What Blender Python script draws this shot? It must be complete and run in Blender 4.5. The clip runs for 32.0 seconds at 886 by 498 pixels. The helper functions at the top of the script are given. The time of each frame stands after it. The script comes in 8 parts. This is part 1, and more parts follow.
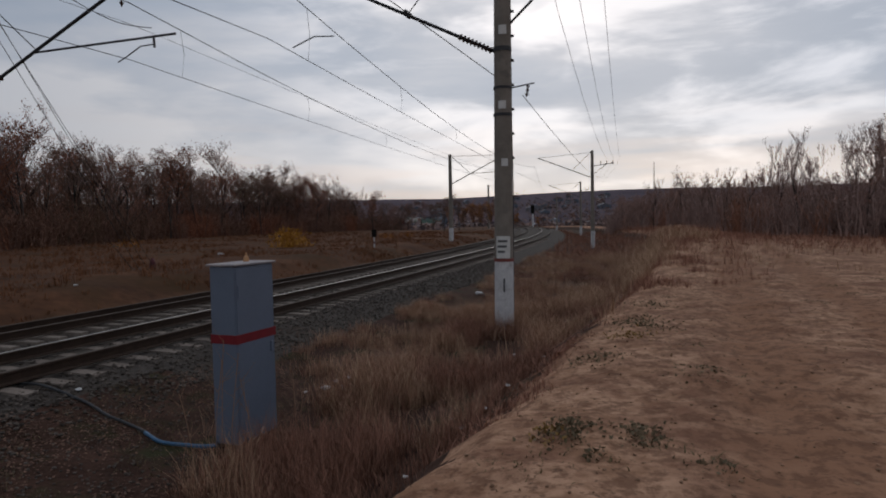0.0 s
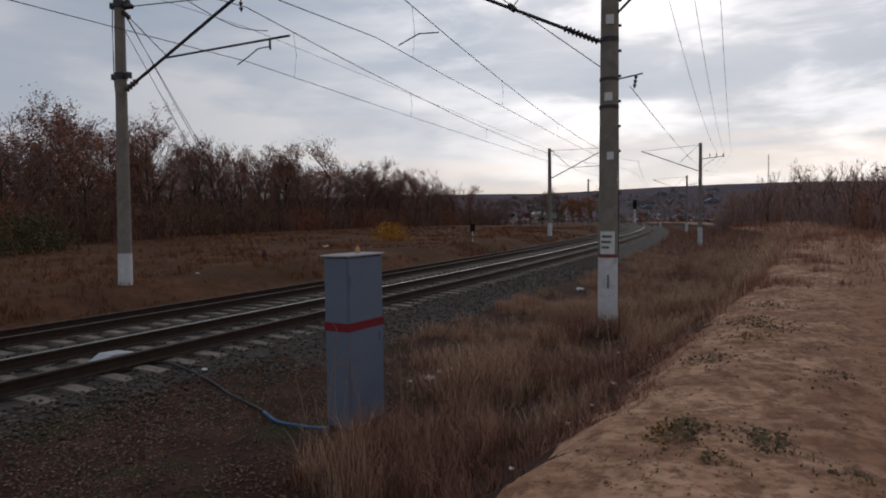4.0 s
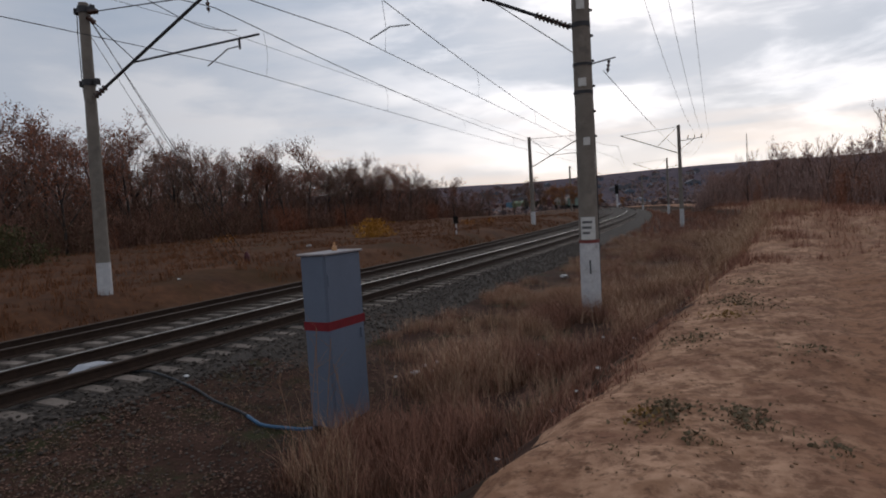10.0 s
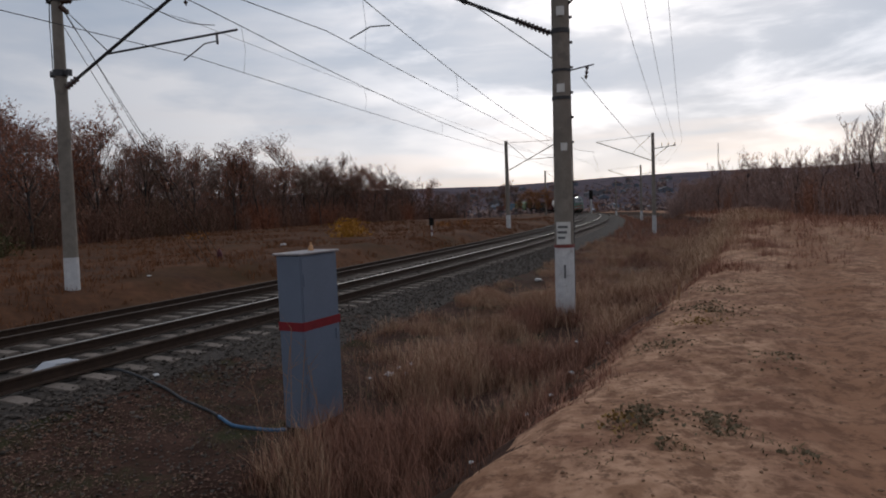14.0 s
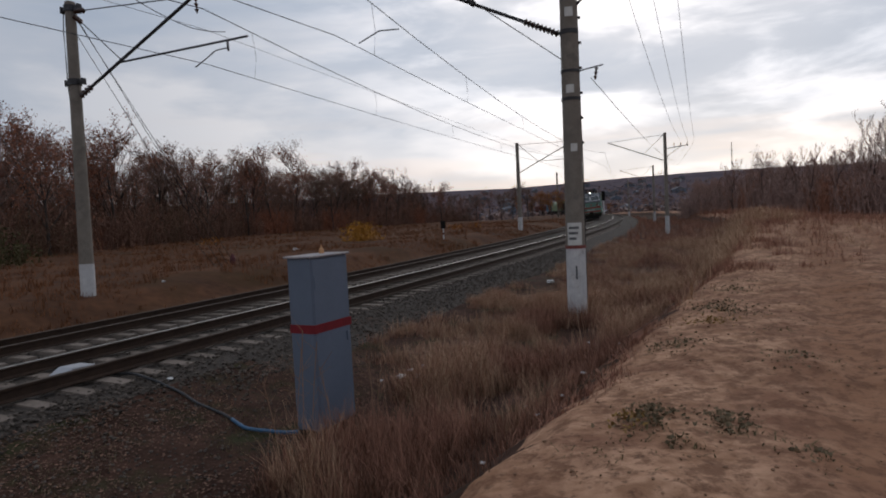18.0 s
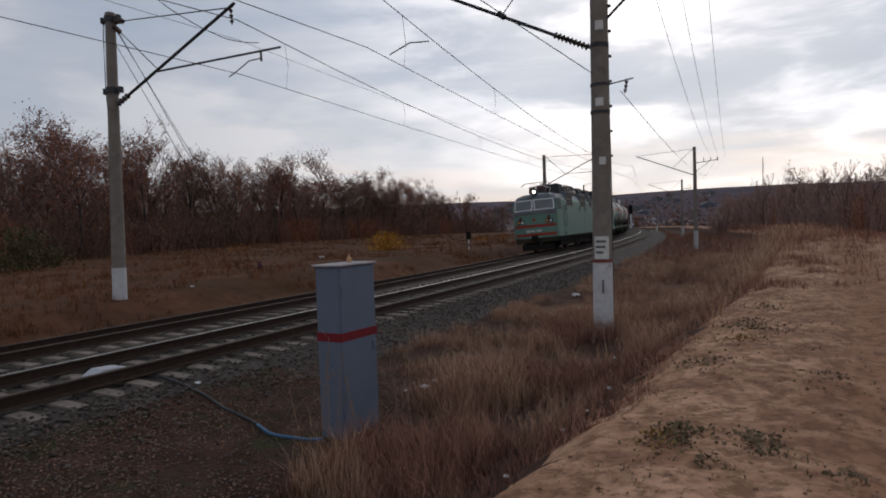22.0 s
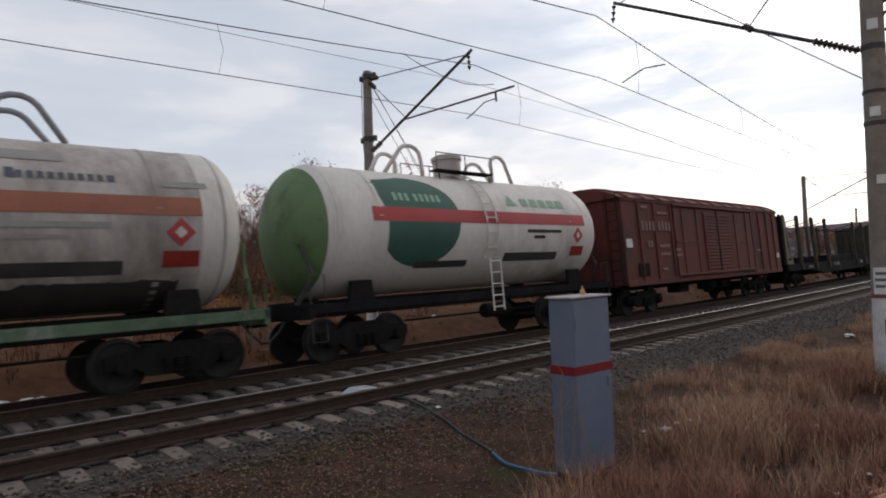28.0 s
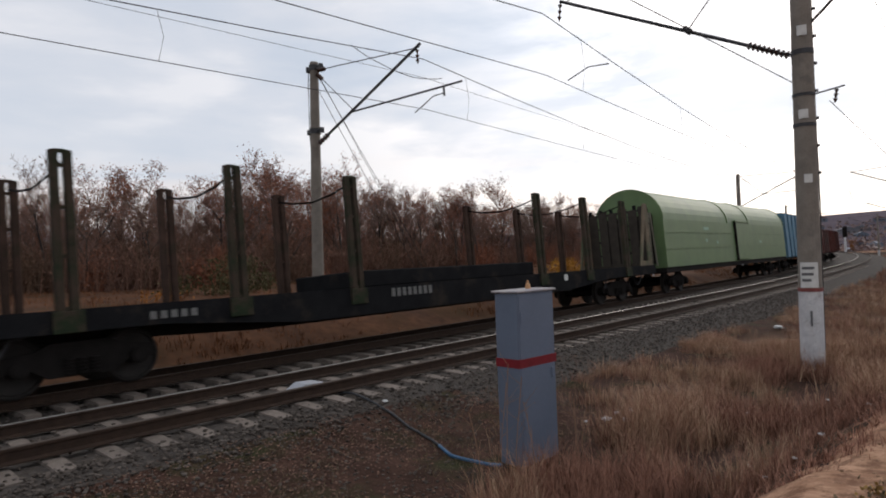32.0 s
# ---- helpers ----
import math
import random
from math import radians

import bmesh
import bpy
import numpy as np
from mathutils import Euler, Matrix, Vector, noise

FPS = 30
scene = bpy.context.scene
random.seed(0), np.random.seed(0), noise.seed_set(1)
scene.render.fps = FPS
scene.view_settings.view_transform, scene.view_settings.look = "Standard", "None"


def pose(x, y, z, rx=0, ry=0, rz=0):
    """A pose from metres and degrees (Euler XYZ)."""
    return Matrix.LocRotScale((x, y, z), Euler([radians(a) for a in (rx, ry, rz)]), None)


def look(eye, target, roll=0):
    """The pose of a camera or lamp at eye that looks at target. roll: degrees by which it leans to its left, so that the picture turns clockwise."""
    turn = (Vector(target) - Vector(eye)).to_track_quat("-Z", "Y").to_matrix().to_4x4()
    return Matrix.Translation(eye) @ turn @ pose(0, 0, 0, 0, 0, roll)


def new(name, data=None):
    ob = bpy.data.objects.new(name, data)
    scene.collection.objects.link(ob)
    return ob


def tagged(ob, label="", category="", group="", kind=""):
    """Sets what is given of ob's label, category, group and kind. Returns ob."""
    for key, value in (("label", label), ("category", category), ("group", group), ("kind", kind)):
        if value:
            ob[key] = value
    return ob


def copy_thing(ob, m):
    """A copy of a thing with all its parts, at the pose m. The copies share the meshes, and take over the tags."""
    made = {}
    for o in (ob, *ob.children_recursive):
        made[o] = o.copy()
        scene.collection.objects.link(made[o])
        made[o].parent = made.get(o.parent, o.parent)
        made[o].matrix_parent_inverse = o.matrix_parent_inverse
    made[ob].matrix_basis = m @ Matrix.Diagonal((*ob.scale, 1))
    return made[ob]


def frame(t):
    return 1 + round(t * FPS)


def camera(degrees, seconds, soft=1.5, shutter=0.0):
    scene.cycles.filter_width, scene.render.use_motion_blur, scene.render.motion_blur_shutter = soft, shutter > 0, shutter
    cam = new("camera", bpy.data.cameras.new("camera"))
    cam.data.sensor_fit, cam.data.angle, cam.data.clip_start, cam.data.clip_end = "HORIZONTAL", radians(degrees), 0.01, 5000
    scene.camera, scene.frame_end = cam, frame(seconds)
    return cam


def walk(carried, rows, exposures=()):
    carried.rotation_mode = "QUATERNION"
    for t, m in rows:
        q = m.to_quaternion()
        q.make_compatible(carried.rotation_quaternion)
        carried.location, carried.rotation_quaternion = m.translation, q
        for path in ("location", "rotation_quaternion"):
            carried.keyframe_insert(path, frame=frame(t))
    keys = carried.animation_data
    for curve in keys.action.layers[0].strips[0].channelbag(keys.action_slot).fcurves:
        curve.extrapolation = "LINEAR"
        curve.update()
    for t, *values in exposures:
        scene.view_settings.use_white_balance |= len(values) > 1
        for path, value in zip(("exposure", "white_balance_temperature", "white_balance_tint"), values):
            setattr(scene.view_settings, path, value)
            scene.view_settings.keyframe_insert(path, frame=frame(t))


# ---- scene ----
cam = camera(69.03, 32.0, 1.9, 0.12)
PATH = [
    (0.0, look((0.061, 0.007, 1.608), (0.061, 9.997, 1.176), -1.17)),
    (0.5, look((0.065, 0.004, 1.606), (0.078, 9.997, 1.243), -1.48)),
    (1.0, look((0.050, -0.004, 1.608), (0.058, 9.990, 1.259), -1.19)),
    (1.5, look((0.025, -0.032, 1.600), (-0.365, 9.956, 1.301), -1.48)),
    (2.0, look((-0.012, -0.056, 1.599), (-1.000, 9.895, 1.569), -2.05)),
    (2.5, look((-0.026, -0.062, 1.601), (-1.701, 9.788, 1.188), -2.14)),
    (3.0, look((-0.058, -0.088, 1.602), (-1.210, 9.840, 1.277), -0.97)),
    (3.5, look((-0.057, -0.072, 1.600), (-1.553, 9.803, 1.096), -0.76)),
    (5.5, look((0.001, 0.008, 1.594), (-1.350, 9.908, 1.204), -1.63)),
    (6.0, look((0.007, 0.004, 1.585), (-1.305, 9.910, 1.197), -2.03)),
    (6.5, look((0.014, 0.007, 1.573), (-1.390, 9.901, 1.202), -2.42)),
    (7.0, look((0.017, 0.031, 1.580), (-1.402, 9.914, 1.025), -2.76)),
    (7.5, look((0.028, 0.020, 1.584), (-1.326, 9.922, 1.260), -2.90)),
    (8.0, look((0.036, 0.043, 1.588), (-1.395, 9.933, 1.201), -2.46)),
    (8.5, look((0.030, 0.016, 1.583), (-1.162, 9.939, 1.242), -2.87)),
    (9.0, look((0.020, 0.008, 1.589), (-1.001, 9.947, 1.186), -3.42)),
    (9.5, look((0.023, 0.013, 1.587), (-1.218, 9.924, 1.100), -3.40)),
    (10.0, look((0.038, 0.027, 1.584), (-1.237, 9.928, 0.987), -3.56)),
    (10.5, look((0.036, 0.002, 1.590), (-0.859, 9.949, 1.079), -3.47)),
    (11.0, look((0.036, 0.001, 1.589), (-0.854, 9.952, 1.141), -4.29)),
    (11.5, look((0.039, 0.007, 1.586), (-0.923, 9.941, 0.963), -3.74)),
    (12.0, look((0.042, 0.009, 1.587), (-0.817, 9.950, 0.922), -3.93)),
    (12.5, look((0.022, -0.002, 1.599), (-0.880, 9.937, 0.975), -3.57)),
    (13.0, look((0.024, 0.025, 1.588), (-0.645, 9.987, 1.038), -2.83)),
    (13.5, look((0.017, 0.031, 1.586), (-0.788, 9.987, 1.092), -2.93)),
    (14.0, look((0.005, 0.025, 1.595), (-0.878, 9.968, 1.002), -2.26)),
    (14.5, look((0.005, 0.019, 1.596), (-0.809, 9.968, 0.995), -1.95)),
    (16.5, look((0.023, 0.007, 1.584), (-1.190, 9.913, 0.955), -2.49)),
    (17.0, look((0.022, 0.011, 1.577), (-1.005, 9.940, 0.971), -2.49)),
    (17.5, look((0.021, 0.020, 1.582), (-1.161, 9.933, 1.002), -2.93)),
    (18.0, look((0.037, 0.013, 1.575), (-1.035, 9.941, 1.039), -2.95)),
    (18.5, look((0.048, 0.001, 1.580), (-1.069, 9.922, 0.996), -3.10)),
    (19.0, look((0.043, 0.016, 1.580), (-0.986, 9.950, 1.071), -3.03)),
    (19.5, look((0.035, 0.016, 1.588), (-0.920, 9.957, 1.074), -2.85)),
    (20.0, look((0.043, 0.003, 1.582), (-1.037, 9.936, 1.166), -3.01)),
    (20.5, look((0.021, -0.009, 1.584), (-1.113, 9.920, 1.217), -2.59)),
    (21.0, look((0.012, -0.012, 1.582), (-1.186, 9.912, 1.314), -2.35)),
    (21.5, look((0.011, -0.016, 1.585), (-1.324, 9.887, 1.202), -1.92)),
    (22.0, look((0.013, -0.009, 1.583), (-1.433, 9.879, 1.229), -1.93)),
    (22.5, look((0.005, -0.011, 1.579), (-1.689, 9.837, 1.195), -2.19)),
    (23.0, look((0.006, -0.010, 1.584), (-1.774, 9.823, 1.202), -1.33)),
    (23.5, look((0.010, -0.014, 1.581), (-1.970, 9.778, 1.124), -1.26)),
    (24.0, look((0.017, 0.010, 1.585), (-2.178, 9.749, 1.020), -1.31)),
    (24.5, look((-0.007, -0.009, 1.589), (-2.459, 9.668, 1.011), -1.72)),
    (26.5, look((0.011, 0.008, 1.581), (-3.106, 9.490, 0.963), -2.42)),
    (27.0, look((0.004, 0.003, 1.584), (-3.124, 9.486, 1.030), -2.42)),
    (27.5, look((-0.013, 0.010, 1.593), (-3.528, 9.366, 1.254), -2.20)),
    (28.0, look((0.001, -0.001, 1.584), (-4.788, 8.773, 1.857), -2.28)),
    (28.5, look((-0.005, -0.023, 1.577), (-4.968, 8.654, 1.843), -2.18)),
    (29.0, look((0.014, -0.027, 1.593), (-4.978, 8.637, 1.769), -2.25)),
    (29.5, look((0.013, -0.033, 1.596), (-5.048, 8.591, 1.713), -2.10)),
    (30.0, look((0.009, -0.024, 1.591), (-4.894, 8.692, 1.633), -2.25)),
    (30.5, look((0.001, -0.010, 1.593), (-4.236, 9.046, 1.723), -1.21)),
    (31.0, look((-0.022, 0.009, 1.591), (-4.038, 9.167, 1.610), -1.15)),
    (31.5, look((-0.007, -0.008, 1.589), (-3.852, 9.223, 1.737), -1.69)),
    (32.0, look((0.012, -0.024, 1.589), (-4.052, 9.111, 1.734), -2.13)),
]
walk(cam, PATH, [(t, e, k, 14) for t, e, k in ((0.0, -0.78, 6280), (1.0, -0.76, 6280), (3.0, -0.70, 6280), (6.0, -0.50, 6280), (20.0, -0.50, 6280), (22.5, -0.48, 6280), (24.0, -0.25, 6350), (26.5, 0.02, 6450), (28.0, 0.05, 6550), (30.0, 0.12, 6550), (32.0, 0.14, 6600))])

# ---- light ----
SUN_DIR = Vector((0.30, 0.92, 0.42)).normalized()
sun = new("sun", bpy.data.lights.new("sun", "SUN"))
sun.data.energy, sun.data.angle, sun.data.color = 0.45, radians(25), (1.0, 0.93, 0.84)
sun.matrix_world = look(SUN_DIR * 50, (0, 0, 0))


def make_world():
    w = bpy.data.worlds.new("overcast_sky")
    scene.world = w
    w.use_nodes = True
    nt = w.node_tree
    nt.nodes.clear()
    N = nt.nodes.new
    L = nt.links.new
    out, bg = N("ShaderNodeOutputWorld"), N("ShaderNodeBackground")
    sky = N("ShaderNodeTexSky")
    sky.sky_type, sky.sun_disc = "NISHITA", False
    sky.sun_elevation = math.asin(SUN_DIR.z)
    sky.sun_rotation = math.atan2(SUN_DIR.x, SUN_DIR.y)
    tc, mp = N("ShaderNodeTexCoord"), N("ShaderNodeMapping")
    mp.inputs["Scale"].default_value = (1.0, 1.0, 3.6)
    mp.inputs["Location"].default_value = (0.35, 0.1, 0.2)
    L(tc.outputs["Generated"], mp.inputs["Vector"])
    n1, n2 = N("ShaderNodeTexNoise"), N("ShaderNodeTexNoise")
    for n, s, d, r in ((n1, 1.7, 8.0, 0.50), (n2, 4.2, 8.0, 0.54)):
        n.inputs["Distortion"].default_value = 0.25
        n.inputs["Scale"].default_value, n.inputs["Detail"].default_value = s, d
        n.inputs["Roughness"].default_value = r
        L(mp.outputs["Vector"], n.inputs["Vector"])
    mixn = N("ShaderNodeMix")
    mixn.inputs[0].default_value = 0.30
    L(n1.outputs["Fac"], mixn.inputs[2])
    L(n2.outputs["Fac"], mixn.inputs[3])
    # cloud tone from grey-blue base to bright veil
    cr = N("ShaderNodeValToRGB")
    e = cr.color_ramp.elements
    e[0].position, e[0].color = 0.39, (0.435, 0.53, 0.64, 1)
    e[1].position, e[1].color = 0.60, (1.0, 0.985, 0.96, 1)
    for pos, c in ((0.46, (0.535, 0.61, 0.695, 1)), (0.53, (0.68, 0.72, 0.765, 1))):
        cr.color_ramp.elements.new(pos).color = c
    L(mixn.outputs[0], cr.inputs["Fac"])
    # the veiled sun: a broad bright patch round its direction
    dot = N("ShaderNodeVectorMath")
    dot.operation = "DOT_PRODUCT"
    dot.inputs[1].default_value = SUN_DIR
    L(tc.outputs["Generated"], dot.inputs[0])
    mr = N("ShaderNodeMapRange")
    mr.interpolation_type = "SMOOTHERSTEP"
    mr.inputs["From Min"].default_value, mr.inputs["From Max"].default_value = 0.60, 1.0
    L(dot.outputs["Value"], mr.inputs["Value"])
    # a warm bright band low over the horizon
    sep = N("ShaderNodeSeparateXYZ")
    L(tc.outputs["Generated"], sep.inputs[0])
    low = N("ShaderNodeMapRange")
    low.interpolation_type = "SMOOTHERSTEP"
    low.inputs["From Min"].default_value, low.inputs["From Max"].default_value = 0.20, 0.02
    L(sep.outputs["Z"], low.inputs["Value"])
    m1 = N("ShaderNodeMix")
    m1.data_type = "RGBA"
    # the band breaks up into streaks
    st, sm = N("ShaderNodeTexNoise"), N("ShaderNodeMapping")
    sm.inputs["Scale"].default_value = (1.6, 1.6, 22.0)
    st.inputs["Scale"].default_value, st.inputs["Detail"].default_value = 1.8, 6.0
    L(tc.outputs["Generated"], sm.inputs["Vector"])
    L(sm.outputs["Vector"], st.inputs["Vector"])
    sr = N("ShaderNodeMapRange")
    sr.interpolation_type = "SMOOTHSTEP"
    sr.inputs["From Min"].default_value, sr.inputs["From Max"].default_value = 0.42, 0.58
    sr.inputs["To Min"].default_value = 0.25
    L(st.outputs["Fac"], sr.inputs["Value"])
    lm = N("ShaderNodeMath")
    lm.operation = "MULTIPLY"
    L(low.outputs["Result"], lm.inputs[0])
    L(sr.outputs["Result"], lm.inputs[1])
    L(lm.outputs[0], m1.inputs[0])
    veil = N("ShaderNodeMapRange")
    veil.interpolation_type = "SMOOTHSTEP"
    veil.inputs["From Min"].default_value, veil.inputs["From Max"].default_value = 0.45, 0.92
    veil.inputs["To Min"].default_value, veil.inputs["To Max"].default_value = 0.62, 0.0
    L(dot.outputs["Value"], veil.inputs["Value"])
    m0 = N("ShaderNodeMix")
    m0.data_type = "RGBA"
    L(veil.outputs["Result"], m0.inputs[0])
    L(cr.outputs["Color"], m0.inputs[6])
    m0.inputs[7].default_value = (0.60, 0.655, 0.72, 1)
    L(m0.outputs[2], m1.inputs[6])
    m1.inputs[7].default_value = (0.86, 0.77, 0.72, 1)
    glow = N("ShaderNodeMath")
    glow.operation = "MULTIPLY"
    L(mr.outputs["Result"], glow.inputs[0])
    L(mixn.outputs[0], glow.inputs[1])
    m2 = N("ShaderNodeMix")
    m2.data_type, m2.blend_type = "RGBA", "ADD"
    L(glow.outputs[0], m2.inputs[0])
    L(m1.outputs[2], m2.inputs[6])
    m2.inputs[7].default_value = (0.66, 0.62, 0.56, 1)
    tr = N("ShaderNodeMapRange")
    tr.interpolation_type = "SMOOTHSTEP"
    tr.inputs["From Min"].default_value, tr.inputs["From Max"].default_value = 0.42, 0.62
    L(n2.outputs["Fac"], tr.inputs["Value"])
    near = N("ShaderNodeMapRange")
    near.interpolation_type = "SMOOTHSTEP"
    near.inputs["From Min"].default_value, near.inputs["From Max"].default_value = 0.78, 0.99
    L(dot.outputs["Value"], near.inputs["Value"])
    torn = N("ShaderNodeMath")
    torn.operation = "MULTIPLY"
    L(tr.outputs["Result"], torn.inputs[0])
    L(near.outputs["Result"], torn.inputs[1])
    m4 = N("ShaderNodeMix")
    m4.data_type, m4.blend_type = "RGBA", "ADD"
    L(torn.outputs[0], m4.inputs[0])
    L(m2.outputs[2], m4.inputs[6])
    m4.inputs[7].default_value = (0.60, 0.555, 0.50, 1)
    m3 = N("ShaderNodeMix")
    m3.data_type = "RGBA"
    m3.inputs[0].default_value = 0.10
    sc = N("ShaderNodeMix")
    sc.data_type, sc.blend_type = "RGBA", "MULTIPLY"
    sc.inputs[0].default_value = 1.0
    sc.inputs[7].default_value = (0.12, 0.12, 0.12, 1)
    L(sky.outputs["Color"], sc.inputs[6])
    L(m4.outputs[2], m3.inputs[6])
    L(sc.outputs[2], m3.inputs[7])
    L(m3.outputs[2], bg.inputs["Color"])
    bg.inputs["Strength"].default_value = 1.0
    L(bg.outputs[0], out.inputs[0])


make_world()


# ---- materials ----
def mat(name, a, b=None, rough=0.8, metal=0.0, scale=6.0, fine=60.0, bump=0.15, depth=0.01, spread=0.0, spec=0.3, grime=None, grime_at=0.55, coat=0.0, stretch=None):
    """Two-scale noise between colours a and b, a grime colour in blotches, fine relief. spread: tone change from object to object."""
    m = bpy.data.materials.new(name)
    m.use_nodes = True
    nt = m.node_tree
    N, L = nt.nodes.new, nt.links.new
    p = nt.nodes["Principled BSDF"]
    b = b or tuple(c * 0.7 for c in a)
    tc = N("ShaderNodeTexCoord")
    vec = tc.outputs["Object"]
    if stretch:
        mp = N("ShaderNodeMapping")
        mp.inputs["Scale"].default_value = stretch
        L(vec, mp.inputs["Vector"])
        vec = mp.outputs["Vector"]
    n1, n2 = N("ShaderNodeTexNoise"), N("ShaderNodeTexNoise")
    for n, s in ((n1, scale), (n2, fine)):
        n.inputs["Scale"].default_value, n.inputs["Detail"].default_value = s, 6.0
        L(vec, n.inputs["Vector"])
    mx = N("ShaderNodeMix")
    mx.inputs[0].default_value = 0.45
    L(n1.outputs["Fac"], mx.inputs[2])
    L(n2.outputs["Fac"], mx.inputs[3])
    cr = N("ShaderNodeValToRGB")
    e = cr.color_ramp.elements
    e[0].position, e[0].color = 0.36, (*b, 1)
    e[1].position, e[1].color = 0.64, (*a, 1)
    L(mx.outputs[0], cr.inputs["Fac"])
    col = cr.outputs["Color"]
    if grime:
        n3 = N("ShaderNodeTexNoise")
        n3.inputs["Scale"].default_value, n3.inputs["Detail"].default_value = scale * 0.45, 9.0
        n3.inputs["Roughness"].default_value = 0.68
        L(vec, n3.inputs["Vector"])
        gr = N("ShaderNodeMapRange")
        gr.inputs["From Min"].default_value, gr.inputs["From Max"].default_value = grime_at - 0.07, grime_at + 0.07
        L(n3.outputs["Fac"], gr.inputs["Value"])
        g = N("ShaderNodeMix")
        g.data_type = "RGBA"
        L(gr.outputs["Result"], g.inputs[0])
        L(col, g.inputs[6])
        g.inputs[7].default_value = (*grime, 1)
        col = g.outputs[2]
    if spread:
        oi, hs = N("ShaderNodeObjectInfo"), N("ShaderNodeHueSaturation")
        mr = N("ShaderNodeMapRange")
        mr.inputs["To Min"].default_value, mr.inputs["To Max"].default_value = 1 - spread, 1 + spread
        L(oi.outputs["Random"], mr.inputs["Value"])
        L(mr.outputs["Result"], hs.inputs["Value"])
        L(col, hs.inputs["Color"])
        col = hs.outputs["Color"]
    L(col, p.inputs["Base Color"])
    p.inputs["Roughness"].default_value, p.inputs["Metallic"].default_value = rough, metal
    p.inputs["Specular IOR Level"].default_value = spec
    p.inputs["Coat Weight"].default_value = coat
    if bump:
        bp = N("ShaderNodeBump")
        bp.inputs["Strength"].default_value, bp.inputs["Distance"].default_value = bump, depth
        L(mx.outputs[0], bp.inputs["Height"])
        L(bp.outputs["Normal"], p.inputs["Normal"])
    return m


CONCRETE = mat("weathered_concrete", (0.23, 0.20, 0.168), (0.145, 0.125, 0.105), 0.9, scale=3, fine=45, bump=0.25, grime=(0.11, 0.10, 0.09), grime_at=0.62)
WHITEWASH = mat("whitewash", (0.58, 0.57, 0.56), (0.42, 0.41, 0.42), 0.9, scale=5, fine=40, bump=0.25, grime=(0.24, 0.21, 0.19), grime_at=0.62)
STEEL = mat("dark_galvanised_steel", (0.07, 0.07, 0.075), (0.035, 0.033, 0.033), 0.55, 0.6, scale=12, fine=80, bump=0.1)
RUST = mat("rusty_rail_web", (0.055, 0.032, 0.021), (0.028, 0.017, 0.012), 0.85, 0.2, scale=9, fine=90, bump=0.25)
RAILTOP = mat("polished_rail_head", (0.28, 0.26, 0.24), (0.16, 0.145, 0.13), 0.42, 0.85, scale=4, fine=30, bump=0.03)
OLDTOP = mat("dull_rail_head", (0.085, 0.062, 0.048), (0.05, 0.036, 0.028), 0.72, 0.2, scale=4, fine=30, bump=0.05)
SLEEPER = mat("concrete_sleeper", (0.210, 0.172, 0.145), (0.108, 0.088, 0.073), 0.92, scale=4, fine=60, bump=0.25, spread=0.2, grime=(0.075, 0.062, 0.052), grime_at=0.6)
STONE = mat("crushed_stone", (0.25, 0.235, 0.225), (0.13, 0.12, 0.115), 0.92, scale=9, fine=60, bump=0.3, spread=0.3)
CABPAINT = mat("grey_blue_enamel", (0.125, 0.150, 0.200), (0.105, 0.128, 0.172), 0.5, scale=2.5, fine=50, bump=0.06, spec=0.35, grime=(0.095, 0.11, 0.14), grime_at=0.64)
REDPAINT = mat("red_enamel_band", (0.20, 0.010, 0.016), (0.13, 0.008, 0.012), 0.6, scale=9, fine=70, bump=0.06)
WIRE = mat("wire_metal", (0.06, 0.055, 0.055), (0.035, 0.03, 0.03), 0.6, 0.5, bump=0.0)
PORCELAIN = mat("brown_porcelain", (0.06, 0.028, 0.02), (0.035, 0.02, 0.016), 0.25, bump=0.0, spec=0.5)
BLUEHOSE = mat("blue_hose_plastic", (0.045, 0.125, 0.23), (0.030, 0.078, 0.145), 0.5, scale=8, bump=0.05)
BLACKHOSE = mat("dark_hose_plastic", (0.04, 0.042, 0.045), (0.025, 0.025, 0.028), 0.6, scale=8, bump=0.05)


# ---- mesh helpers ----
def mesh_of(bm, name, material, smooth=False):
    me = bpy.data.meshes.new(name)
    bm.normal_update()
    bm.to_mesh(me)
    bm.free()
    for m in material if isinstance(material, (list, tuple)) else [material]:
        me.materials.append(m)
    if smooth:
        me.polygons.foreach_set("use_smooth", [True] * len(me.polygons))
    return me


def part(name, bm, material, parent=None, label="", smooth=False):
    ob = new(name, mesh_of(bm, name, material, smooth))
    if parent is not None:
        ob.parent = parent
    if label:
        ob["label"] = label
    return ob


def thing(name, m, label, category, group="", kind=""):
    ob = new(name)
    ob.empty_display_size = 0.2
    ob.matrix_basis = m
    return tagged(ob, label, category, group, kind)


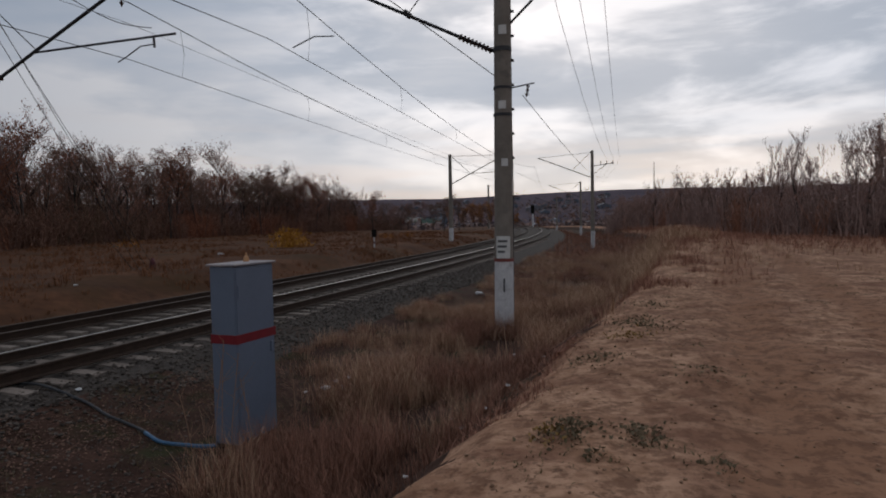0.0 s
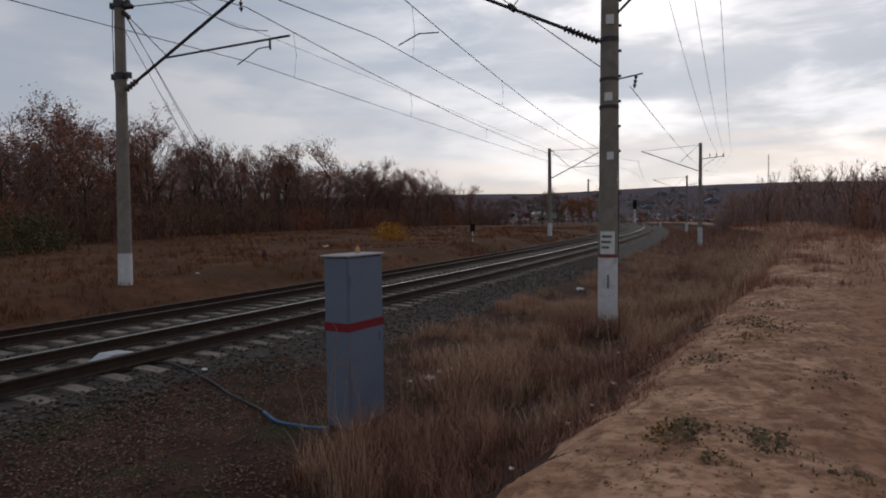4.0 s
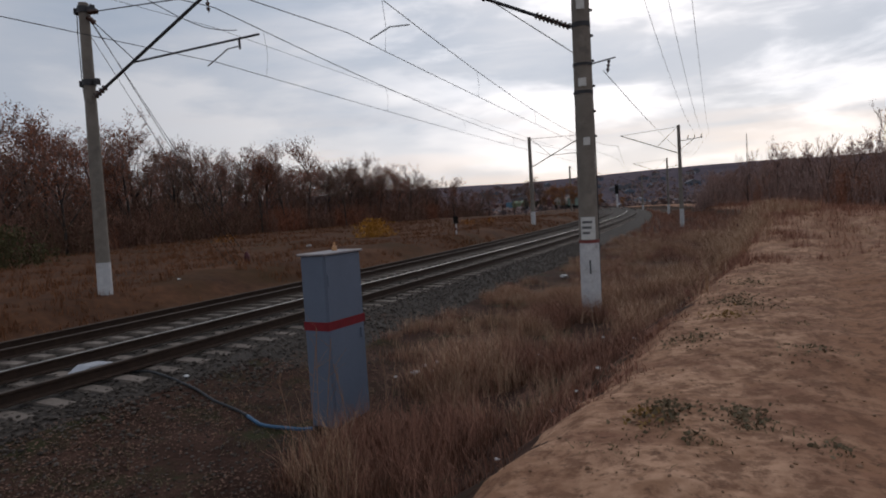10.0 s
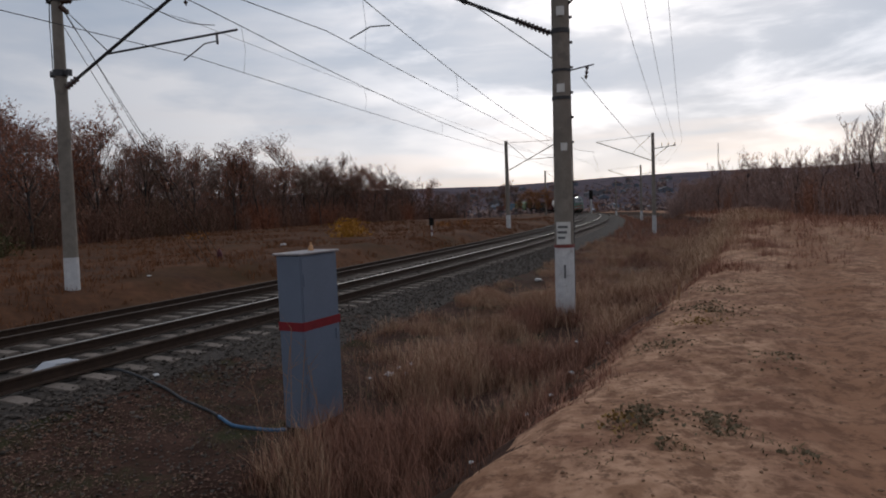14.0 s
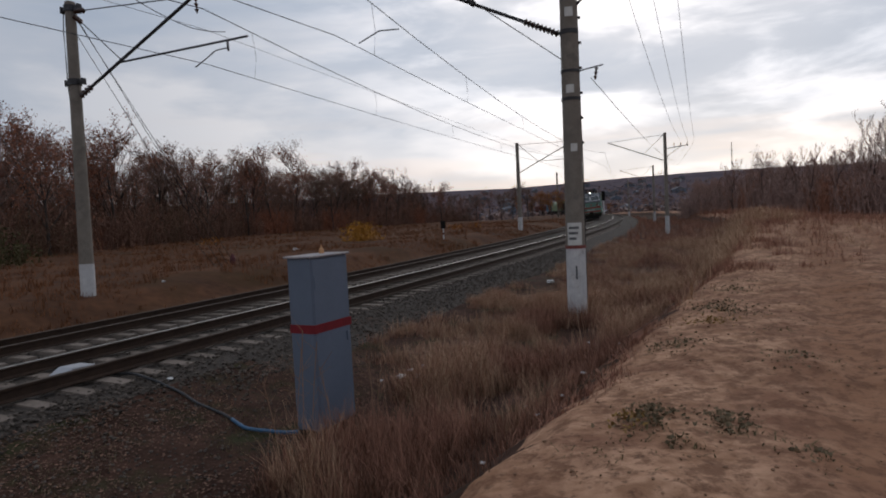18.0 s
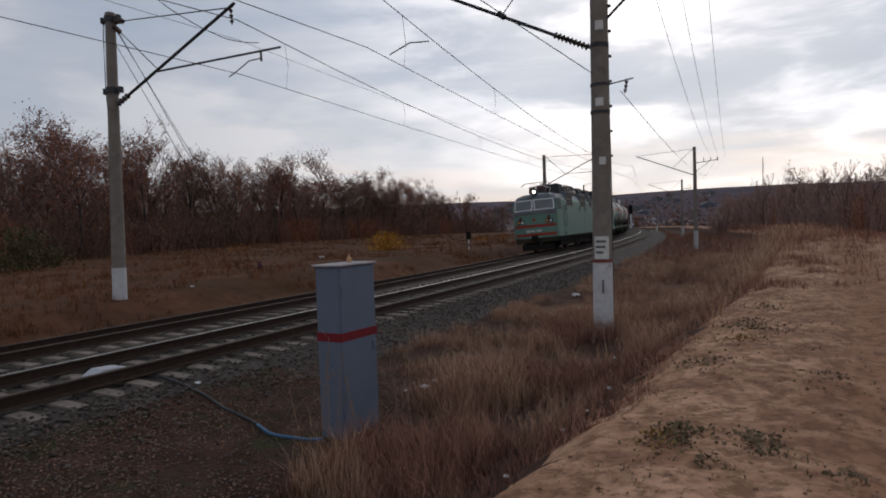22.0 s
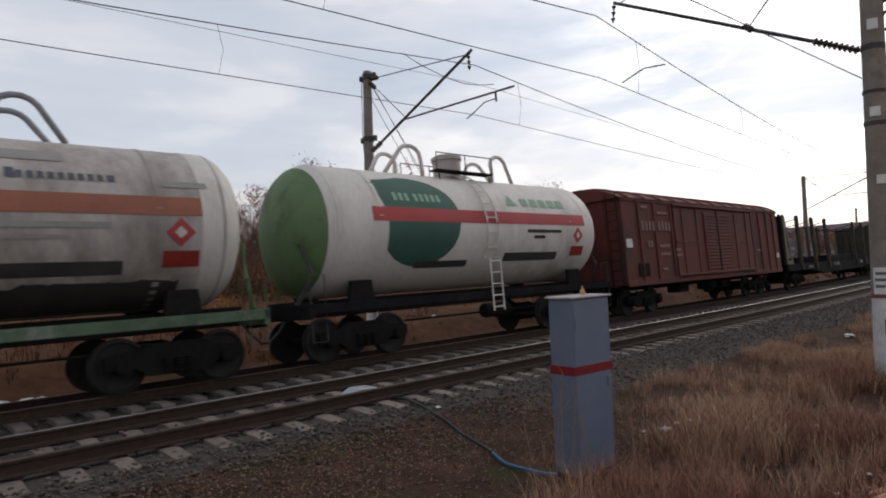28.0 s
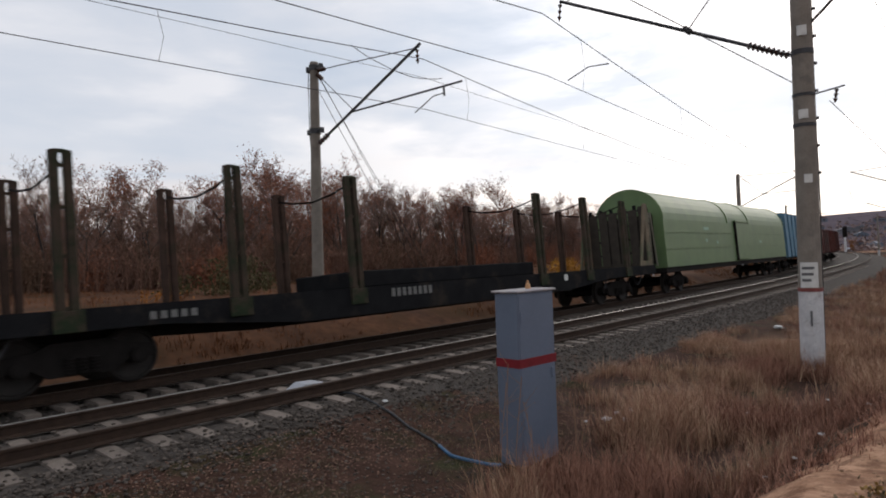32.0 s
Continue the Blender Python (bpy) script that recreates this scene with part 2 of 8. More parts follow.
def box(bm, x0, x1, y0, y1, z0, z1, bevel=0.0, m=None):
    """A box from corner to corner, its edges bevelled."""
    r = bmesh.ops.create_cube(bm, size=1.0)
    vs = r["verts"]
    for v in vs:
        v.co = Vector(((x0 + x1) / 2 + v.co.x * (x1 - x0), (y0 + y1) / 2 + v.co.y * (y1 - y0), (z0 + z1) / 2 + v.co.z * (z1 - z0)))
    if bevel:
        es = list({e for v in vs for e in v.link_edges})
        rb = bmesh.ops.bevel(bm, geom=es, offset=bevel, segments=1, affect="EDGES", profile=0.5)
        vs = list({v for f in rb["faces"] for v in f.verts} | {v for v in vs if v.is_valid})
    if m is not None:
        bmesh.ops.transform(bm, matrix=m, verts=[v for v in vs if v.is_valid])
    return vs


def lathe(bm, profile, seg=20, m=None, cap=True):
    """Rings of (radius, z) round the z axis, joined to a skin."""
    rings = []
    for r, z in profile:
        rings.append([bm.verts.new((r * math.cos(2 * math.pi * k / seg), r * math.sin(2 * math.pi * k / seg), z)) for k in range(seg)])
    for a, b in zip(rings, rings[1:]):
        for k in range(seg):
            bm.faces.new((a[k], a[(k + 1) % seg], b[(k + 1) % seg], b[k]))
    if cap:
        bm.faces.new(rings[0][::-1])
        bm.faces.new(rings[-1])
    vs = [v for r in rings for v in r]
    if m is not None:
        bmesh.ops.transform(bm, matrix=m, verts=vs)
    return vs


def rod(bm, a, b, r, seg=8, r2=None):
    """A round bar from a to b."""
    a, b = Vector(a), Vector(b)
    d = b - a
    m = Matrix.Translation(a) @ d.to_track_quat("Z", "Y").to_matrix().to_4x4()
    return lathe(bm, [(r, 0), (r if r2 is None else r2, d.length)], seg, m)


def tube(bm, pts, r, seg=6):
    """A bent round bar through points."""
    pts = [Vector(p) for p in pts]
    rings = []
    for i, p in enumerate(pts):
        d = (pts[min(i + 1, len(pts) - 1)] - pts[max(i - 1, 0)]).normalized()
        q = d.to_track_quat("Z", "Y").to_matrix()
        rings.append([bm.verts.new(p + q @ Vector((r * math.cos(2 * math.pi * k / seg), r * math.sin(2 * math.pi * k / seg), 0))) for k in range(seg)])
    for a, b in zip(rings, rings[1:]):
        for k in range(seg):
            bm.faces.new((a[k], a[(k + 1) % seg], b[(k + 1) % seg], b[k]))
    bm.faces.new(rings[0][::-1])
    bm.faces.new(rings[-1])


def prism(bm, outline, y0, y1):
    """An outline of (x, z), pushed through from y0 to y1."""
    a = [bm.verts.new((x, y0, z)) for x, z in outline]
    b = [bm.verts.new((x, y1, z)) for x, z in outline]
    n = len(a)
    for k in range(n):
        bm.faces.new((a[k], a[(k + 1) % n], b[(k + 1) % n], b[k]))
    bm.faces.new(a[::-1])
    bm.faces.new(b)
    return a + b


# ---- the plan: stations along the line, offsets across it ----
HEAD = radians(18.3)
U = Vector((math.sin(HEAD), math.cos(HEAD), 0))
NV = Vector((-math.cos(HEAD), math.sin(HEAD), 0))
RAD, S0, PE0 = 635.0, 5.0, 9.0
CENTRE = U * S0 + NV * (PE0 + RAD)


def at(s, pe, z=0.0):
    """The place at station s, pe metres from the camera's side across the tracks, on the curve."""
    phi = (s - S0) / RAD
    p = CENTRE - (RAD + PE0 - pe) * (NV * math.cos(phi) - U * math.sin(phi))
    return Vector((p.x, p.y, z))


def heading(s):
    """Degrees of turn about z for a thing whose x axis runs along the line."""
    phi = (s - S0) / RAD
    d = U * math.cos(phi) + NV * math.sin(phi)
    return math.degrees(math.atan2(d.y, d.x))


def along(s, pe, z=0.0, rx=0.0):
    p = at(s, pe)
    return pose(p.x, p.y, z, rx, 0, heading(s))


def plan_of(x, y):
    """Station and offset of a place."""
    d = Vector((x, y, 0)) - CENTRE
    r = d.length
    phi = math.atan2(d.dot(U), -d.dot(NV))
    return S0 + phi * RAD, PE0 + RAD - r


NEAR_C, FAR_C = 8.96, 12.95           # the two tracks' middle lines
NEAR_Z, FAR_Z = -0.30, -0.47          # rail tops at the middle
NEAR_CANT, FAR_CANT = 0.04, 0.10      # near rail over far rail


# ---- ground ----
def smooth(a, b, x):
    t = min(max((x - a) / (b - a), 0.0), 1.0)
    return t * t * (3 - 2 * t)


def lerp_table(x, tab):
    if x <= tab[0][0]:
        return tab[0][1]
    for (a, va), (b, vb) in zip(tab, tab[1:]):
        if x <= b:
            return va + (vb - va) * (x - a) / (b - a)
    return tab[-1][1]


SECTION = ((-200, -1.5), (-40, -0.35), (-12, -0.05), (-4, 0.03), (-1, 0.0), (0.6, 0.02), (1.1, -0.04), (1.35, -0.20), (1.75, -0.45), (2.2, -0.80), (3.2, -1.0), (4.1, -0.95), (4.6, -0.88),
           (5.6, -0.84), (6.4, -0.76), (7.35, -0.56), (7.7, -0.52), (10.4, -0.55), (11.4, -0.68), (11.9, -0.70), (14.2, -0.74), (15.0, -0.82), (15.7, -0.84), (16.9, -0.30), (18, -0.12), (21, -0.18), (32, -0.1), (52, 0.2), (90, 0.3), (160, 0.3), (400, -1))


def road_edge(s):
    """Where the dirt track breaks off to the ditch."""
    return lerp_table(s, ((-5, 1.75), (0, 1.7), (3.4, 1.37), (4.3, 1.22), (5.7, 1.07), (8.5, 0.92), (12, 0.64), (16, 0.20), (30, -1.0), (60, -2.6), (120, -3)))


def height(s, pe):
    x, y = at(s, pe)[:2]
    shift = (road_edge(s) - 1.15 + 0.05 * noise.noise((s * 0.5, 0, 4)) + 0.06 * noise.noise((s * 1.7, 0, 6)) + 0.05 * noise.noise((s * 6.0, pe, 8))) * (1 - smooth(1.5, 5.0, pe)) if pe > -25 else 0.0
    z = lerp_table(pe - shift, SECTION)
    d = math.hypot(x, y)
    soil = 1 - smooth(6.2, 7.0, pe) * (1 - smooth(15.5, 17, pe))
    z += soil * 0.10 * noise.noise((x * 0.35, y * 0.35, 0)) + soil * 0.05 * noise.noise((x * 1.3, y * 1.3, 3))
    road = smooth(1.4, 0.6, pe) if pe > -30 else 1.0
    z += road * (0.018 * noise.noise((x * 1.7, y * 1.7, 7)) + 0.020 * noise.noise((x * 4.5, y * 4.5, 1)))
    if d < 20 and road > 0:
        z += road * (0.016 * noise.noise((x * 9, y * 9, 3)) + 0.016 * max(noise.noise((x * 15, y * 15, 5)), 0))
    for rut in (-0.5, -2.15):
        z -= road * 0.05 * math.exp(-((pe - rut + 0.075 * s) / 0.24) ** 2)
    if s > 16:
        z -= 0.75 * smooth(30, 64, s) * math.exp(-((pe - 3.0) / 1.6) ** 2)
        z += 0.55 * smooth(16, 40, s) * math.exp(-((pe - road_edge(s) + 1.6) / 3.2) ** 2)
    if d > 30 and pe < 6:
        z -= smooth(30, 120, d) * (0.9 if pe < 2 else 1.3) * smooth(6, -4, pe)
    if d > 125:
        z -= smooth(125, 175, d) * 9.0 * smooth(16, 40, abs(pe - 10))
    if d > 150:
        z -= smooth(150, 420, d) * 3.0
    return z


def axis(stops):
    out = []
    for (a, step), (b, _) in zip(stops, stops[1:]):
        n = max(1, round((b - a) / step))
        out += [a + (b - a) * i / n for i in range(n)]
    return out + [stops[-1][0]]


def build_ground():
    S = axis(((-180, 20), (-100, 8), (-20, 1.0), (-6, 0.4), (1, 0.09), (13, 0.2), (18, 0.35), (34, 0.8), (60, 2.5), (150, 10), (420, 20)))
    Q = axis(((-200, 14), (-50, 3), (-12, 0.5), (-5, 0.15), (-3, 0.085), (2.6, 0.22), (7.4, 0.35), (17, 1.2), (40, 5), (100, 12), (200, 20)))
    verts, faces, mi = [], [], []
    for s in S:
        for pe in Q:
            p = at(s, pe)
            verts.append((p.x, p.y, height(s, pe)))
    nq = len(Q)
    for i in range(len(S) - 1):
        for j in range(nq - 1):
            faces.append((i * nq + j, (i + 1) * nq + j, (i + 1) * nq + j + 1, i * nq + j + 1))
            pm = (Q[j] + Q[j + 1]) / 2
            sm = (S[i] + S[i + 1]) / 2
            mi.append(0 if pm < road_edge(sm) + 0.20 + 0.26 * noise.noise((sm * 0.9, pm * 0.5, 17)) + 0.30 * noise.noise((sm * 4, pm * 4, 19)) else (2 if (6.3 if sm > 8 else 7.25) < pm < 15.4 else (3 if pm > 15 else 1)))
    me = bpy.data.meshes.new("ground")
    me.from_pydata(verts, [], [f[::-1] for f in faces])
    return me, mi




def dirt_mat():
    """Sandy dirt: pale crust, red-brown loam in blotches and along the wheel tracks, dark crumbs."""
    m = mat("sandy_dirt_track", (0.47, 0.280, 0.180), (0.28, 0.153, 0.092), 0.95, scale=1.5, fine=9, bump=0.8, depth=0.05, grime=(0.215, 0.108, 0.068), grime_at=0.54)
    nt = m.node_tree
    N, L = nt.nodes.new, nt.links.new
    p = nt.nodes["Principled BSDF"]
    p.inputs["Specular IOR Level"].default_value = 0.05
    ramp = next(n for n in nt.nodes if n.type == "VALTORGB").color_ramp.elements
    ramp[0].position, ramp[1].position = 0.42, 0.57
    col = p.inputs["Base Color"].links[0].from_socket
    geo = N("ShaderNodeNewGeometry")
    w = NV + 0.075 * U
    dot = N("ShaderNodeVectorMath")
    dot.operation = "DOT_PRODUCT"
    dot.inputs[1].default_value = w
    L(geo.outputs["Position"], dot.inputs[0])
    wob = N("ShaderNodeTexNoise")
    wob.inputs["Scale"].default_value, wob.inputs["Detail"].default_value = 2.2, 8.0
    L(geo.outputs["Position"], wob.inputs["Vector"])
    add = N("ShaderNodeMath")
    add.operation = "MULTIPLY_ADD"
    L(wob.outputs["Fac"], add.inputs[0])
    add.inputs[1].default_value = 1.1
    L(dot.outputs["Value"], add.inputs[2])
    for centre, half in ((-0.15, 0.80), (-1.85, 0.62)):
        sub_ = N("ShaderNodeMath")
        sub_.operation = "SUBTRACT"
        L(add.outputs[0], sub_.inputs[0])
        sub_.inputs[1].default_value = centre
        ab = N("ShaderNodeMath")
        ab.operation = "ABSOLUTE"
        L(sub_.outputs[0], ab.inputs[0])
        mr = N("ShaderNodeMapRange")
        mr.inputs["From Min"].default_value, mr.inputs["From Max"].default_value = half, half * 0.3
        mr.inputs["To Max"].default_value = 0.88
        L(ab.outputs[0], mr.inputs["Value"])
        mx = N("ShaderNodeMix")
        mx.data_type = "RGBA"
        L(mr.outputs["Result"], mx.inputs[0])
        L(col, mx.inputs[6])
        mx.inputs[7].default_value = (0.275, 0.142, 0.084, 1)
        col = mx.outputs[2]
    # dark crumbs and trodden plant remains
    cr = N("ShaderNodeTexNoise")
    cr.inputs["Scale"].default_value, cr.inputs["Detail"].default_value = 5.0, 12.0
    cr.inputs["Roughness"].default_value = 0.72
    L(geo.outputs["Position"], cr.inputs["Vector"])
    mr = N("ShaderNodeMapRange")
    mr.inputs["From Min"].default_value, mr.inputs["From Max"].default_value = 0.48, 0.57
    mr.inputs["To Max"].default_value = 0.74
    L(cr.outputs["Fac"], mr.inputs["Value"])
    mx = N("ShaderNodeMix")
    mx.data_type = "RGBA"
    L(mr.outputs["Result"], mx.inputs[0])
    L(col, mx.inputs[6])
    mx.inputs[7].default_value = (0.150, 0.076, 0.047, 1)
    col = mx.outputs[2]
    cr = N("ShaderNodeTexNoise")
    cr.inputs["Scale"].default_value, cr.inputs["Detail"].default_value = 15.0, 6.0
    cr.inputs["Roughness"].default_value = 0.65
    L(geo.outputs["Position"], cr.inputs["Vector"])
    mr = N("ShaderNodeMapRange")
    mr.inputs["From Min"].default_value, mr.inputs["From Max"].default_value = 0.57, 0.66
    mr.inputs["To Max"].default_value = 0.65
    L(cr.outputs["Fac"], mr.inputs["Value"])
    mx = N("ShaderNodeMix")
    mx.data_type = "RGBA"
    L(mr.outputs["Result"], mx.inputs[0])
    L(col, mx.inputs[6])
    mx.inputs[7].default_value = (0.080, 0.046, 0.032, 1)
    L(mx.outputs[2], p.inputs["Base Color"])
    return m


DIRT = dirt_mat()
SOIL = mat("dry_grass_soil", (0.080, 0.043, 0.031), (0.030, 0.017, 0.013), 0.95, scale=2.6, fine=24, bump=0.7, depth=0.04, grime=(0.036, 0.038, 0.018), grime_at=0.58, spec=0.05)
BALLAST = mat("ballast_bed", (0.090, 0.078, 0.069), (0.036, 0.030, 0.026), 0.95, scale=14, fine=60, bump=0.9, depth=0.03, grime=(0.06, 0.048, 0.038), grime_at=0.58, spec=0.1)
me, mi = build_ground()
FIELD = mat("dry_field_soil", (0.120, 0.057, 0.031), (0.053, 0.027, 0.017), 0.95, scale=0.35, fine=3.5, bump=0.6, depth=0.05, grime=(0.060, 0.034, 0.017), grime_at=0.58, spec=0.05)
for m in (DIRT, SOIL, BALLAST, FIELD):
    me.materials.append(m)
me.polygons.foreach_set("material_index", mi)
me.polygons.foreach_set("use_smooth", [True] * len(me.polygons))
ground = tagged(new("ground", me), "sandy dirt track, dry grass bank and ballast bed", "ground", kind="structure")
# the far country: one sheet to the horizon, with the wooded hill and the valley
# distance haze is put into this pale mauve base colour
HAZYHILL = mat("far_wooded_hill", (0.150, 0.122, 0.135), (0.085, 0.072, 0.086), 0.95, scale=0.012, fine=0.09, bump=0.0, spec=0.0)


def ridge_at(a, x, y):
    """Height of the far ridge over the valley, by bearing to the right."""
    return lerp_table(math.degrees(a), ((-180, 40), (-40, 50), (-8, 56), (-3, 56), (1.4, 55), (6.7, 61), (12.6, 65), (18.6, 66), (24, 62), (30, 60), (60, 60), (180, 40))) + 2 * noise.noise((x * 0.003, y * 0.003, 2))


def build_far():
    bm = bmesh.new()
    rows = []
    for d in (120, 160, 220, 320, 450, 600, 800, 1050, 1350, 1700, 2200, 3000, 4500):
        row = []
        for k in range(73):
            a = math.radians(-180 + k * 5)
            x, y = d * math.sin(a), d * math.cos(a)
            ahead = smooth(-0.2, 0.35, math.cos(a))
            z = -1.8 - 5.5 * smooth(150, 420, d) * ahead
            ridge = ridge_at(a, x, y)
            z += smooth(430, 1350, d) * ridge * (0.25 + 0.75 * ahead)
            row.append(bm.verts.new((x, y, z)))
        rows.append(row)
    for a, b in zip(rows, rows[1:]):
        for k in range(72):
            bm.faces.new((a[k], a[k + 1], b[k + 1], b[k]))
    return tagged(part("backdrop_hill", bm, HAZYHILL, smooth=True), "far wooded hill behind the valley, haze in its colour", "hill", kind="structure")


build_far()


# ---- tracks ----
def build_rails():
    foot = [(-0.075, -0.18), (0.075, -0.18), (0.075, -0.165), (0.012, -0.145), (0.010, -0.05), (0.036, -0.038), (0.0365, -0.008), (0.028, 0.0), (-0.028, 0.0), (-0.0365, -0.008), (-0.036, -0.038), (-0.010, -0.05), (-0.012, -0.145), (-0.075, -0.165)]
    for name, c, z, cant in (("near", NEAR_C, NEAR_Z, NEAR_CANT), ("far", FAR_C, FAR_Z, FAR_CANT)):
        for side in (-1, 1):
            bm = bmesh.new()
            pe = c + side * 0.76
            zr = z - side * cant / 2
            rings = []
            S = axis(((-60, 4), (-10, 1.5), (40, 4), (120, 10), (420, 20)))
            for s in S:
                p = at(s, pe)
                nn = (at(s, pe + 1) - p).normalized()
                rings.append([bm.verts.new((p.x - nn.x * a, p.y - nn.y * a, zr + h)) for a, h in foot])
            for a, b in zip(rings, rings[1:]):
                for k in range(len(foot)):
                    f = bm.faces.new((a[k], a[(k + 1) % len(foot)], b[(k + 1) % len(foot)], b[k]))
                    f.material_index = 1 if k in (6, 7, 8) else 0
            bmesh.ops.recalc_face_normals(bm, faces=bm.faces)
            top = RAILTOP if (name, side) == ("near", 1) else OLDTOP
            tagged(part("rail", bm, [RUST, top]), "rusty steel running rail on concrete sleepers", "rail", "rails of the double track", "structure")


build_rails()


def build_sleepers():
    bm = bmesh.new()
    # tapered prestressed sleeper, along y, top at 0
    ys = (-1.35, -0.95, -0.55, -0.2, 0.2, 0.55, 0.95, 1.35)
    zt = (-0.045, -0.02, -0.005, -0.04, -0.04, -0.005, -0.02, -0.045)
    rings = []
    for y, z in zip(ys, zt):
        rings.append([bm.verts.new((x, y, h)) for x, h in ((-0.14, -0.2), (0.14, -0.2), (0.105, z), (-0.105, z))])
    for a, b in zip(rings, rings[1:]):
        for k in range(4):
            bm.faces.new((a[k], a[(k + 1) % 4], b[(k + 1) % 4], b[k]))
    bm.faces.new(rings[0][::-1])
    bm.faces.new(rings[-1])
    bmesh.ops.recalc_face_normals(bm, faces=bm.faces)
    shared = mesh_of(bm, "sleeper", SLEEPER)
    rnd = random.Random(4)
    for name, c, z, cant, s0, s1 in (("near", NEAR_C, NEAR_Z, NEAR_CANT, -8, 70), ("far", FAR_C, FAR_Z, FAR_CANT, -4, 50)):
        bed = tagged(new(f"track_{name}"), "row of concrete sleepers in crushed stone", "railway track", kind="structure")
        n = int((s1 - s0) / 0.545)
        for i in range(n):
            ob = new("sleeper", shared)
            s = s0 + i * 0.545 + rnd.uniform(-0.02, 0.02)
            p = at(s, c)
            ob.matrix_basis = pose(p.x, p.y, z - 0.2 + rnd.uniform(-0.01, 0.01), -math.degrees(math.atan(cant / 1.52)), 0, heading(s) + rnd.uniform(-0.6, 0.6))
            ob.parent = bed


build_sleepers()


# ---- overhead line ----
def mast(s, pe, z0, ztop, r0, r1, white, name, label):
    """A tapered concrete mast with a whitewashed foot."""
    p = at(s, pe)
    t = thing(name, pose(p.x, p.y, z0, 0, 0, heading(s)), label, "catenary pole", "catenary poles")
    h = ztop - z0
    zw = white - z0
    rw = r0 + (r1 - r0) * zw / h
    bm = bmesh.new()
    lathe(bm, [(rw, zw), (r1, h - 0.02), (r1 - 0.02, h)], 20)
    part("shaft", bm, CONCRETE, t, smooth=False)
    bm = bmesh.new()
    lathe(bm, [(r0, -0.3), (r0, 0), (rw + 0.003, zw)], 20)
    part("painted_foot", bm, WHITEWASH, t, "whitewashed mast foot")
    return t


def insulator(t, a, b, n=5, r=0.055):
    """A string of porcelain sheds from a to b, as one part of t."""
    a, b = Vector(a), Vector(b)
    bm = bmesh.new()
    rod(bm, a, b, r * 0.3, 6)
    for i in range(n):
        c = a + (b - a) * (i + 0.5) / n
        d = (b - a).normalized() * 0.035
        rod(bm, c - d, c + d, r, 10, r * 0.35)
    part("insulator", bm, PORCELAIN, t)


def cantilever_left(t, z0, k=1.0):
    """The far mast's inclined bracket: brace, tie, steady rod; x runs along the line, y away from the camera."""
    z = lambda v: v - z0
    for zz in (8.05, 5.95):
        bm = bmesh.new()
        rb = 0.158 if zz > 7 else 0.175
        lathe(bm, [(rb - 0.01, -0.09), (rb + 0.015, -0.09), (rb + 0.015, 0.09), (rb - 0.01, 0.09)], 16, Matrix.Translation((0, 0, z(zz))))
        box(bm, -0.05, 0.05, -0.38, 0.34, z(zz) - 0.05, z(zz) + 0.05)
        for yy in (-0.36, 0.32):
            box(bm, -0.07, 0.07, yy - 0.03, yy + 0.03, z(zz) - 0.09, z(zz) + 0.09)
        part("clamp_band", bm, STEEL, t)
    bm = bmesh.new()
    rod(bm, (0, -0.25, z(5.55)), (0, -4.85, z(7.75)), 0.045, 10)
    part("brace", bm, STEEL, t)
    bm = bmesh.new()
    rod(bm, (0, -0.2, z(7.95)), (0, -4.8, z(7.65)), 0.016, 6)
    rod(bm, (0, -0.2, z(7.8)), (0, -1.9, z(6.38)), 0.014, 6)
    part("tie_rod", bm, STEEL, t)
    bm = bmesh.new()
    rod(bm, (0, -1.9, z(6.3)), (0, -6.35, z(6.40)), 0.030, 8)
    rod(bm, (0, -5.7, z(6.40)), (0, -5.72, z(6.12)), 0.03, 8)
    part("steady_bracket", bm, STEEL, t)
    bm = bmesh.new()
    tube(bm, [(0, -5.72, z(6.2)), (0, -5.3, z(6.18)), (0, -4.95, z(6.0)), (0, -4.6, z(5.84))], 0.016)
    part("steady_arm", bm, STEEL, t)
    for a, b, n, r in (((0, -0.22, z(5.54)), (0, -0.72, z(5.775)), 4, 0.095), ((0, -0.22, z(7.95)), (0, -0.62, z(7.92)), 3, 0.085), ((0, -0.16, z(7.82)), (0, -0.46, z(7.58)), 3, 0.085), ((0, -4.72, z(7.62)), (0, -4.75, z(7.2)), 3, 0.06)):
        insulator(t, a, b, n, r)
    # stay wires down to their anchors
    for ya, yb, zz in ((0.0, 1.2, 7.9), (0.1, 1.6, 7.5), (-0.1, 0.8, 7.7)):
        bm = bmesh.new()
        rod(bm, (0.15, ya, z(zz)), (7.5, yb, z(-0.4)), 0.010, 5)
        part("stay_wire", bm, WIRE, t)
    bm = bmesh.new()
    tube(bm, [(0.0, 0.30, z(8.0)), (0.02, 0.36, z(7.4)), (0.0, 0.31, z(6.6)), (0.02, 0.33, z(5.95)), (0.0, 0.22, z(5.2)), (0.0, 0.19, z(4.0))], 0.015, 5)
    part("earth_wire", bm, WIRE, t)


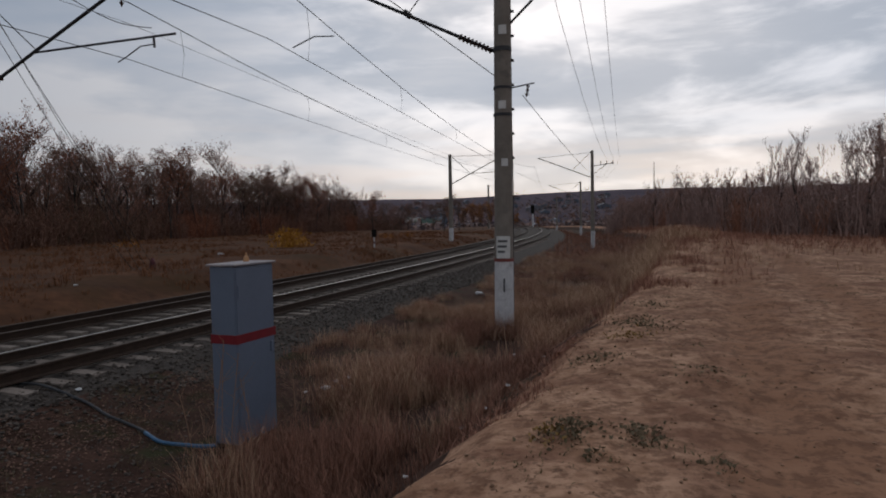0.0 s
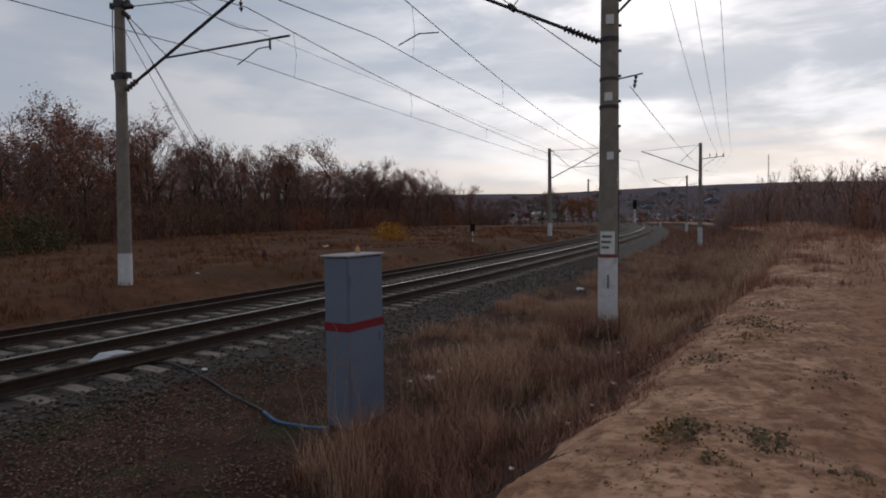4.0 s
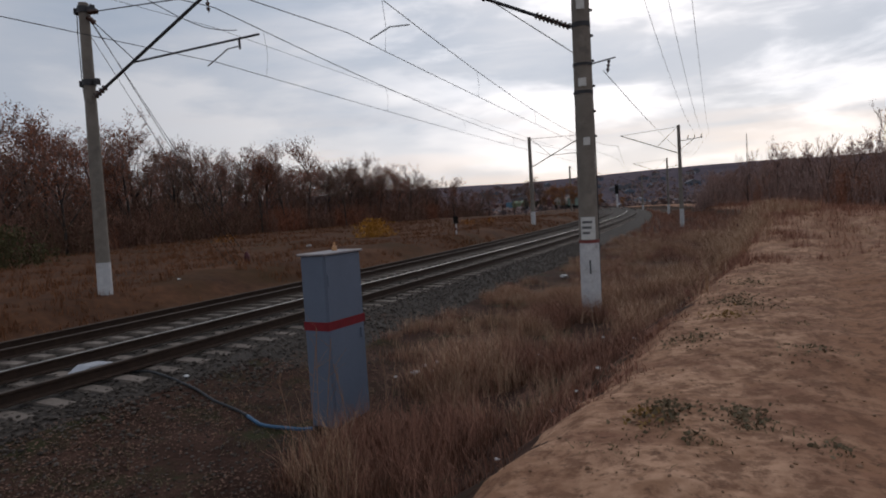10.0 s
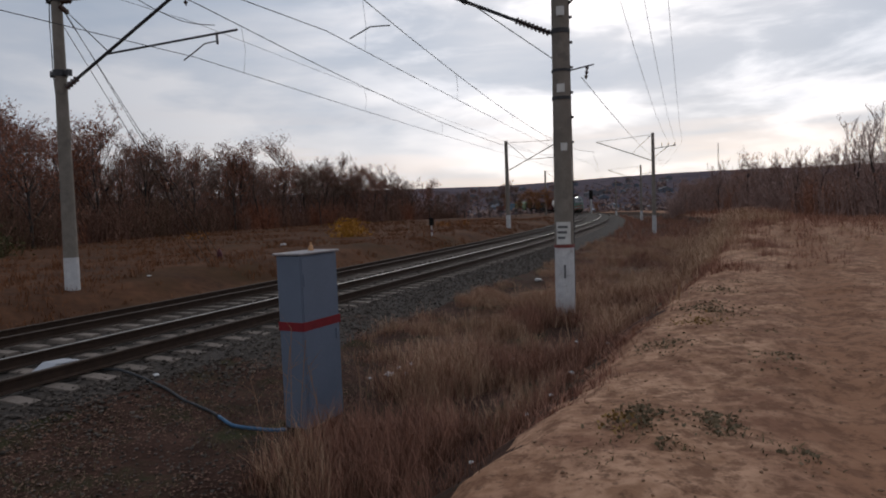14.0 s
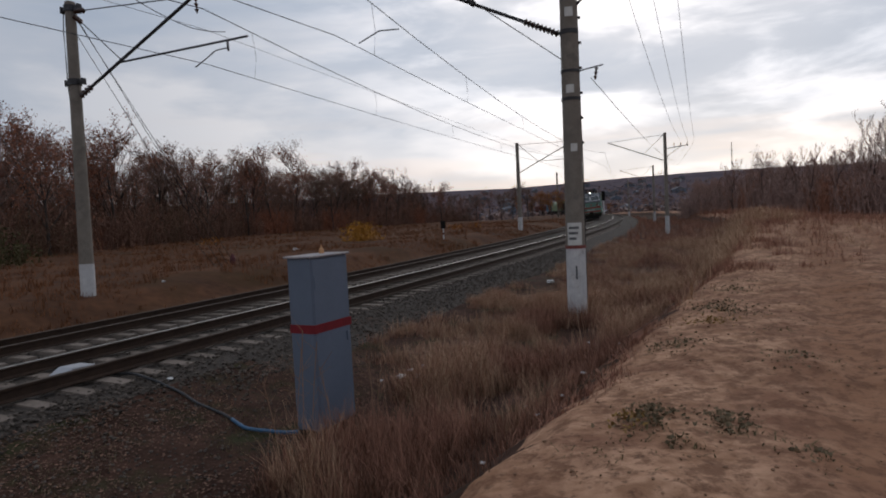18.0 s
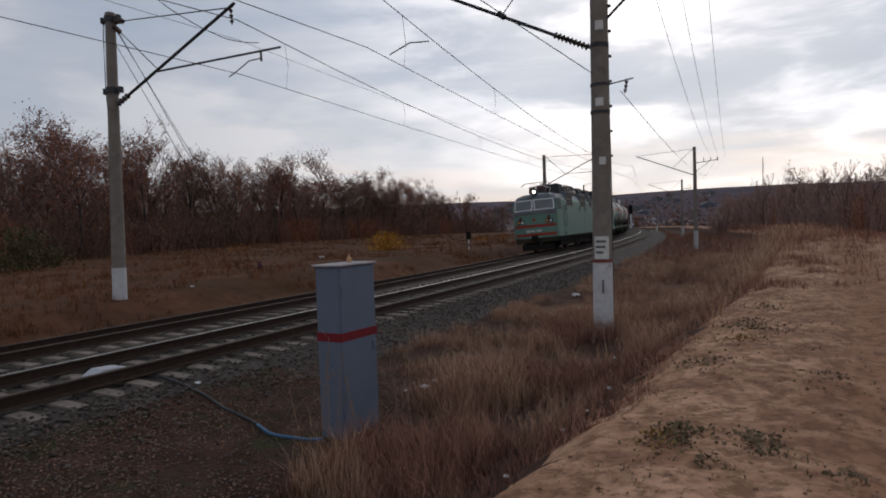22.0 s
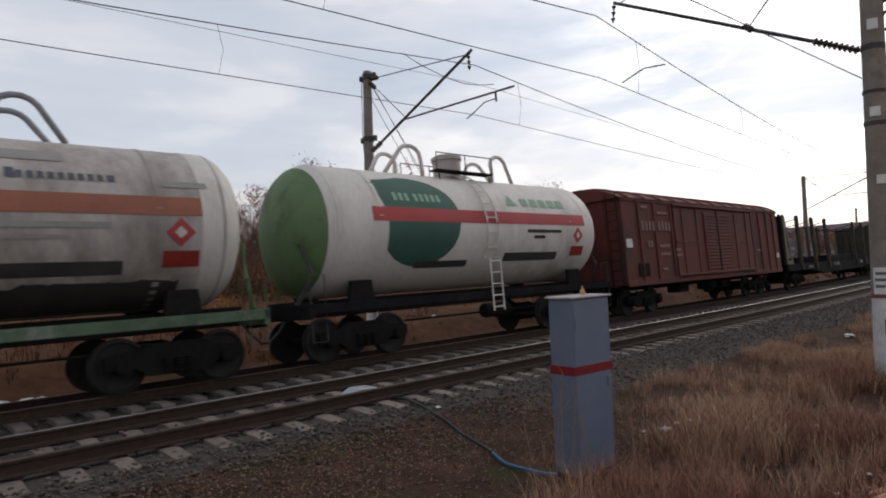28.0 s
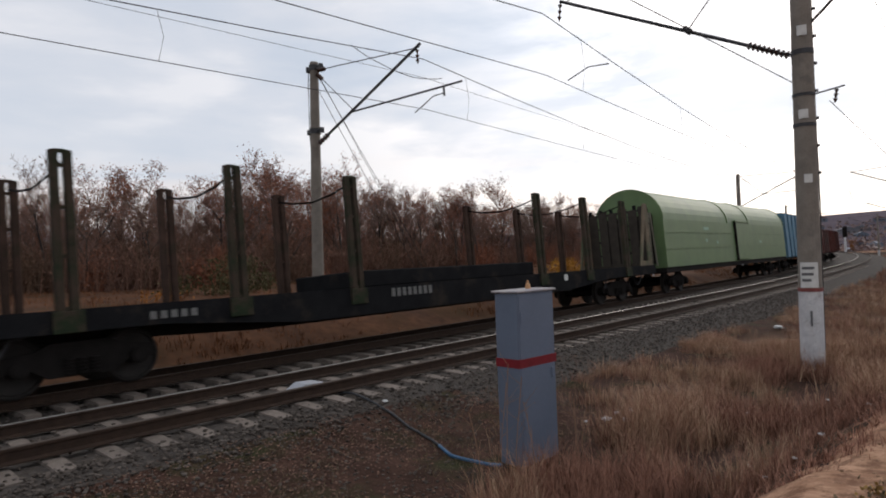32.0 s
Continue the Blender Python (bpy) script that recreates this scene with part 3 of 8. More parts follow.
def cantilever_right(t, z0):
    """The near mast's long inclined bracket towards the near track."""
    z = lambda v: v - z0
    bm = bmesh.new()
    rod(bm, (0, 0.22, z(5.45)), (0, 5.5, z(8.05)), 0.04, 10)
    rod(bm, (0, 2.2, z(6.42)), (0, 2.35, z(6.55)), 0.07, 8)
    part("brace", bm, STEEL, t)
    bm = bmesh.new()
    rod(bm, (0, 2.25, z(6.5)), (0, 0.15, z(8.9)), 0.013, 6)
    rod(bm, (0, 5.3, z(8.0)), (0, 0.15, z(9.1)), 0.013, 6)
    part("tie_rod", bm, STEEL, t)
    insulator(t, (0, 0.25, z(5.46)), (0, 1.05, z(5.86)), 9, 0.085)
    insulator(t, (0, 5.5, z(8.0)), (0, 5.55, z(7.55)), 3, 0.06)
    bm = bmesh.new()
    tube(bm, [(0, 4.2, z(6.16)), (0, 4.75, z(6.2)), (0, 5.35, z(5.98))], 0.016)
    part("steady_arm", bm, STEEL, t)


ZR, ZL = -0.95, -0.45
R_S, R_PE = 14.4, 3.25
L_S, L_PE = 13.0, 17.4
pole_r = mast(R_S, R_PE, ZR, 10.2, 0.222, 0.172, 0.72, "catenary_pole", "grey concrete catenary pole with whitewashed foot beside the ditch")
# it leans a little towards the dirt track
pole_r.matrix_basis = pole_r.matrix_basis @ Matrix.Translation((0, -0.05, 0)) @ Matrix.Rotation(radians(0.5), 4, "X")
cantilever_right(pole_r, ZR)
SIGNRED = mat("faded_red_ring", (0.22, 0.06, 0.05), (0.15, 0.05, 0.045), 0.8, scale=8, bump=0.1)
SIGNWHITE = mat("white_sign_plate", (0.62, 0.61, 0.58), (0.5, 0.49, 0.46), 0.6, scale=8, bump=0.05)
SIGNINK = mat("grey_sign_ink", (0.13, 0.13, 0.13), (0.09, 0.09, 0.09), 0.7, bump=0.0)


def near_mast_fittings(t, z0):
    z = lambda v: v - z0
    # side that looks at the camera
    face = math.degrees(math.atan2(-R_PE, -R_S)) + 90
    turn = Matrix.Rotation(radians(face), 4, "Z")

    def ring(name, za, zb, r, material, label=""):
        bm = bmesh.new()
        lathe(bm, [(r, z(za)), (r, z(zb))], 20)
        part(name, bm, material, t, label)

    ring("red_ring", 0.66, 0.73, 0.2295, SIGNRED)
    ring("steel_band", 3.95, 4.02, 0.216, STEEL)
    ring("steel_band", 4.56, 4.62, 0.212, STEEL)
    ring("steel_band", 5.40, 5.50, 0.208, STEEL)
    for za, zb, w, dx, ink in ((0.74, 1.24, 0.34, -0.02, True), (2.82, 2.99, 0.15, 0.03, False), (4.10, 4.28, 0.18, -0.02, False), (5.75, 5.95, 0.18, 0.0, False)):
        bm = bmesh.new()
        n = 8
        rr = 0.236 if za < 2 else 0.222
        cols = []
        for k in range(n + 1):
            a = (dx + w * (k / n - 0.5)) / rr
            p = (rr * math.sin(a), -rr * math.cos(a))
            cols.append((bm.verts.new((p[0], p[1], z(za))), bm.verts.new((p[0], p[1], z(zb)))))
        for a, b in zip(cols, cols[1:]):
            bm.faces.new((a[0], b[0], b[1], a[1]))
        ob = part("sign_plate", bm, SIGNWHITE, t, "white enamel plate")
        ob.matrix_basis = turn
        if ink:
            for i, (wa, wb) in enumerate(((-0.13, 0.10), (-0.14, 0.08), (-0.13, 0.04))):
                bm = bmesh.new()
                zc = za + 0.36 - i * 0.12
                cols = []
                for k in range(7):
                    a = (dx + wa + (wb - wa) * k / 6) / 0.24
                    cols.append((bm.verts.new((0.24 * math.sin(a), -0.24 * math.cos(a), z(zc))), bm.verts.new((0.24 * math.sin(a), -0.24 * math.cos(a), z(zc + 0.055)))))
                for a, b in zip(cols, cols[1:]):
                    bm.faces.new((a[0], b[0], b[1], a[1]))
                part("text_bar", bm, SIGNINK, ob)
    # pull-off bracket towards the dirt track
    bm = bmesh.new()
    rod(bm, (0, -0.15, z(4.58)), (0, -0.72, z(4.66)), 0.016, 6)
    part("hook_arm", bm, STEEL, t)
    insulator(t, (0, -0.58, z(4.62)), (0.12, -0.52, z(4.38)), 3, 0.045)
    bm = bmesh.new()
    rod(bm, (0, -0.15, z(6.0)), (0, -1.9, z(7.6)), 0.03, 8)
    part("crossarm_brace", bm, STEEL, t)
    bm = bmesh.new()
    rod(bm, (0, -0.1, z(7.55)), (0, -2.3, z(7.75)), 0.04, 8)
    part("crossarm", bm, STEEL, t)
    bm = bmesh.new()
    tube(bm, [(0.12, -0.2, z(-0.5)), (0.12, -0.2, z(2.4)), (0.14, -0.17, z(4.4)), (0.12, -0.16, z(8.0))], 0.012, 5)
    part("earth_wire", bm, WIRE, t)
    for k in range(9):
        bm = bmesh.new()
        box(bm, 0.09, 0.15, -0.235, -0.17, z(3.0 + k * 0.55), z(3.05 + k * 0.55))
        part("wire_clip", bm, STEEL, t)
    bm = bmesh.new()
    box(bm, -0.02, 0.02, -0.245, -0.225, z(-0.02), z(0.28))
    ob = part("painted_mark", bm, SIGNINK, t)
    ob.matrix_basis = turn


near_mast_fittings(pole_r, ZR)
pole_l = mast(L_S, L_PE, ZL, 8.25, 0.205, 0.14, 0.66, "catenary_pole", "grey concrete catenary pole with whitewashed foot in dry grass")
cantilever_left(pole_l, ZL)
# it leans a little along the line and towards the track
pole_l.matrix_basis = pole_l.matrix_basis @ Matrix.Translation((0.10, 0, 7.5)) @ Matrix.Rotation(radians(0.25), 4, "Y") @ Matrix.Translation((0, 0, -7.5)) @ Matrix.Rotation(radians(1.0), 4, "X")
for s, pe, z0, zt, side in ((62, 16.75, -0.6, 8.2, 1), (72, 2.95, -1.9, 9.0, -1), (124, 2.2, -2.0, 8.6, -1), (130, 20, -2.0, 8.8, 1), (178, 2.0, -2.4, 8.2, -1)):
    t = mast(s, pe, z0, zt, 0.23, 0.16, z0 + (1.5 if side > 0 else 2.1), "catenary_pole", "distant concrete catenary pole with whitewashed foot")
    k, h = -side, zt - z0
    reach = 4.8 if side > 0 else 5.9
    bm = bmesh.new()
    rod(bm, (0, k * 0.2, h - 2.9), (0, k * reach, h - 0.6), 0.05, 6)
    part("brace", bm, STEEL, t)
    bm = bmesh.new()
    rod(bm, (0, k * 0.15, h - 0.2), (0, k * (reach - 0.1), h - (0.25 if side > 0 else 0.6)), 0.02, 5)
    rod(bm, (0, k * 0.15, h - 0.2), (0, k * 2.1, h - 2.0), 0.025, 5)
    part("tie_rod", bm, STEEL, t)
    if side > 0:
        bm = bmesh.new()
        rod(bm, (0, k * 2.2, h - 1.95), (0, k * 6.2, h - 1.85), 0.03, 5)
        part("steady_bracket", bm, STEEL, t)
    if side < 0:
        bm = bmesh.new()
        rod(bm, (0, -0.1, zt - z0 - 1.7), (0, -2.3, zt - z0 - 1.45), 0.04, 6)
        part("crossarm", bm, STEEL, t)
        bm = bmesh.new()
        rod(bm, (0, -0.1, zt - z0 - 2.6), (0, -1.5, zt - z0 - 1.55), 0.03, 6)
        part("crossarm_brace", bm, STEEL, t)
        for y in (-0.9, -1.55, -2.2):
            insulator(t, (0, y, zt - z0 - 1.6), (0, y, zt - z0 - 1.15), 3, 0.09)


def span(name, pts, r, label, sag=0.0, group="overhead wires"):
    """A wire through points, each stretch sagging."""
    bm = bmesh.new()
    out = []
    for (a, b) in zip(pts, pts[1:]):
        a, b = Vector(a), Vector(b)
        for i in range(12):
            t = i / 12
            p = a.lerp(b, t)
            p.z -= sag * 4 * t * (1 - t)
            out.append(p)
    out.append(Vector(pts[-1]))
    tube(bm, out, r, 5)
    return tagged(part(name, bm, WIRE), label, "overhead wire", group)


SUP = (-45, 13.5, 74, 127, 180)
far_c = [at(s, FAR_C + 0.25 * (-1) ** i, 5.92) for i, s in enumerate(SUP)]
near_c = [at(s, NEAR_C + 0.35 * (-1) ** i, 6.03) for i, s in enumerate(SUP)]
span("contact_wire", far_c, 0.010, "copper contact wire over the far track", 0.14)
span("contact_wire", near_c, 0.010, "copper contact wire over the near track", 0.2)
span("messenger_wire", [p + Vector((0, 0, 1.46)) for p in far_c], 0.013, "sagging messenger wire over the far track", 1.0)
span("messenger_wire", [p + Vector((0, 0, 1.52)) for p in near_c], 0.013, "sagging messenger wire over the near track", 1.15)

# slack auxiliary wire under the far messenger, and a jumper loop at the bracket
span("auxiliary_wire", [p + Vector((0, 0, 0.92)) for p in far_c], 0.006, "thin slack auxiliary wire over the far track", 0.12)
LOOP = [at(11.2, FAR_C + 0.2, 7.38), at(11.9, FAR_C - 0.1, 6.98), at(12.6, FAR_C - 0.7, 6.58), at(13.0, FAR_C - 1.4, 6.47)]
span("jumper_wire", LOOP, 0.011, "dark jumper wire looping to the bracket", 0.03)

CREAMBULB = mat("tan_plastic_stub", (0.5, 0.28, 0.13), (0.4, 0.2, 0.1), 0.5, bump=0.0)


LIDPALE = mat("chalky_faded_lid_paint", (0.42, 0.37, 0.35), (0.26, 0.25, 0.27), 0.85, scale=5, fine=40, bump=0.1, grime=(0.17, 0.18, 0.21), grime_at=0.60)


# ---- relay cabinet ----
def build_cabinet():
    p = at(5.96, 4.32)
    t = thing("relay_cabinet", pose(p.x, p.y, -0.70, 0, 0, heading(5.96) - 4.0), "grey-blue metal relay cabinet with a red band in dry grass", "relay cabinet")
    bm = bmesh.new()
    box(bm, 0, 0.68, 0, 0.34, -0.13, 1.86, 0.012)
    part("body", bm, CABPAINT, t)
    bm = bmesh.new()
    box(bm, -0.03, 0.71, -0.03, 0.37, 1.86, 1.885, 0.008)
    part("lid", bm, LIDPALE, t, "pale weathered flat lid")
    bm = bmesh.new()
    box(bm, -0.005, 0.685, -0.016, 0.345, 1.0, 1.1)
    part("red_band", bm, REDPAINT, t)
    for x in (0.05, 0.63):
        for y in (0.05, 0.29):
            bm = bmesh.new()
            box(bm, x - 0.03, x + 0.03, y - 0.03, y + 0.03, -0.40, -0.13)
            part("leg", bm, STEEL, t)
    # door leaf, hinges, lock on the near face; stub on the lid
    bm = bmesh.new()
    box(bm, 0.02, 0.66, -0.012, 0.0, -0.08, 1.83, 0.004)
    door = part("door", bm, CABPAINT, t)
    for z in (0.3, 1.5):
        bm = bmesh.new()
        rod(bm, (0.045, -0.014, z), (0.045, -0.014, z + 0.14), 0.012, 8)
        part("hinge", bm, CABPAINT, door)
    bm = bmesh.new()
    box(bm, 0.58, 0.62, -0.03, -0.008, 0.82, 0.94, 0.006)
    part("lock", bm, CABPAINT, door)
    bm = bmesh.new()
    lathe(bm, [(0.035, 0), (0.03, 0.05), (0.012, 0.07), (0.012, 0.10)], 10, Matrix.Translation((0.46, 0.2, 1.885)))
    part("lid_stub", bm, CREAMBULB, t, "small orange-tan lid stub")


build_cabinet()


def droppers(name, top, low, sag, sag_low, spots):
    """Thin hangers between a messenger and its contact wire."""
    for i, t in spots:
        a, b = top[i].lerp(top[i + 1], t), low[i].lerp(low[i + 1], t)
        a.z -= sag * 4 * t * (1 - t)
        b.z -= sag_low * 4 * t * (1 - t)
        bm = bmesh.new()
        mid = a.lerp(b, 0.5) + U * 0.12
        tube(bm, [a, mid, b], 0.006, 4)
        tagged(part(name, bm, WIRE), "thin dropper between messenger and contact wire", "overhead wire", "droppers")


SPOTS = [(0, 0.87), (0, 0.7), (1, 0.035), (1, 0.17), (1, 0.33), (1, 0.5), (1, 0.7)]
droppers("dropper", [p + Vector((0, 0, 1.46)) for p in far_c], far_c, 1.0, 0.14, SPOTS)
droppers("dropper", [p + Vector((0, 0, 1.52)) for p in near_c], near_c, 1.15, 0.2, SPOTS)
# three feeders on the crossarms of the near masts, and a pull-off wire
for y0, y1 in ((0.95, 0.9), (1.6, 1.55), (2.25, 2.2)):
    span("feeder_wire", [at(-45, R_PE - y0, 8.4), at(R_S, R_PE - y0, 7.75), at(72, 2.2 - y1, 8.0), at(124, 2.2 - y1, 7.6), at(178, 2.0 - y1, 7.2)], 0.008, "thin feeder wire on the near masts", 0.9)
span("feeder_wire", [at(R_S, R_PE - 0.55, 4.4), at(72, 2.1, 6.0)], 0.009, "slack feeder wire between the near masts", 0.4)


span("feeder_wire", [at(R_S, R_PE + 0.1, 4.9), at(11, 4.5, 5.65), at(4.2, 6.8, 7.15)], 0.010, "feeder wire crossing from the near mast over the track", 0.0)


# ---- train ----
GREEN = mat("loco_green_enamel", (0.122, 0.222, 0.175), (0.09, 0.175, 0.138), 0.5, scale=1.2, fine=16, bump=0.05, grime=(0.085, 0.12, 0.095), grime_at=0.62, stretch=(1, 1, 0.35))
# roof grey is lightened and blued: the sky's reflection is in the base colour
ROOFSKYGREY = mat("grey_loco_roof", (0.14, 0.16, 0.185), (0.085, 0.096, 0.112), 0.6, scale=1.5, fine=20, bump=0.08, grime=(0.04, 0.042, 0.045), grime_at=0.6)
ROOFDARK = mat("sooty_roof_gear", (0.060, 0.062, 0.066), (0.030, 0.031, 0.034), 0.75, scale=2, fine=20, bump=0.1, spec=0.15)
LOCORED = mat("red_loco_stripe", (0.30, 0.03, 0.02), (0.19, 0.022, 0.018), 0.55, scale=4, bump=0.03)
RUSTLINE = mat("rusty_waist_trim", (0.15, 0.055, 0.035), (0.09, 0.06, 0.045), 0.7, scale=5, bump=0.05)
FRAMEWHITE = mat("white_window_frame", (0.78, 0.78, 0.77), (0.62, 0.62, 0.61), 0.5, bump=0.0)
# pane base is greyer than GLASS: part of the reflected sky is painted in
WINDSCREEN = mat("windscreen_glass", (0.10, 0.115, 0.115), (0.06, 0.07, 0.072), 0.12, scale=1.5, bump=0.0, spec=0.7)
# opaque near-black pane: the unlit cab behind it is put into the colour
CABDARK = mat("open_dark_cab_window", (0.022, 0.024, 0.026), (0.014, 0.015, 0.017), 0.45, scale=3, bump=0.0, spec=0.12)
GLASS = mat("dark_window_glass", (0.03, 0.034, 0.038), (0.02, 0.022, 0.026), 0.08, scale=2, bump=0.0, spec=0.6)
LOUVRE = mat("dark_brown_louvre", (0.035, 0.026, 0.021), (0.02, 0.016, 0.014), 0.7, scale=6, bump=0.1)
MAROON = mat("maroon_pantograph", (0.10, 0.02, 0.025), (0.05, 0.014, 0.016), 0.5, 0.2, bump=0.03)
CREAM = mat("cream_reservoir", (0.26, 0.235, 0.18), (0.16, 0.145, 0.11), 0.6, bump=0.05)
TANKWHITE = mat("white_tank_paint", (0.60, 0.565, 0.515), (0.50, 0.465, 0.42), 0.55, scale=0.9, fine=12, bump=0.04, grime=(0.36, 0.32, 0.28), grime_at=0.64, stretch=(1, 1, 0.3))
TANKDUSTY = mat("dusty_tank_paint", (0.46, 0.415, 0.375), (0.36, 0.322, 0.29), 0.65, scale=0.9, fine=12, bump=0.05, grime=(0.20, 0.17, 0.15), grime_at=0.6, stretch=(1, 1, 0.3))
TANKGREEN = mat("green_tank_end", (0.125, 0.195, 0.085), (0.085, 0.14, 0.062), 0.6, scale=1.5, bump=0.05, grime=(0.06, 0.085, 0.04), grime_at=0.62)
TEAL = mat("teal_tank_panel", (0.022, 0.20, 0.16), (0.016, 0.15, 0.12), 0.6, scale=1.5, bump=0.04, grime=(0.02, 0.10, 0.085), grime_at=0.64)
PINE = mat("dark_green_tank_disc", (0.035, 0.10, 0.075), (0.028, 0.075, 0.058), 0.6, scale=1.5, bump=0.04)
NAVY = mat("navy_emblem", (0.03, 0.05, 0.10), (0.02, 0.035, 0.075), 0.6, bump=0.0)
ORANGE = mat("orange_tank_band", (0.32, 0.115, 0.070), (0.24, 0.088, 0.055), 0.6, scale=1.5, bump=0.04, grime=(0.20, 0.07, 0.045), grime_at=0.62)
PINKRED = mat("red_tank_band", (0.40, 0.055, 0.055), (0.30, 0.045, 0.045), 0.6, scale=1.5, bump=0.04)
ARCHGREY = mat("grey_guard_arch", (0.30, 0.31, 0.33), (0.20, 0.205, 0.22), 0.6, scale=4, bump=0.03)
RUSTDARK = mat("rusty_dark_ladder", (0.10, 0.068, 0.055), (0.055, 0.04, 0.035), 0.85, scale=6, bump=0.1)
LETTERGREY = mat("worn_dark_lettering", (0.10, 0.11, 0.13), (0.06, 0.065, 0.075), 0.7, scale=9, bump=0.0)
PATCHGREY = mat("overpainted_patch", (0.30, 0.28, 0.265), (0.23, 0.21, 0.195), 0.7, scale=3, fine=30, bump=0.03)
OILSHADE = mat("oil_streaked_paint", (0.06, 0.055, 0.05), (0.03, 0.028, 0.027), 0.5, scale=2, bump=0.05)
MARKWHITE = mat("white_marking", (0.6, 0.6, 0.58), (0.45, 0.45, 0.43), 0.7, bump=0.0)
MARKGREEN = mat("pale_green_marking", (0.25, 0.38, 0.28), (0.18, 0.30, 0.21), 0.7, bump=0.0)
SILL = mat("green_white_sill", (0.105, 0.150, 0.095), (0.050, 0.075, 0.045), 0.75, scale=2, bump=0.06, grime=(0.24, 0.23, 0.20), grime_at=0.62, spec=0.15)
BROWN = mat("oxide_brown_wagon", (0.118, 0.025, 0.018), (0.078, 0.0185, 0.014), 0.75, scale=1.2, fine=20, bump=0.08, grime=(0.042, 0.018, 0.015), grime_at=0.56, stretch=(1, 1, 0.35))
BLACK = mat("sooty_underframe", (0.020, 0.017, 0.016), (0.011, 0.010, 0.009), 0.9, scale=4, fine=30, bump=0.2, spec=0.06)
WHEEL = mat("worn_wheel_steel", (0.028, 0.023, 0.02), (0.015, 0.013, 0.012), 0.7, 0.2, scale=5, bump=0.1)
FLATDARK = mat("dark_flat_frame", (0.016, 0.016, 0.017), (0.009, 0.009, 0.010), 0.9, scale=2.5, bump=0.1, grime=(0.032, 0.026, 0.022), grime_at=0.62, spec=0.05)
GREYMARK = mat("dirty_white_marking", (0.20, 0.195, 0.185), (0.08, 0.078, 0.075), 0.8, scale=12, bump=0.0)
FADED = mat("faded_white_marking", (0.235, 0.145, 0.12), (0.12, 0.055, 0.046), 0.7, scale=14, bump=0.0)
STAKE = mat("worn_green_stake_paint", (0.026, 0.038, 0.020), (0.016, 0.019, 0.012), 0.8, scale=3, bump=0.08, grime=(0.058, 0.040, 0.030), grime_at=0.50, spec=0.08)
RUSTSTAKE = mat("rusty_brown_stake", (0.075, 0.045, 0.034), (0.035, 0.024, 0.019), 0.85, scale=3, bump=0.1, grime=(0.026, 0.030, 0.018), grime_at=0.62, spec=0.06)
WOODWALL = mat("rough_timber_wall", (0.050, 0.040, 0.030), (0.026, 0.021, 0.017), 0.85, scale=4, bump=0.2)
OLIVE = mat("faded_olive_gusset", (0.175, 0.132, 0.085), (0.10, 0.078, 0.05), 0.8, scale=2, bump=0.1, grime=(0.07, 0.085, 0.045), grime_at=0.56)
HOODGREEN = mat("hood_wagon_green", (0.125, 0.190, 0.080), (0.095, 0.15, 0.064), 0.5, scale=1.2, bump=0.05, grime=(0.085, 0.13, 0.065), grime_at=0.6)
BLUEWAGON = mat("faded_blue_wagon", (0.10, 0.21, 0.29), (0.075, 0.15, 0.21), 0.65, scale=1.5, bump=0.05)


def lamp_mat(name, colour, strength):
    m = bpy.data.materials.new(name)
    m.use_nodes = True
    p = m.node_tree.nodes["Principled BSDF"]
    p.inputs["Base Color"].default_value = (*colour, 1)
    p.inputs["Emission Color"].default_value = (*colour, 1)
    p.inputs["Emission Strength"].default_value = strength
    return m


HEADLIGHT = lamp_mat("lit_headlight", (1.0, 0.92, 0.78), 60.0)
AMBER = mat("amber_lens", (0.55, 0.25, 0.08), (0.45, 0.2, 0.06), 0.2, bump=0.0)
PALELENS = mat("pale_lens", (0.65, 0.65, 0.62), (0.6, 0.6, 0.58), 0.15, bump=0.0)
REDLENS = mat("dark_red_lens", (0.12, 0.015, 0.012), (0.08, 0.01, 0.01), 0.2, bump=0.0)

SPEED, FRONT24 = 15.45, 11.65          # m/s, and the loco's front at 24 s
CONSIST = []


def station(offset, t):
    return FRONT24 + offset - SPEED * (t - 24.0)


def vehicle(name, length, label, category):
    start = CONSIST[-1][1] + CONSIST[-1][2] if CONSIST else 0.0
    v = thing(name, Matrix(), label, category, "vehicles of the goods train")
    CONSIST.append((v, start, length))
    return v


def shared(name, me, parent, m=None, label=""):
    ob = new(name, me)
    if m is not None:
        ob.matrix_basis = m
    ob.parent = parent
    if label:
        ob["label"] = label
    return ob


def bm_mesh(fn, name, material, smooth=False):
    bm = bmesh.new()
    fn(bm)
    return mesh_of(bm, name, material, smooth)


RX90 = Matrix.Rotation(radians(90), 4, "X")


def wheel_shape(bm, r=0.475):
    lathe(bm, [(r + 0.028, -0.075), (r + 0.028, -0.045), (r, -0.03), (r - 0.006, 0.055), (r - 0.05, 0.062), (r - 0.07, 0.03), (0.16, 0.005), (0.13, 0.07), (0.07, 0.07)], 24, RX90)


ME_WHEEL = bm_mesh(wheel_shape, "wheel", WHEEL, False)
ME_WHEEL_BIG = bm_mesh(lambda bm: wheel_shape(bm, 0.62), "wheel", WHEEL, False)


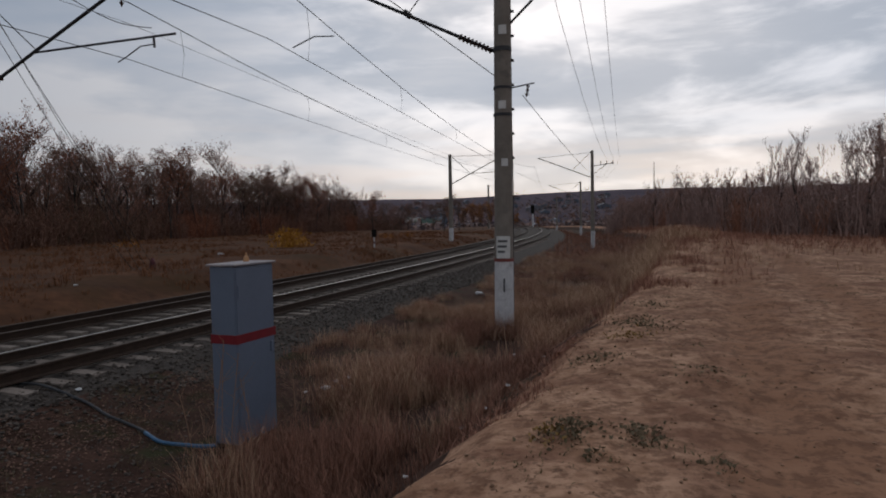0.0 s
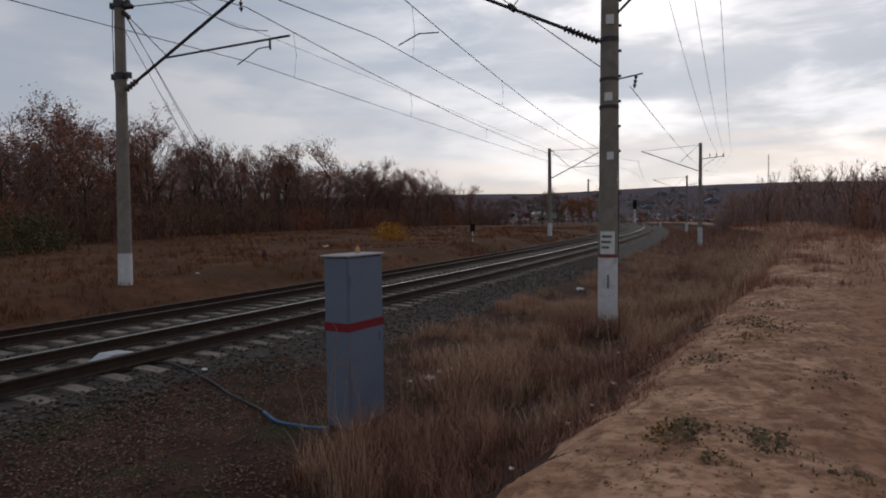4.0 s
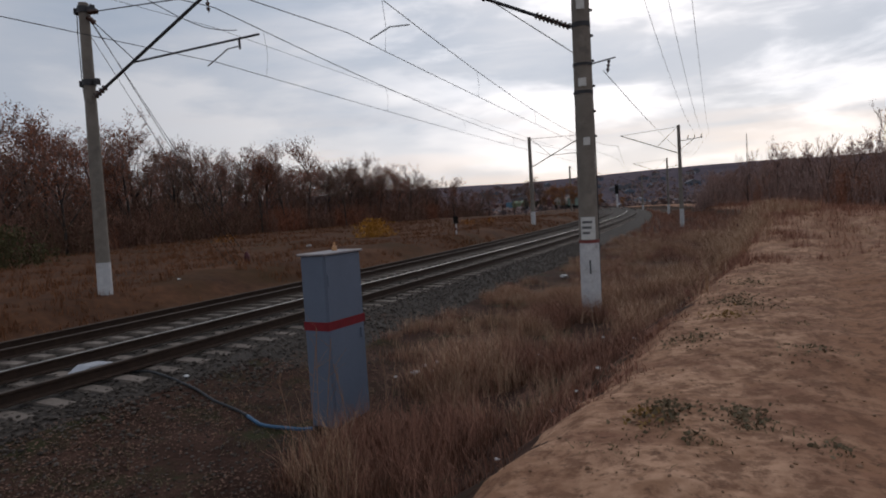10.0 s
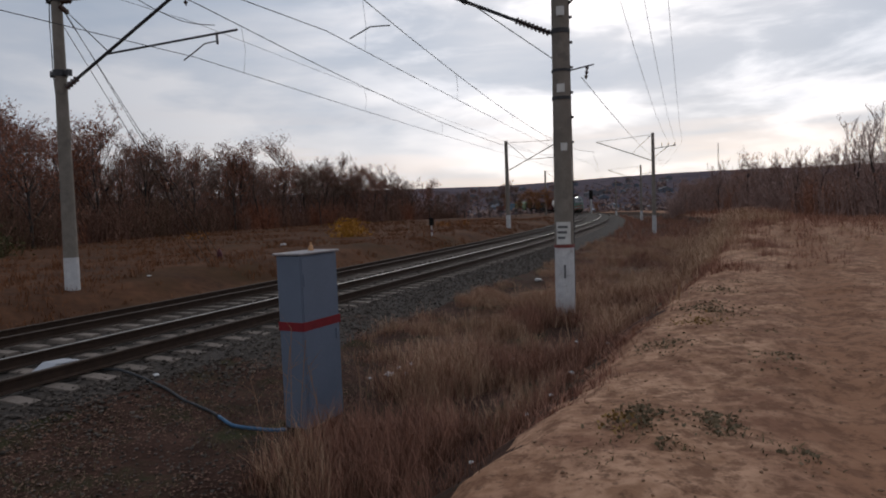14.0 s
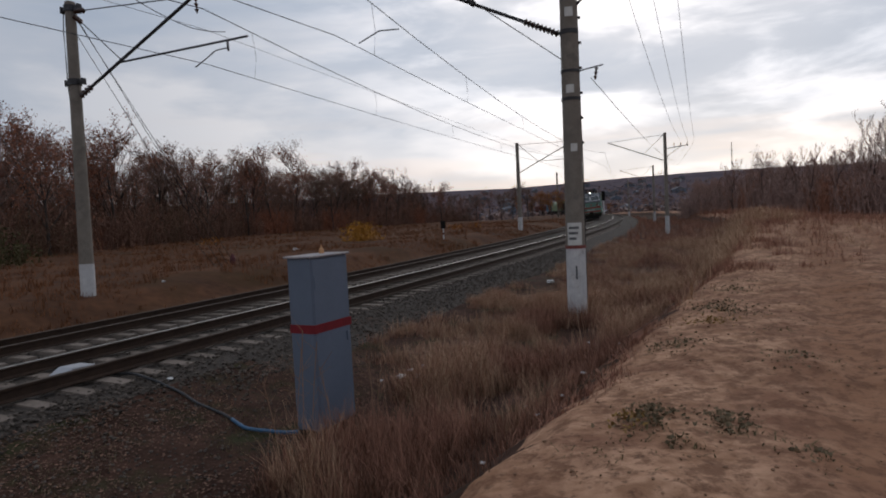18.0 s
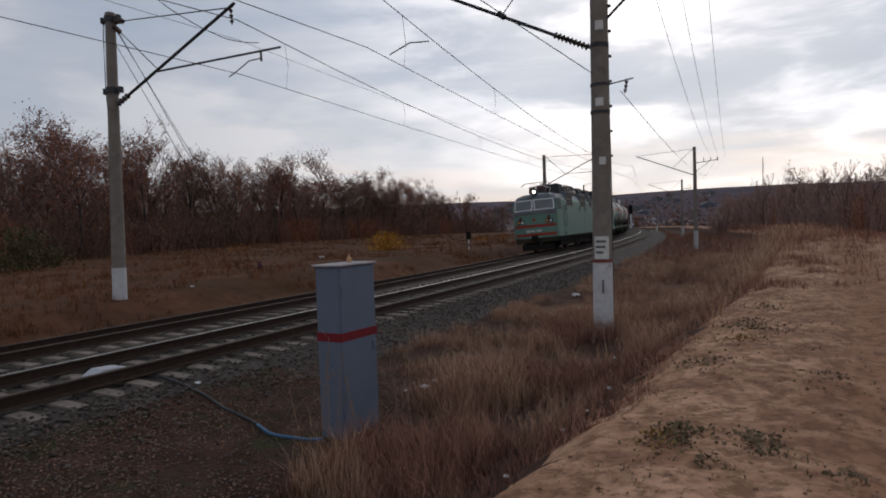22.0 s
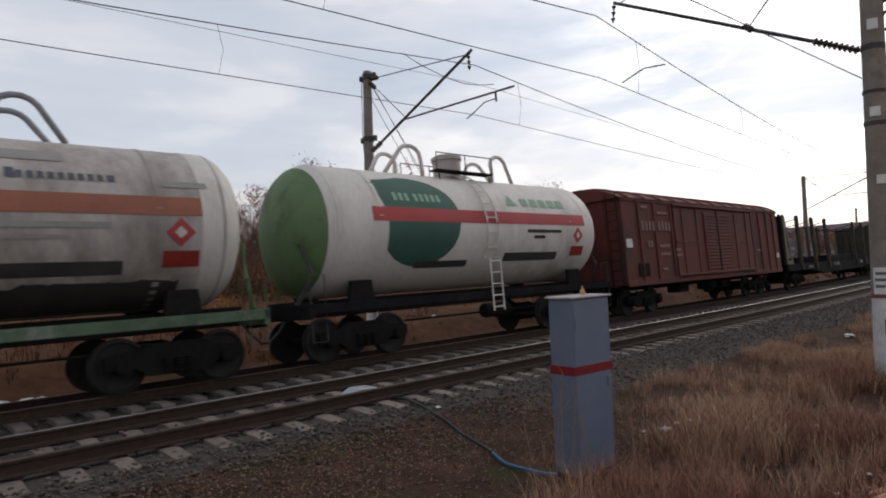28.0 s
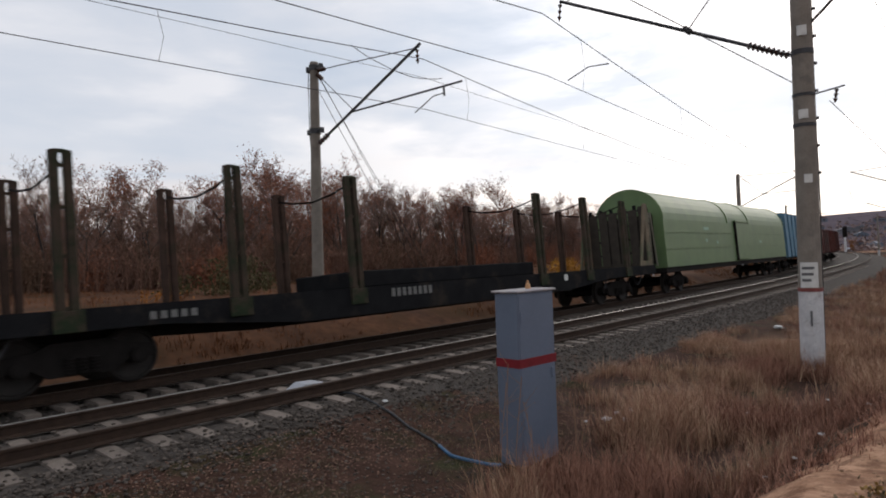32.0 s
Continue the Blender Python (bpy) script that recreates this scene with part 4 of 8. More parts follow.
def frame_shape(bm):
    # cast side frame: arched top, two pedestals, window between
    out = [(-1.22, 0.42), (-1.22, 0.66), (-0.7, 0.72), (-0.45, 0.83), (0.45, 0.83), (0.7, 0.72), (1.22, 0.66), (1.22, 0.42), (0.78, 0.44), (0.5, 0.26), (-0.5, 0.26), (-0.78, 0.44)]
    prism(bm, out, -0.07, 0.07)
    for x in (-0.925, 0.925):
        lathe(bm, [(0.15, -0.16), (0.15, 0.10), (0.10, 0.13)], 12, Matrix.Translation((x, 0, 0.475)) @ RX90 @ Matrix.Scale(-1, 4, (0, 0, 1)))
        rod(bm, (x, -0.13, 0.475), (x, -0.19, 0.475), 0.11, 10)
    for x in (-0.2, 0.0, 0.2):
        for k in range(5):
            lathe(bm, [(0.085, 0.30 + k * 0.055), (0.085, 0.33 + k * 0.055)], 8, Matrix.Translation((x, -0.1, 0)))


def bolster_shape(bm):
    box(bm, -0.22, 0.22, -1.05, 1.05, 0.50, 0.78, 0.03)
    for x in (-0.925, 0.925):
        rod(bm, (x, -0.76, 0.475), (x, 0.76, 0.475), 0.085, 10)
    for x in (-0.5, 0.5):
        box(bm, x - 0.05, x + 0.05, -0.9, 0.9, 0.35, 0.47)


ME_FRAME = bm_mesh(frame_shape, "side_frame", BLACK)
ME_BOLSTER = bm_mesh(bolster_shape, "bogie", BLACK)


def bogie(v, x):
    b = shared("bogie", ME_BOLSTER, v, Matrix.Translation((x, 0, 0)))
    for sy in (-1, 1):
        shared("side_frame", ME_FRAME, b, Matrix.Translation((0, sy * 1.02, 0)) @ Matrix.Rotation(0 if sy < 0 else math.pi, 4, "Z"))
        for dx in (-0.925, 0.925):
            shared("wheel", ME_WHEEL, b, Matrix.Translation((dx, sy * 0.79, 0.475)) @ Matrix.Rotation(0 if sy < 0 else math.pi, 4, "Z"))


def coupler(v, x, way):
    """Automatic coupler and brake hose at a vehicle's end; way is -1 or 1 along x."""
    bm = bmesh.new()
    box(bm, min(x, x + way * 0.55), max(x, x + way * 0.55), -0.09, 0.09, 0.98, 1.16, 0.02)
    box(bm, x + way * 0.55 - 0.16, x + way * 0.55 + 0.16, -0.2, 0.2, 0.9, 1.22, 0.05)
    part("coupler", bm, BLACK, v)
    bm = bmesh.new()
    tube(bm, [(x, -0.38, 1.0), (x + way * 0.18, -0.38, 0.75), (x + way * 0.4, -0.36, 0.58), (x + way * 0.6, -0.34, 0.55)], 0.028)
    part("brake_hose", bm, BLACKHOSE, v)


def bars(v, x0, z0, n, w, h, gap, y, material, name="marking_bar"):
    """Writing shown as a row of plain bars on a side that faces -y."""
    def shape(bm):
        box(bm, 0, w, 0, 0.006, 0, h)
    me_ = bm_mesh(shape, name, material)
    for i in range(n):
        shared(name, me_, v, Matrix.Translation((x0 + i * (w + gap), y - 0.003, z0)))


# -- electric locomotive section; the cab faces -x when flipped is False
def loco_outline(h, w):
    """Half section from sill to roof crown for a roof height h."""
    e = min(h, 3.78)
    return [(w, 1.02), (w, 1.5), (w, max(e - 0.30, 1.6)), (w - 0.05, max(e - 0.12, 1.7)), (w - 0.22, max(h - 0.12, 1.8)), (w - 0.6, max(h - 0.02, 1.9)), (0.0, max(h + 0.05, 1.95))]


def loft(bm, stations, material_index=None):
    rings = []
    for x, h, w in stations:
        half = loco_outline(h, w)
        ring = [(-y, z) for y, z in half] + [(y, z) for y, z in half[-2::-1]]
        rings.append([bm.verts.new((x, y, z)) for y, z in ring])
    for a, b in zip(rings, rings[1:]):
        for k in range(len(a) - 1):
            f = bm.faces.new((a[k], a[k + 1], b[k + 1], b[k]))
            if 3 <= k <= 8 and material_index is not None:
                f.material_index = material_index
        bm.faces.new((a[-1], a[0], b[0], b[-1]))
    mid = len(rings[0]) // 2
    foot = bm.verts.new((rings[0][mid].co.x, 0, rings[0][0].co.z))
    bm.faces.new(rings[0][: mid + 1] + [foot])
    bm.faces.new(rings[0][mid:] + [foot])
    bm.faces.new(rings[-1][::-1])
    bmesh.ops.recalc_face_normals(bm, faces=bm.faces)


def window(v, m, w, h, frame_mat, name="window", bars_x=(), bars_z=(), pane=GLASS, f=0.05, d=0.03):
    """A framed pane in its own plane: x across, z up, facing -y."""
    bm = bmesh.new()
    for a in ((0, w, 0, f), (0, w, h - f, h), (0, f, f, h - f), (w - f, w, f, h - f)):
        box(bm, a[0], a[1], -d, 0.01, a[2], a[3])
    for bx in bars_x:
        box(bm, bx - f / 2, bx + f / 2, -d, 0.01, f, h - f)
    for bz in bars_z:
        box(bm, f, w - f, -d + 0.004, 0.01, bz - f / 2, bz + f / 2)
    fr = part(name, bm, frame_mat, v)
    fr.matrix_basis = m
    bm = bmesh.new()
    box(bm, f * 0.5, w - f * 0.5, -d * 0.4, 0.008, f * 0.5, h - f * 0.5)
    part("pane", bm, pane, fr)
    return fr


def insul_post(v, x, y, z, h=0.38, r=0.09):
    bm = bmesh.new()
    prof = []
    n = 5
    for i in range(n):
        a = i * h / n
        prof += [(r * 0.55, a), (r, a + h / n * 0.4), (r * 0.55, a + h / n * 0.8)]
    lathe(bm, prof, 12, Matrix.Translation((x, y, z)))
    part("roof_insulator", bm, PORCELAIN, v)


def build_loco(v, L, front, lit):
    """front: the cab end has windscreens and lamps and looks along -x; otherwise the section is turned round."""
    x0, x1 = 0.45 - L / 2, L / 2 - 0.50
    bm = bmesh.new()
    loft(bm, [(x0, 2.70, 1.53), (x0 + 0.04, 2.80, 1.56), (x0 + 0.26, 3.70, 1.57), (x0 + 0.32, 3.84, 1.58), (x0 + 0.55, 4.0, 1.58), (x0 + 1.2, 4.12, 1.58), (x1, 4.12, 1.58)], 1)
    # the cab front is slightly pointed in plan
    def nose(y):
        return 0.21 * abs(y) - 0.22
    for c in bm.verts:
        if c.co.x < x0 + 0.7:
            c.co.x += nose(c.co.y)
    part("body", bm, [GREEN, ROOFSKYGREY], v)
    # skirt and solebar
    bm = bmesh.new()
    box(bm, x0 + 0.1, x1 - 0.1, -1.50, 1.50, 0.80, 1.04, 0.02)
    part("solebar", bm, BLACK, v)
    # face: windscreens lie on the slope
    tilt = math.degrees(math.atan2(0.22, 0.90))
    for y in (-0.05, 1.42):
        turn = math.degrees(math.atan(0.21)) * (-1 if y > 0.5 else 1)
        m = pose(x0 + 0.065 + nose(y), y, 2.93, 0, 0, turn) @ Matrix.Rotation(radians(tilt), 4, "Y") @ Matrix.Rotation(radians(-90), 4, "Z")
        window(v, m, 1.36, 0.76, FRAMEWHITE, "windscreen", f=0.055, d=0.04, pane=WINDSCREEN)
    for half, z0_, z1_, name in ((1.44, 1.16, 1.35, "red_stripe"), (1.46, 1.76, 1.96, "red_stripe"), (1.50, 2.66, 2.71, "red_waist_line")):
        for sy in (-1, 1):
            bm = bmesh.new()
            outline = [(x0 - 0.025 + nose(0), 0.0), (x0 - 0.025 + nose(half), sy * half), (x0 + 0.02 + nose(half), sy * half), (x0 + 0.02 + nose(0), 0.0)]
            lo, hi = [bm.verts.new((a, b, z0_)) for a, b in outline], [bm.verts.new((a, b, z1_)) for a, b in outline]
            bm.faces.new(lo)
            bm.faces.new(hi)
            for k in range(4):
                bm.faces.new((lo[k], lo[(k + 1) % 4], hi[(k + 1) % 4], hi[k]))
            bmesh.ops.recalc_face_normals(bm, faces=bm.faces)
            part(name, bm, LOCORED if "stripe" in name else RUSTLINE, v)
    for y in (-1.0, 1.0):
        bm = bmesh.new()
        box(bm, x0 - 0.08 + nose(1), x0 + 0.04 + nose(1), y - 0.27, y + 0.27, 2.02, 2.30, 0.05)
        lamp = part("marker_light", bm, BLACK, v)
        for dy, me_ in ((-0.13, PALELENS), (0.13, AMBER)):
            bm = bmesh.new()
            rod(bm, (x0 - 0.07 + nose(1), y + dy, 2.15), (x0 - 0.14 + nose(1), y + dy, 2.15), 0.085, 12)
            part("lens", bm, me_, lamp)
        bm = bmesh.new()
        rod(bm, (x0 + 0.02 + nose(1), y, 2.42), (x0 - 0.07 + nose(1), y, 2.42), 0.10, 12)
        part("buffer_lamp", bm, REDLENS, v)
    bm = bmesh.new()
    for k in range(5):
        a = math.radians(90 + 72 * k)
        b = math.radians(126 + 72 * k)
        c = math.radians(54 + 72 * k)
        bm.faces.new([bm.verts.new((x0 - 0.035, 0.17 * math.cos(a), 2.28 + 0.17 * math.sin(a))), bm.verts.new((x0 - 0.02, 0.07 * math.cos(b), 2.28 + 0.07 * math.sin(b))), bm.verts.new((x0 - 0.03, 0, 2.28)), bm.verts.new((x0 - 0.02, 0.07 * math.cos(c), 2.28 + 0.07 * math.sin(c)))])
    for c in bm.verts:
        c.co.x += nose(c.co.y)
    part("red_star", bm, LOCORED, v)
    bars_at = x0 - 0.035 + nose(0)
    for i in range(9):
        if i != 5:
            bm = bmesh.new()
            box(bm, bars_at, bars_at + 0.07, 0.52 - i * 0.12, 0.60 - i * 0.12, 1.44, 1.58)
            part("number_bar", bm, MARKWHITE, v)
    # headlight drum on the roof front
    bm = bmesh.new()
    lathe(bm, [(0.06, 0.50), (0.12, 0.46), (0.205, 0.0), (0.25, 0.0), (0.25, 0.62), (0.18, 0.7)], 20, Matrix.Translation((x0 - 0.02, 0, 4.22)) @ Matrix.Rotation(radians(90), 4, "Y"), cap=False)
    for f in bm.faces:
        if math.hypot(f.calc_center_median().y, f.calc_center_median().z - 4.22) < 0.2 and f.calc_center_median().x < x0 + 0.5:
            f.material_index = 1
    drum = part("headlight_drum", bm, [ROOFDARK, BLACK], v)
    bm = bmesh.new()
    rod(bm, (x0 + 0.46, 0, 4.22), (x0 + 0.43, 0, 4.22), 0.062, 16)
    part("lens", bm, HEADLIGHT if lit else GLASS, drum)
    # plough, steps, coupler
    bm = bmesh.new()
    for sy in (-1, 1):
        vs = [(x0 - 0.12, 0.0, 0.18), (x0 + 0.12, sy * 1.1, 0.20), (x0 + 0.18, sy * 1.1, 0.60), (x0 + 0.02, 0.0, 0.62)]
        f = [bm.verts.new(c) for c in vs] + [bm.verts.new((c[0] + 0.04, c[1], c[2])) for c in vs]
        for idx in ((0, 1, 2, 3), (7, 6, 5, 4), (0, 4, 5, 1), (1, 5, 6, 2), (2, 6, 7, 3), (3, 7, 4, 0)):
            bm.faces.new([f[k] for k in idx])
    bmesh.ops.recalc_face_normals(bm, faces=bm.faces)
    part("snow_plough", bm, BLACK, v)
    bm = bmesh.new()
    box(bm, x0 - 0.04, x0 + 0.5, -1.46, 1.46, 0.70, 1.06, 0.03)
    for c in bm.verts:
        c.co.x += nose(c.co.y) * 0.7
    part("buffer_beam", bm, STAKE, v)
    coupler(v, x0 + 0.1, -1)
    for sy in (-1, 1):
        bm = bmesh.new()
        tube(bm, [(x0 - 0.02, sy * 1.28, 1.1), (x0 - 0.10, sy * 1.28, 1.1), (x0 - 0.10, sy * 1.28, 0.62), (x0 - 0.02, sy * 1.28, 0.6)], 0.018)
        part("hand_rail", bm, STEEL, v)
    # sides: cab window, door, ribs, louvres, portholes
    def rib(bm):
        box(bm, 0, 1.0, -0.018, 0.005, -0.018, 0.018)
    me_rib = bm_mesh(rib, "rib", GREEN)
    for sy in (-1, 1):
        turn = Matrix() if sy < 0 else Matrix.Rotation(math.pi, 4, "Z")
        def on(x, z, w=0.0):
            """A pose on this side: its own x runs along the side."""
            return Matrix.Translation((x if sy < 0 else x + w, sy * 1.583, z)) @ turn
        window(v, on(x0 + 0.30, 2.84, 1.12), 1.12, 0.80, GREEN, "cab_window", bars_x=(0.45,), f=0.03, pane=CABDARK)
        dr = window(v, on(x0 + 2.05, 1.12, 0.68), 0.68, 2.42, GREEN, "cab_door", f=0.035, d=0.025, pane=GREEN)
        for dx in (-0.1, 0.78):
            bm = bmesh.new()
            tube(bm, [(dx, -0.02, 0.55), (dx, -0.09, 0.6), (dx, -0.09, 2.0), (dx, -0.02, 2.05)], 0.017)
            part("hand_rail", bm, STEEL, dr)
        bm = bmesh.new()
        box(bm, 0.22, 0.5, -0.03, 0.0, -0.02, 0.09)
        part("door_step", bm, BLACK, dr)
        for i, z in enumerate((1.98, 2.16, 2.34, 2.52, 2.70)):
            for a, b in ((0.55, 1.98), (2.86, x1 - x0 - 0.15)):
                shared("rib", me_rib, v, on(x0 + a, z, b - a) @ Matrix.Diagonal((b - a, 1, 1, 1)))
        for i, z in enumerate((2.88, 3.06, 3.24)):
            shared("rib", me_rib, v, on(x0 + 5.5, z, x1 - x0 - 5.65) @ Matrix.Diagonal((x1 - x0 - 5.65, 1, 1, 1)))
        for a, w, h in ((3.3, 2.25, 1.05), (8.85, 2.3, 1.05), (12.9, 1.3, 1.0)) if lit is not None else ((3.3, 2.0, 1.05), (9.0, 1.9, 1.0)):
            bm = bmesh.new()
            box(bm, x0 + a - 0.06, x0 + a + w + 0.06, min(sy * 1.2, sy * 1.578), max(sy * 1.2, sy * 1.578), 3.3, 3.12 + h + 0.05, 0.02)
            part("louvre_housing", bm, ROOFSKYGREY, v)
            window(v, on(x0 + a, 3.12, w), w, h, CREAM, "louvre", bars_x=(w / 2,), bars_z=(h * 0.5,), pane=LOUVRE, f=0.042, d=0.03)
        for a in (2.98, 8.2, 10.75):
            bm = bmesh.new()
            lathe(bm, [(0.25, -0.02), (0.25, 0.03), (0.19, 0.04), (0.18, 0.0)], 18, RX90)
            pw = part("porthole", bm, GREEN, v)
            pw.matrix_basis = on(x0 + a + 0.1, 3.0)
            bm = bmesh.new()
            lathe(bm, [(0.185, -0.02), (0.185, 0.014)], 18, RX90)
            part("pane", bm, CABDARK, pw)
    # roof gear
    bm = bmesh.new()
    box(bm, x0 + 4.5, x0 + 6.1, -0.85, 0.85, 3.95, 4.95, 0.08)
    part("roof_housing", bm, ROOFDARK, v)
    for a, b, w, h in ((8.5, 10.4, 1.05, 4.95), (10.7, 11.6, 0.7, 4.72), (12.4, 14.6, 1.0, 4.92)):
        bm = bmesh.new()
        box(bm, x0 + a, x0 + b, -w * 0.8, w * 0.8, 3.96, h, 0.07)
        part("roof_housing", bm, ROOFDARK, v)
    bm = bmesh.new()
    lathe(bm, [(0.05, -0.9), (0.2, -0.82), (0.22, 0), (0.2, 0.82), (0.05, 0.9)], 14, Matrix.Translation((x0 + 9.4, -0.85, 4.35)) @ Matrix.Rotation(radians(90), 4, "Y"))
    part("air_reservoir", bm, CREAM, v, smooth=True)
    # folded pantograph
    for dx in (0, 1.35):
        for y in (-0.5, 0.5):
            insul_post(v, x0 + 1.55 + dx, y, 4.08, 0.50, 0.11)
    pb = bmesh.new()
    for y in (-0.55, 0.55):
        rod(pb, (x0 + 1.3, y, 4.58), (x0 + 3.15, y, 4.58), 0.045, 8)
    for dx in (0.1, 1.75):
        rod(pb, (x0 + 1.3 + dx, -0.6, 4.58), (x0 + 1.3 + dx, 0.6, 4.58), 0.04, 8)
    pan = part("pantograph", pb, MAROON, v)
    bm = bmesh.new()
    up = 0.0 if lit is not None else 1.35
    for y in (-0.42, 0.42):
        if up:
            rod(bm, (x0 + 1.5, y, 4.64), (x0 + 3.0, y * 0.6, 4.64 + up * 0.52), 0.028, 6)
            rod(bm, (x0 + 3.0, y * 0.6, 4.64 + up * 0.52), (x0 + 2.2, y * 0.7, 4.64 + up), 0.02, 6)
        else:
            rod(bm, (x0 + 1.2, y, 4.66), (x0 + 3.3, y * 0.5, 4.74), 0.028, 6)
            rod(bm, (x0 + 3.3, y * 0.5, 4.74), (x0 + 1.2, y * 0.6, 4.84), 0.02, 6)
    part("pantograph_arm", bm, MAROON, pan)
    bm = bmesh.new()
    px = x0 + (2.2 if up else 1.15)
    tube(bm, [(px, -1.05, 4.72 + up), (px, -0.8, 4.90 + up), (px, 0.8, 4.90 + up), (px, 1.05, 4.72 + up)], 0.03)
    part("collector_head", bm, STEEL, pan)
    # busbar on insulators
    for dx in (6.1, 7.2, 8.2, 11.0, 12.0, 14.9):
        insul_post(v, x0 + dx, 0.25, 4.12, 0.88, 0.095)
    bm = bmesh.new()
    tube(bm, [(x0 + 3.2, 0.25, 4.8), (x0 + 4.2, 0.25, 5.05), (x0 + 6.1, 0.25, 5.0), (x0 + 8.3, 0.25, 5.03), (x0 + 11.0, 0.25, 5.0), (x0 + 15.0, 0.25, 5.0)], 0.03)
    part("busbar", bm, STEEL, v)
    bm = bmesh.new()
    tube(bm, [(x0 + 5.6, -1.1, 4.0), (x0 + 5.6, -1.1, 4.7), (x0 + 15.4, -1.1, 4.7), (x0 + 15.4, -1.1, 4.0)], 0.018)
    part("roof_rail", bm, STEEL, v)
    bm = bmesh.new()
    rod(bm, (x0 + 6.6, -0.5, 4.1), (x0 + 7.5, -0.5, 4.35), 0.13, 12)
    rod(bm, (x0 + 7.0, -0.5, 4.05), (x0 + 7.0, -0.5, 4.45), 0.07, 10)
    part("roof_breaker", bm, ROOFSKYGREY, v)
    for dx, y in ((6.5, -0.9), (7.4, -0.9), (8.15, -0.8), (10.55, -0.8), (11.9, -0.9)):
        insul_post(v, x0 + dx, y, 4.08, 0.66, 0.12)
    bm = bmesh.new()
    tube(bm, [(x0 + 6.5, -0.9, 4.74), (x0 + 6.5, -0.9, 4.9), (x0 + 7.4, -0.9, 4.9), (x0 + 7.4, -0.9, 4.74)], 0.03)
    part("jumper_bar", bm, STEEL, v)
    bm = bmesh.new()
    tube(bm, [(x0 + 8.15, -0.8, 4.72), (x0 + 8.15, -0.5, 4.98), (x0 + 8.15, 0.25, 5.02)], 0.025)
    part("jumper_bar", bm, STEEL, v)
    # running gear
    for bx in (x0 + 4.0, x0 + 11.4):
        bm = bmesh.new()
        box(bm, bx - 2.3, bx + 2.3, -1.2, 1.2, 0.55, 0.84, 0.05)
        b = part("bogie", bm, BLACK, v)
        for sy in (-1, 1):
            bm = bmesh.new()
            prism(bm, [(bx - 2.5, 0.50), (bx - 2.3, 0.34), (bx - 0.8, 0.40), (bx, 0.26), (bx + 0.8, 0.40), (bx + 2.3, 0.34), (bx + 2.5, 0.50), (bx + 2.5, 0.92), (bx - 2.5, 0.92)], sy * 1.24 - 0.07, sy * 1.24 + 0.07)
            part("side_frame", bm, BLACK, b)
        for dx in (-1.5, 1.5):
            for sy in (-1, 1):
                shared("wheel", ME_WHEEL_BIG, b, Matrix.Translation((bx + dx, sy * 0.79, 0.62)) @ Matrix.Rotation(0 if sy < 0 else math.pi, 4, "Z"))
                bm = bmesh.new()
                box(bm, bx + dx - 0.22, bx + dx + 0.22, sy * 1.2 - 0.1, sy * 1.2 + 0.1, 0.42, 0.80, 0.04)
                part("axle_box", bm, BLACK, b)
    for bx in (x0 + 7.0, x0 + 8.3):
        bm = bmesh.new()
        box(bm, bx - 0.5, bx + 0.5, -1.4, -0.6, 0.35, 0.9, 0.05)
        part("underfloor_box", bm, BLACK, v)
    bm = bmesh.new()
    box(bm, x1 - 0.02, x1 + 0.55, -0.62, 0.62, 1.2, 3.5, 0.03)
    part("gangway", bm, BLACK, v)


v = vehicle("locomotive", 16.0, "green electric goods locomotive with red front stripes on the far track", "locomotive")
build_loco(v, 16.2, True, True)
v = vehicle("locomotive", 16.2, "green rear section of the electric goods locomotive", "locomotive")
holder = new("turned_body")
build_loco(holder, 15.7, False, None)
for ob in list(holder.children):
    ob.matrix_basis = Matrix.Rotation(math.pi, 4, "Z") @ ob.matrix_basis
    ob.parent = v
bpy.data.objects.remove(holder)


# -- tank wagon
TR, TZ = 1.56, 2.98


def on_tank(x, a, r=TR + 0.007):
    """A place on the shell: x along, a metres up the near side from the middle height."""
    t = a / TR
    r = r + 0.004
    return Vector((x, -r * math.cos(t), TZ + r * math.sin(t)))


def tank_rect(v, name, x0, x1, a0, a1, material, lift=0.007, label=""):
    bm = bmesh.new()
    n = max(2, int((a1 - a0) / 0.1) + 1)
    cols = []
    for x in (x0, x1):
        cols.append([bm.verts.new(on_tank(x, a0 + (a1 - a0) * k / n, TR + lift)) for k in range(n + 1)])
    for k in range(n):
        bm.faces.new((cols[0][k], cols[1][k], cols[1][k + 1], cols[0][k + 1]))
    return part(name, bm, material, v, label, True)


def tank_blob(v, name, outline, cx, ca, material, lift=0.007, label=""):
    """A filled outline laid on the shell in rings round its middle."""
    bm = bmesh.new()
    fine = []
    for (xa_, aa), (xb_, ab) in zip(outline, outline[1:] + outline[:1]):
        n = max(1, int(math.hypot(xb_ - xa_, ab - aa) / 0.12))
        fine += [(xa_ + (xb_ - xa_) * i / n, aa + (ab - aa) * i / n) for i in range(n)]
    outline = fine
    mid = bm.verts.new(on_tank(cx, ca, TR + lift))
    last = None
    for k in range(1, 13):
        f = k / 12
        ring = [bm.verts.new(on_tank(cx + (x - cx) * f, ca + (a - ca) * f, TR + lift)) for x, a in outline]
        n = len(ring)
        for i in range(n):
            if last is None:
                bm.faces.new((mid, ring[i], ring[(i + 1) % n]))
            else:
                bm.faces.new((last[i], ring[i], ring[(i + 1) % n], last[(i + 1) % n]))
        last = ring
    bmesh.ops.recalc_face_normals(bm, faces=bm.faces)
    return part(name, bm, material, v, label, True)


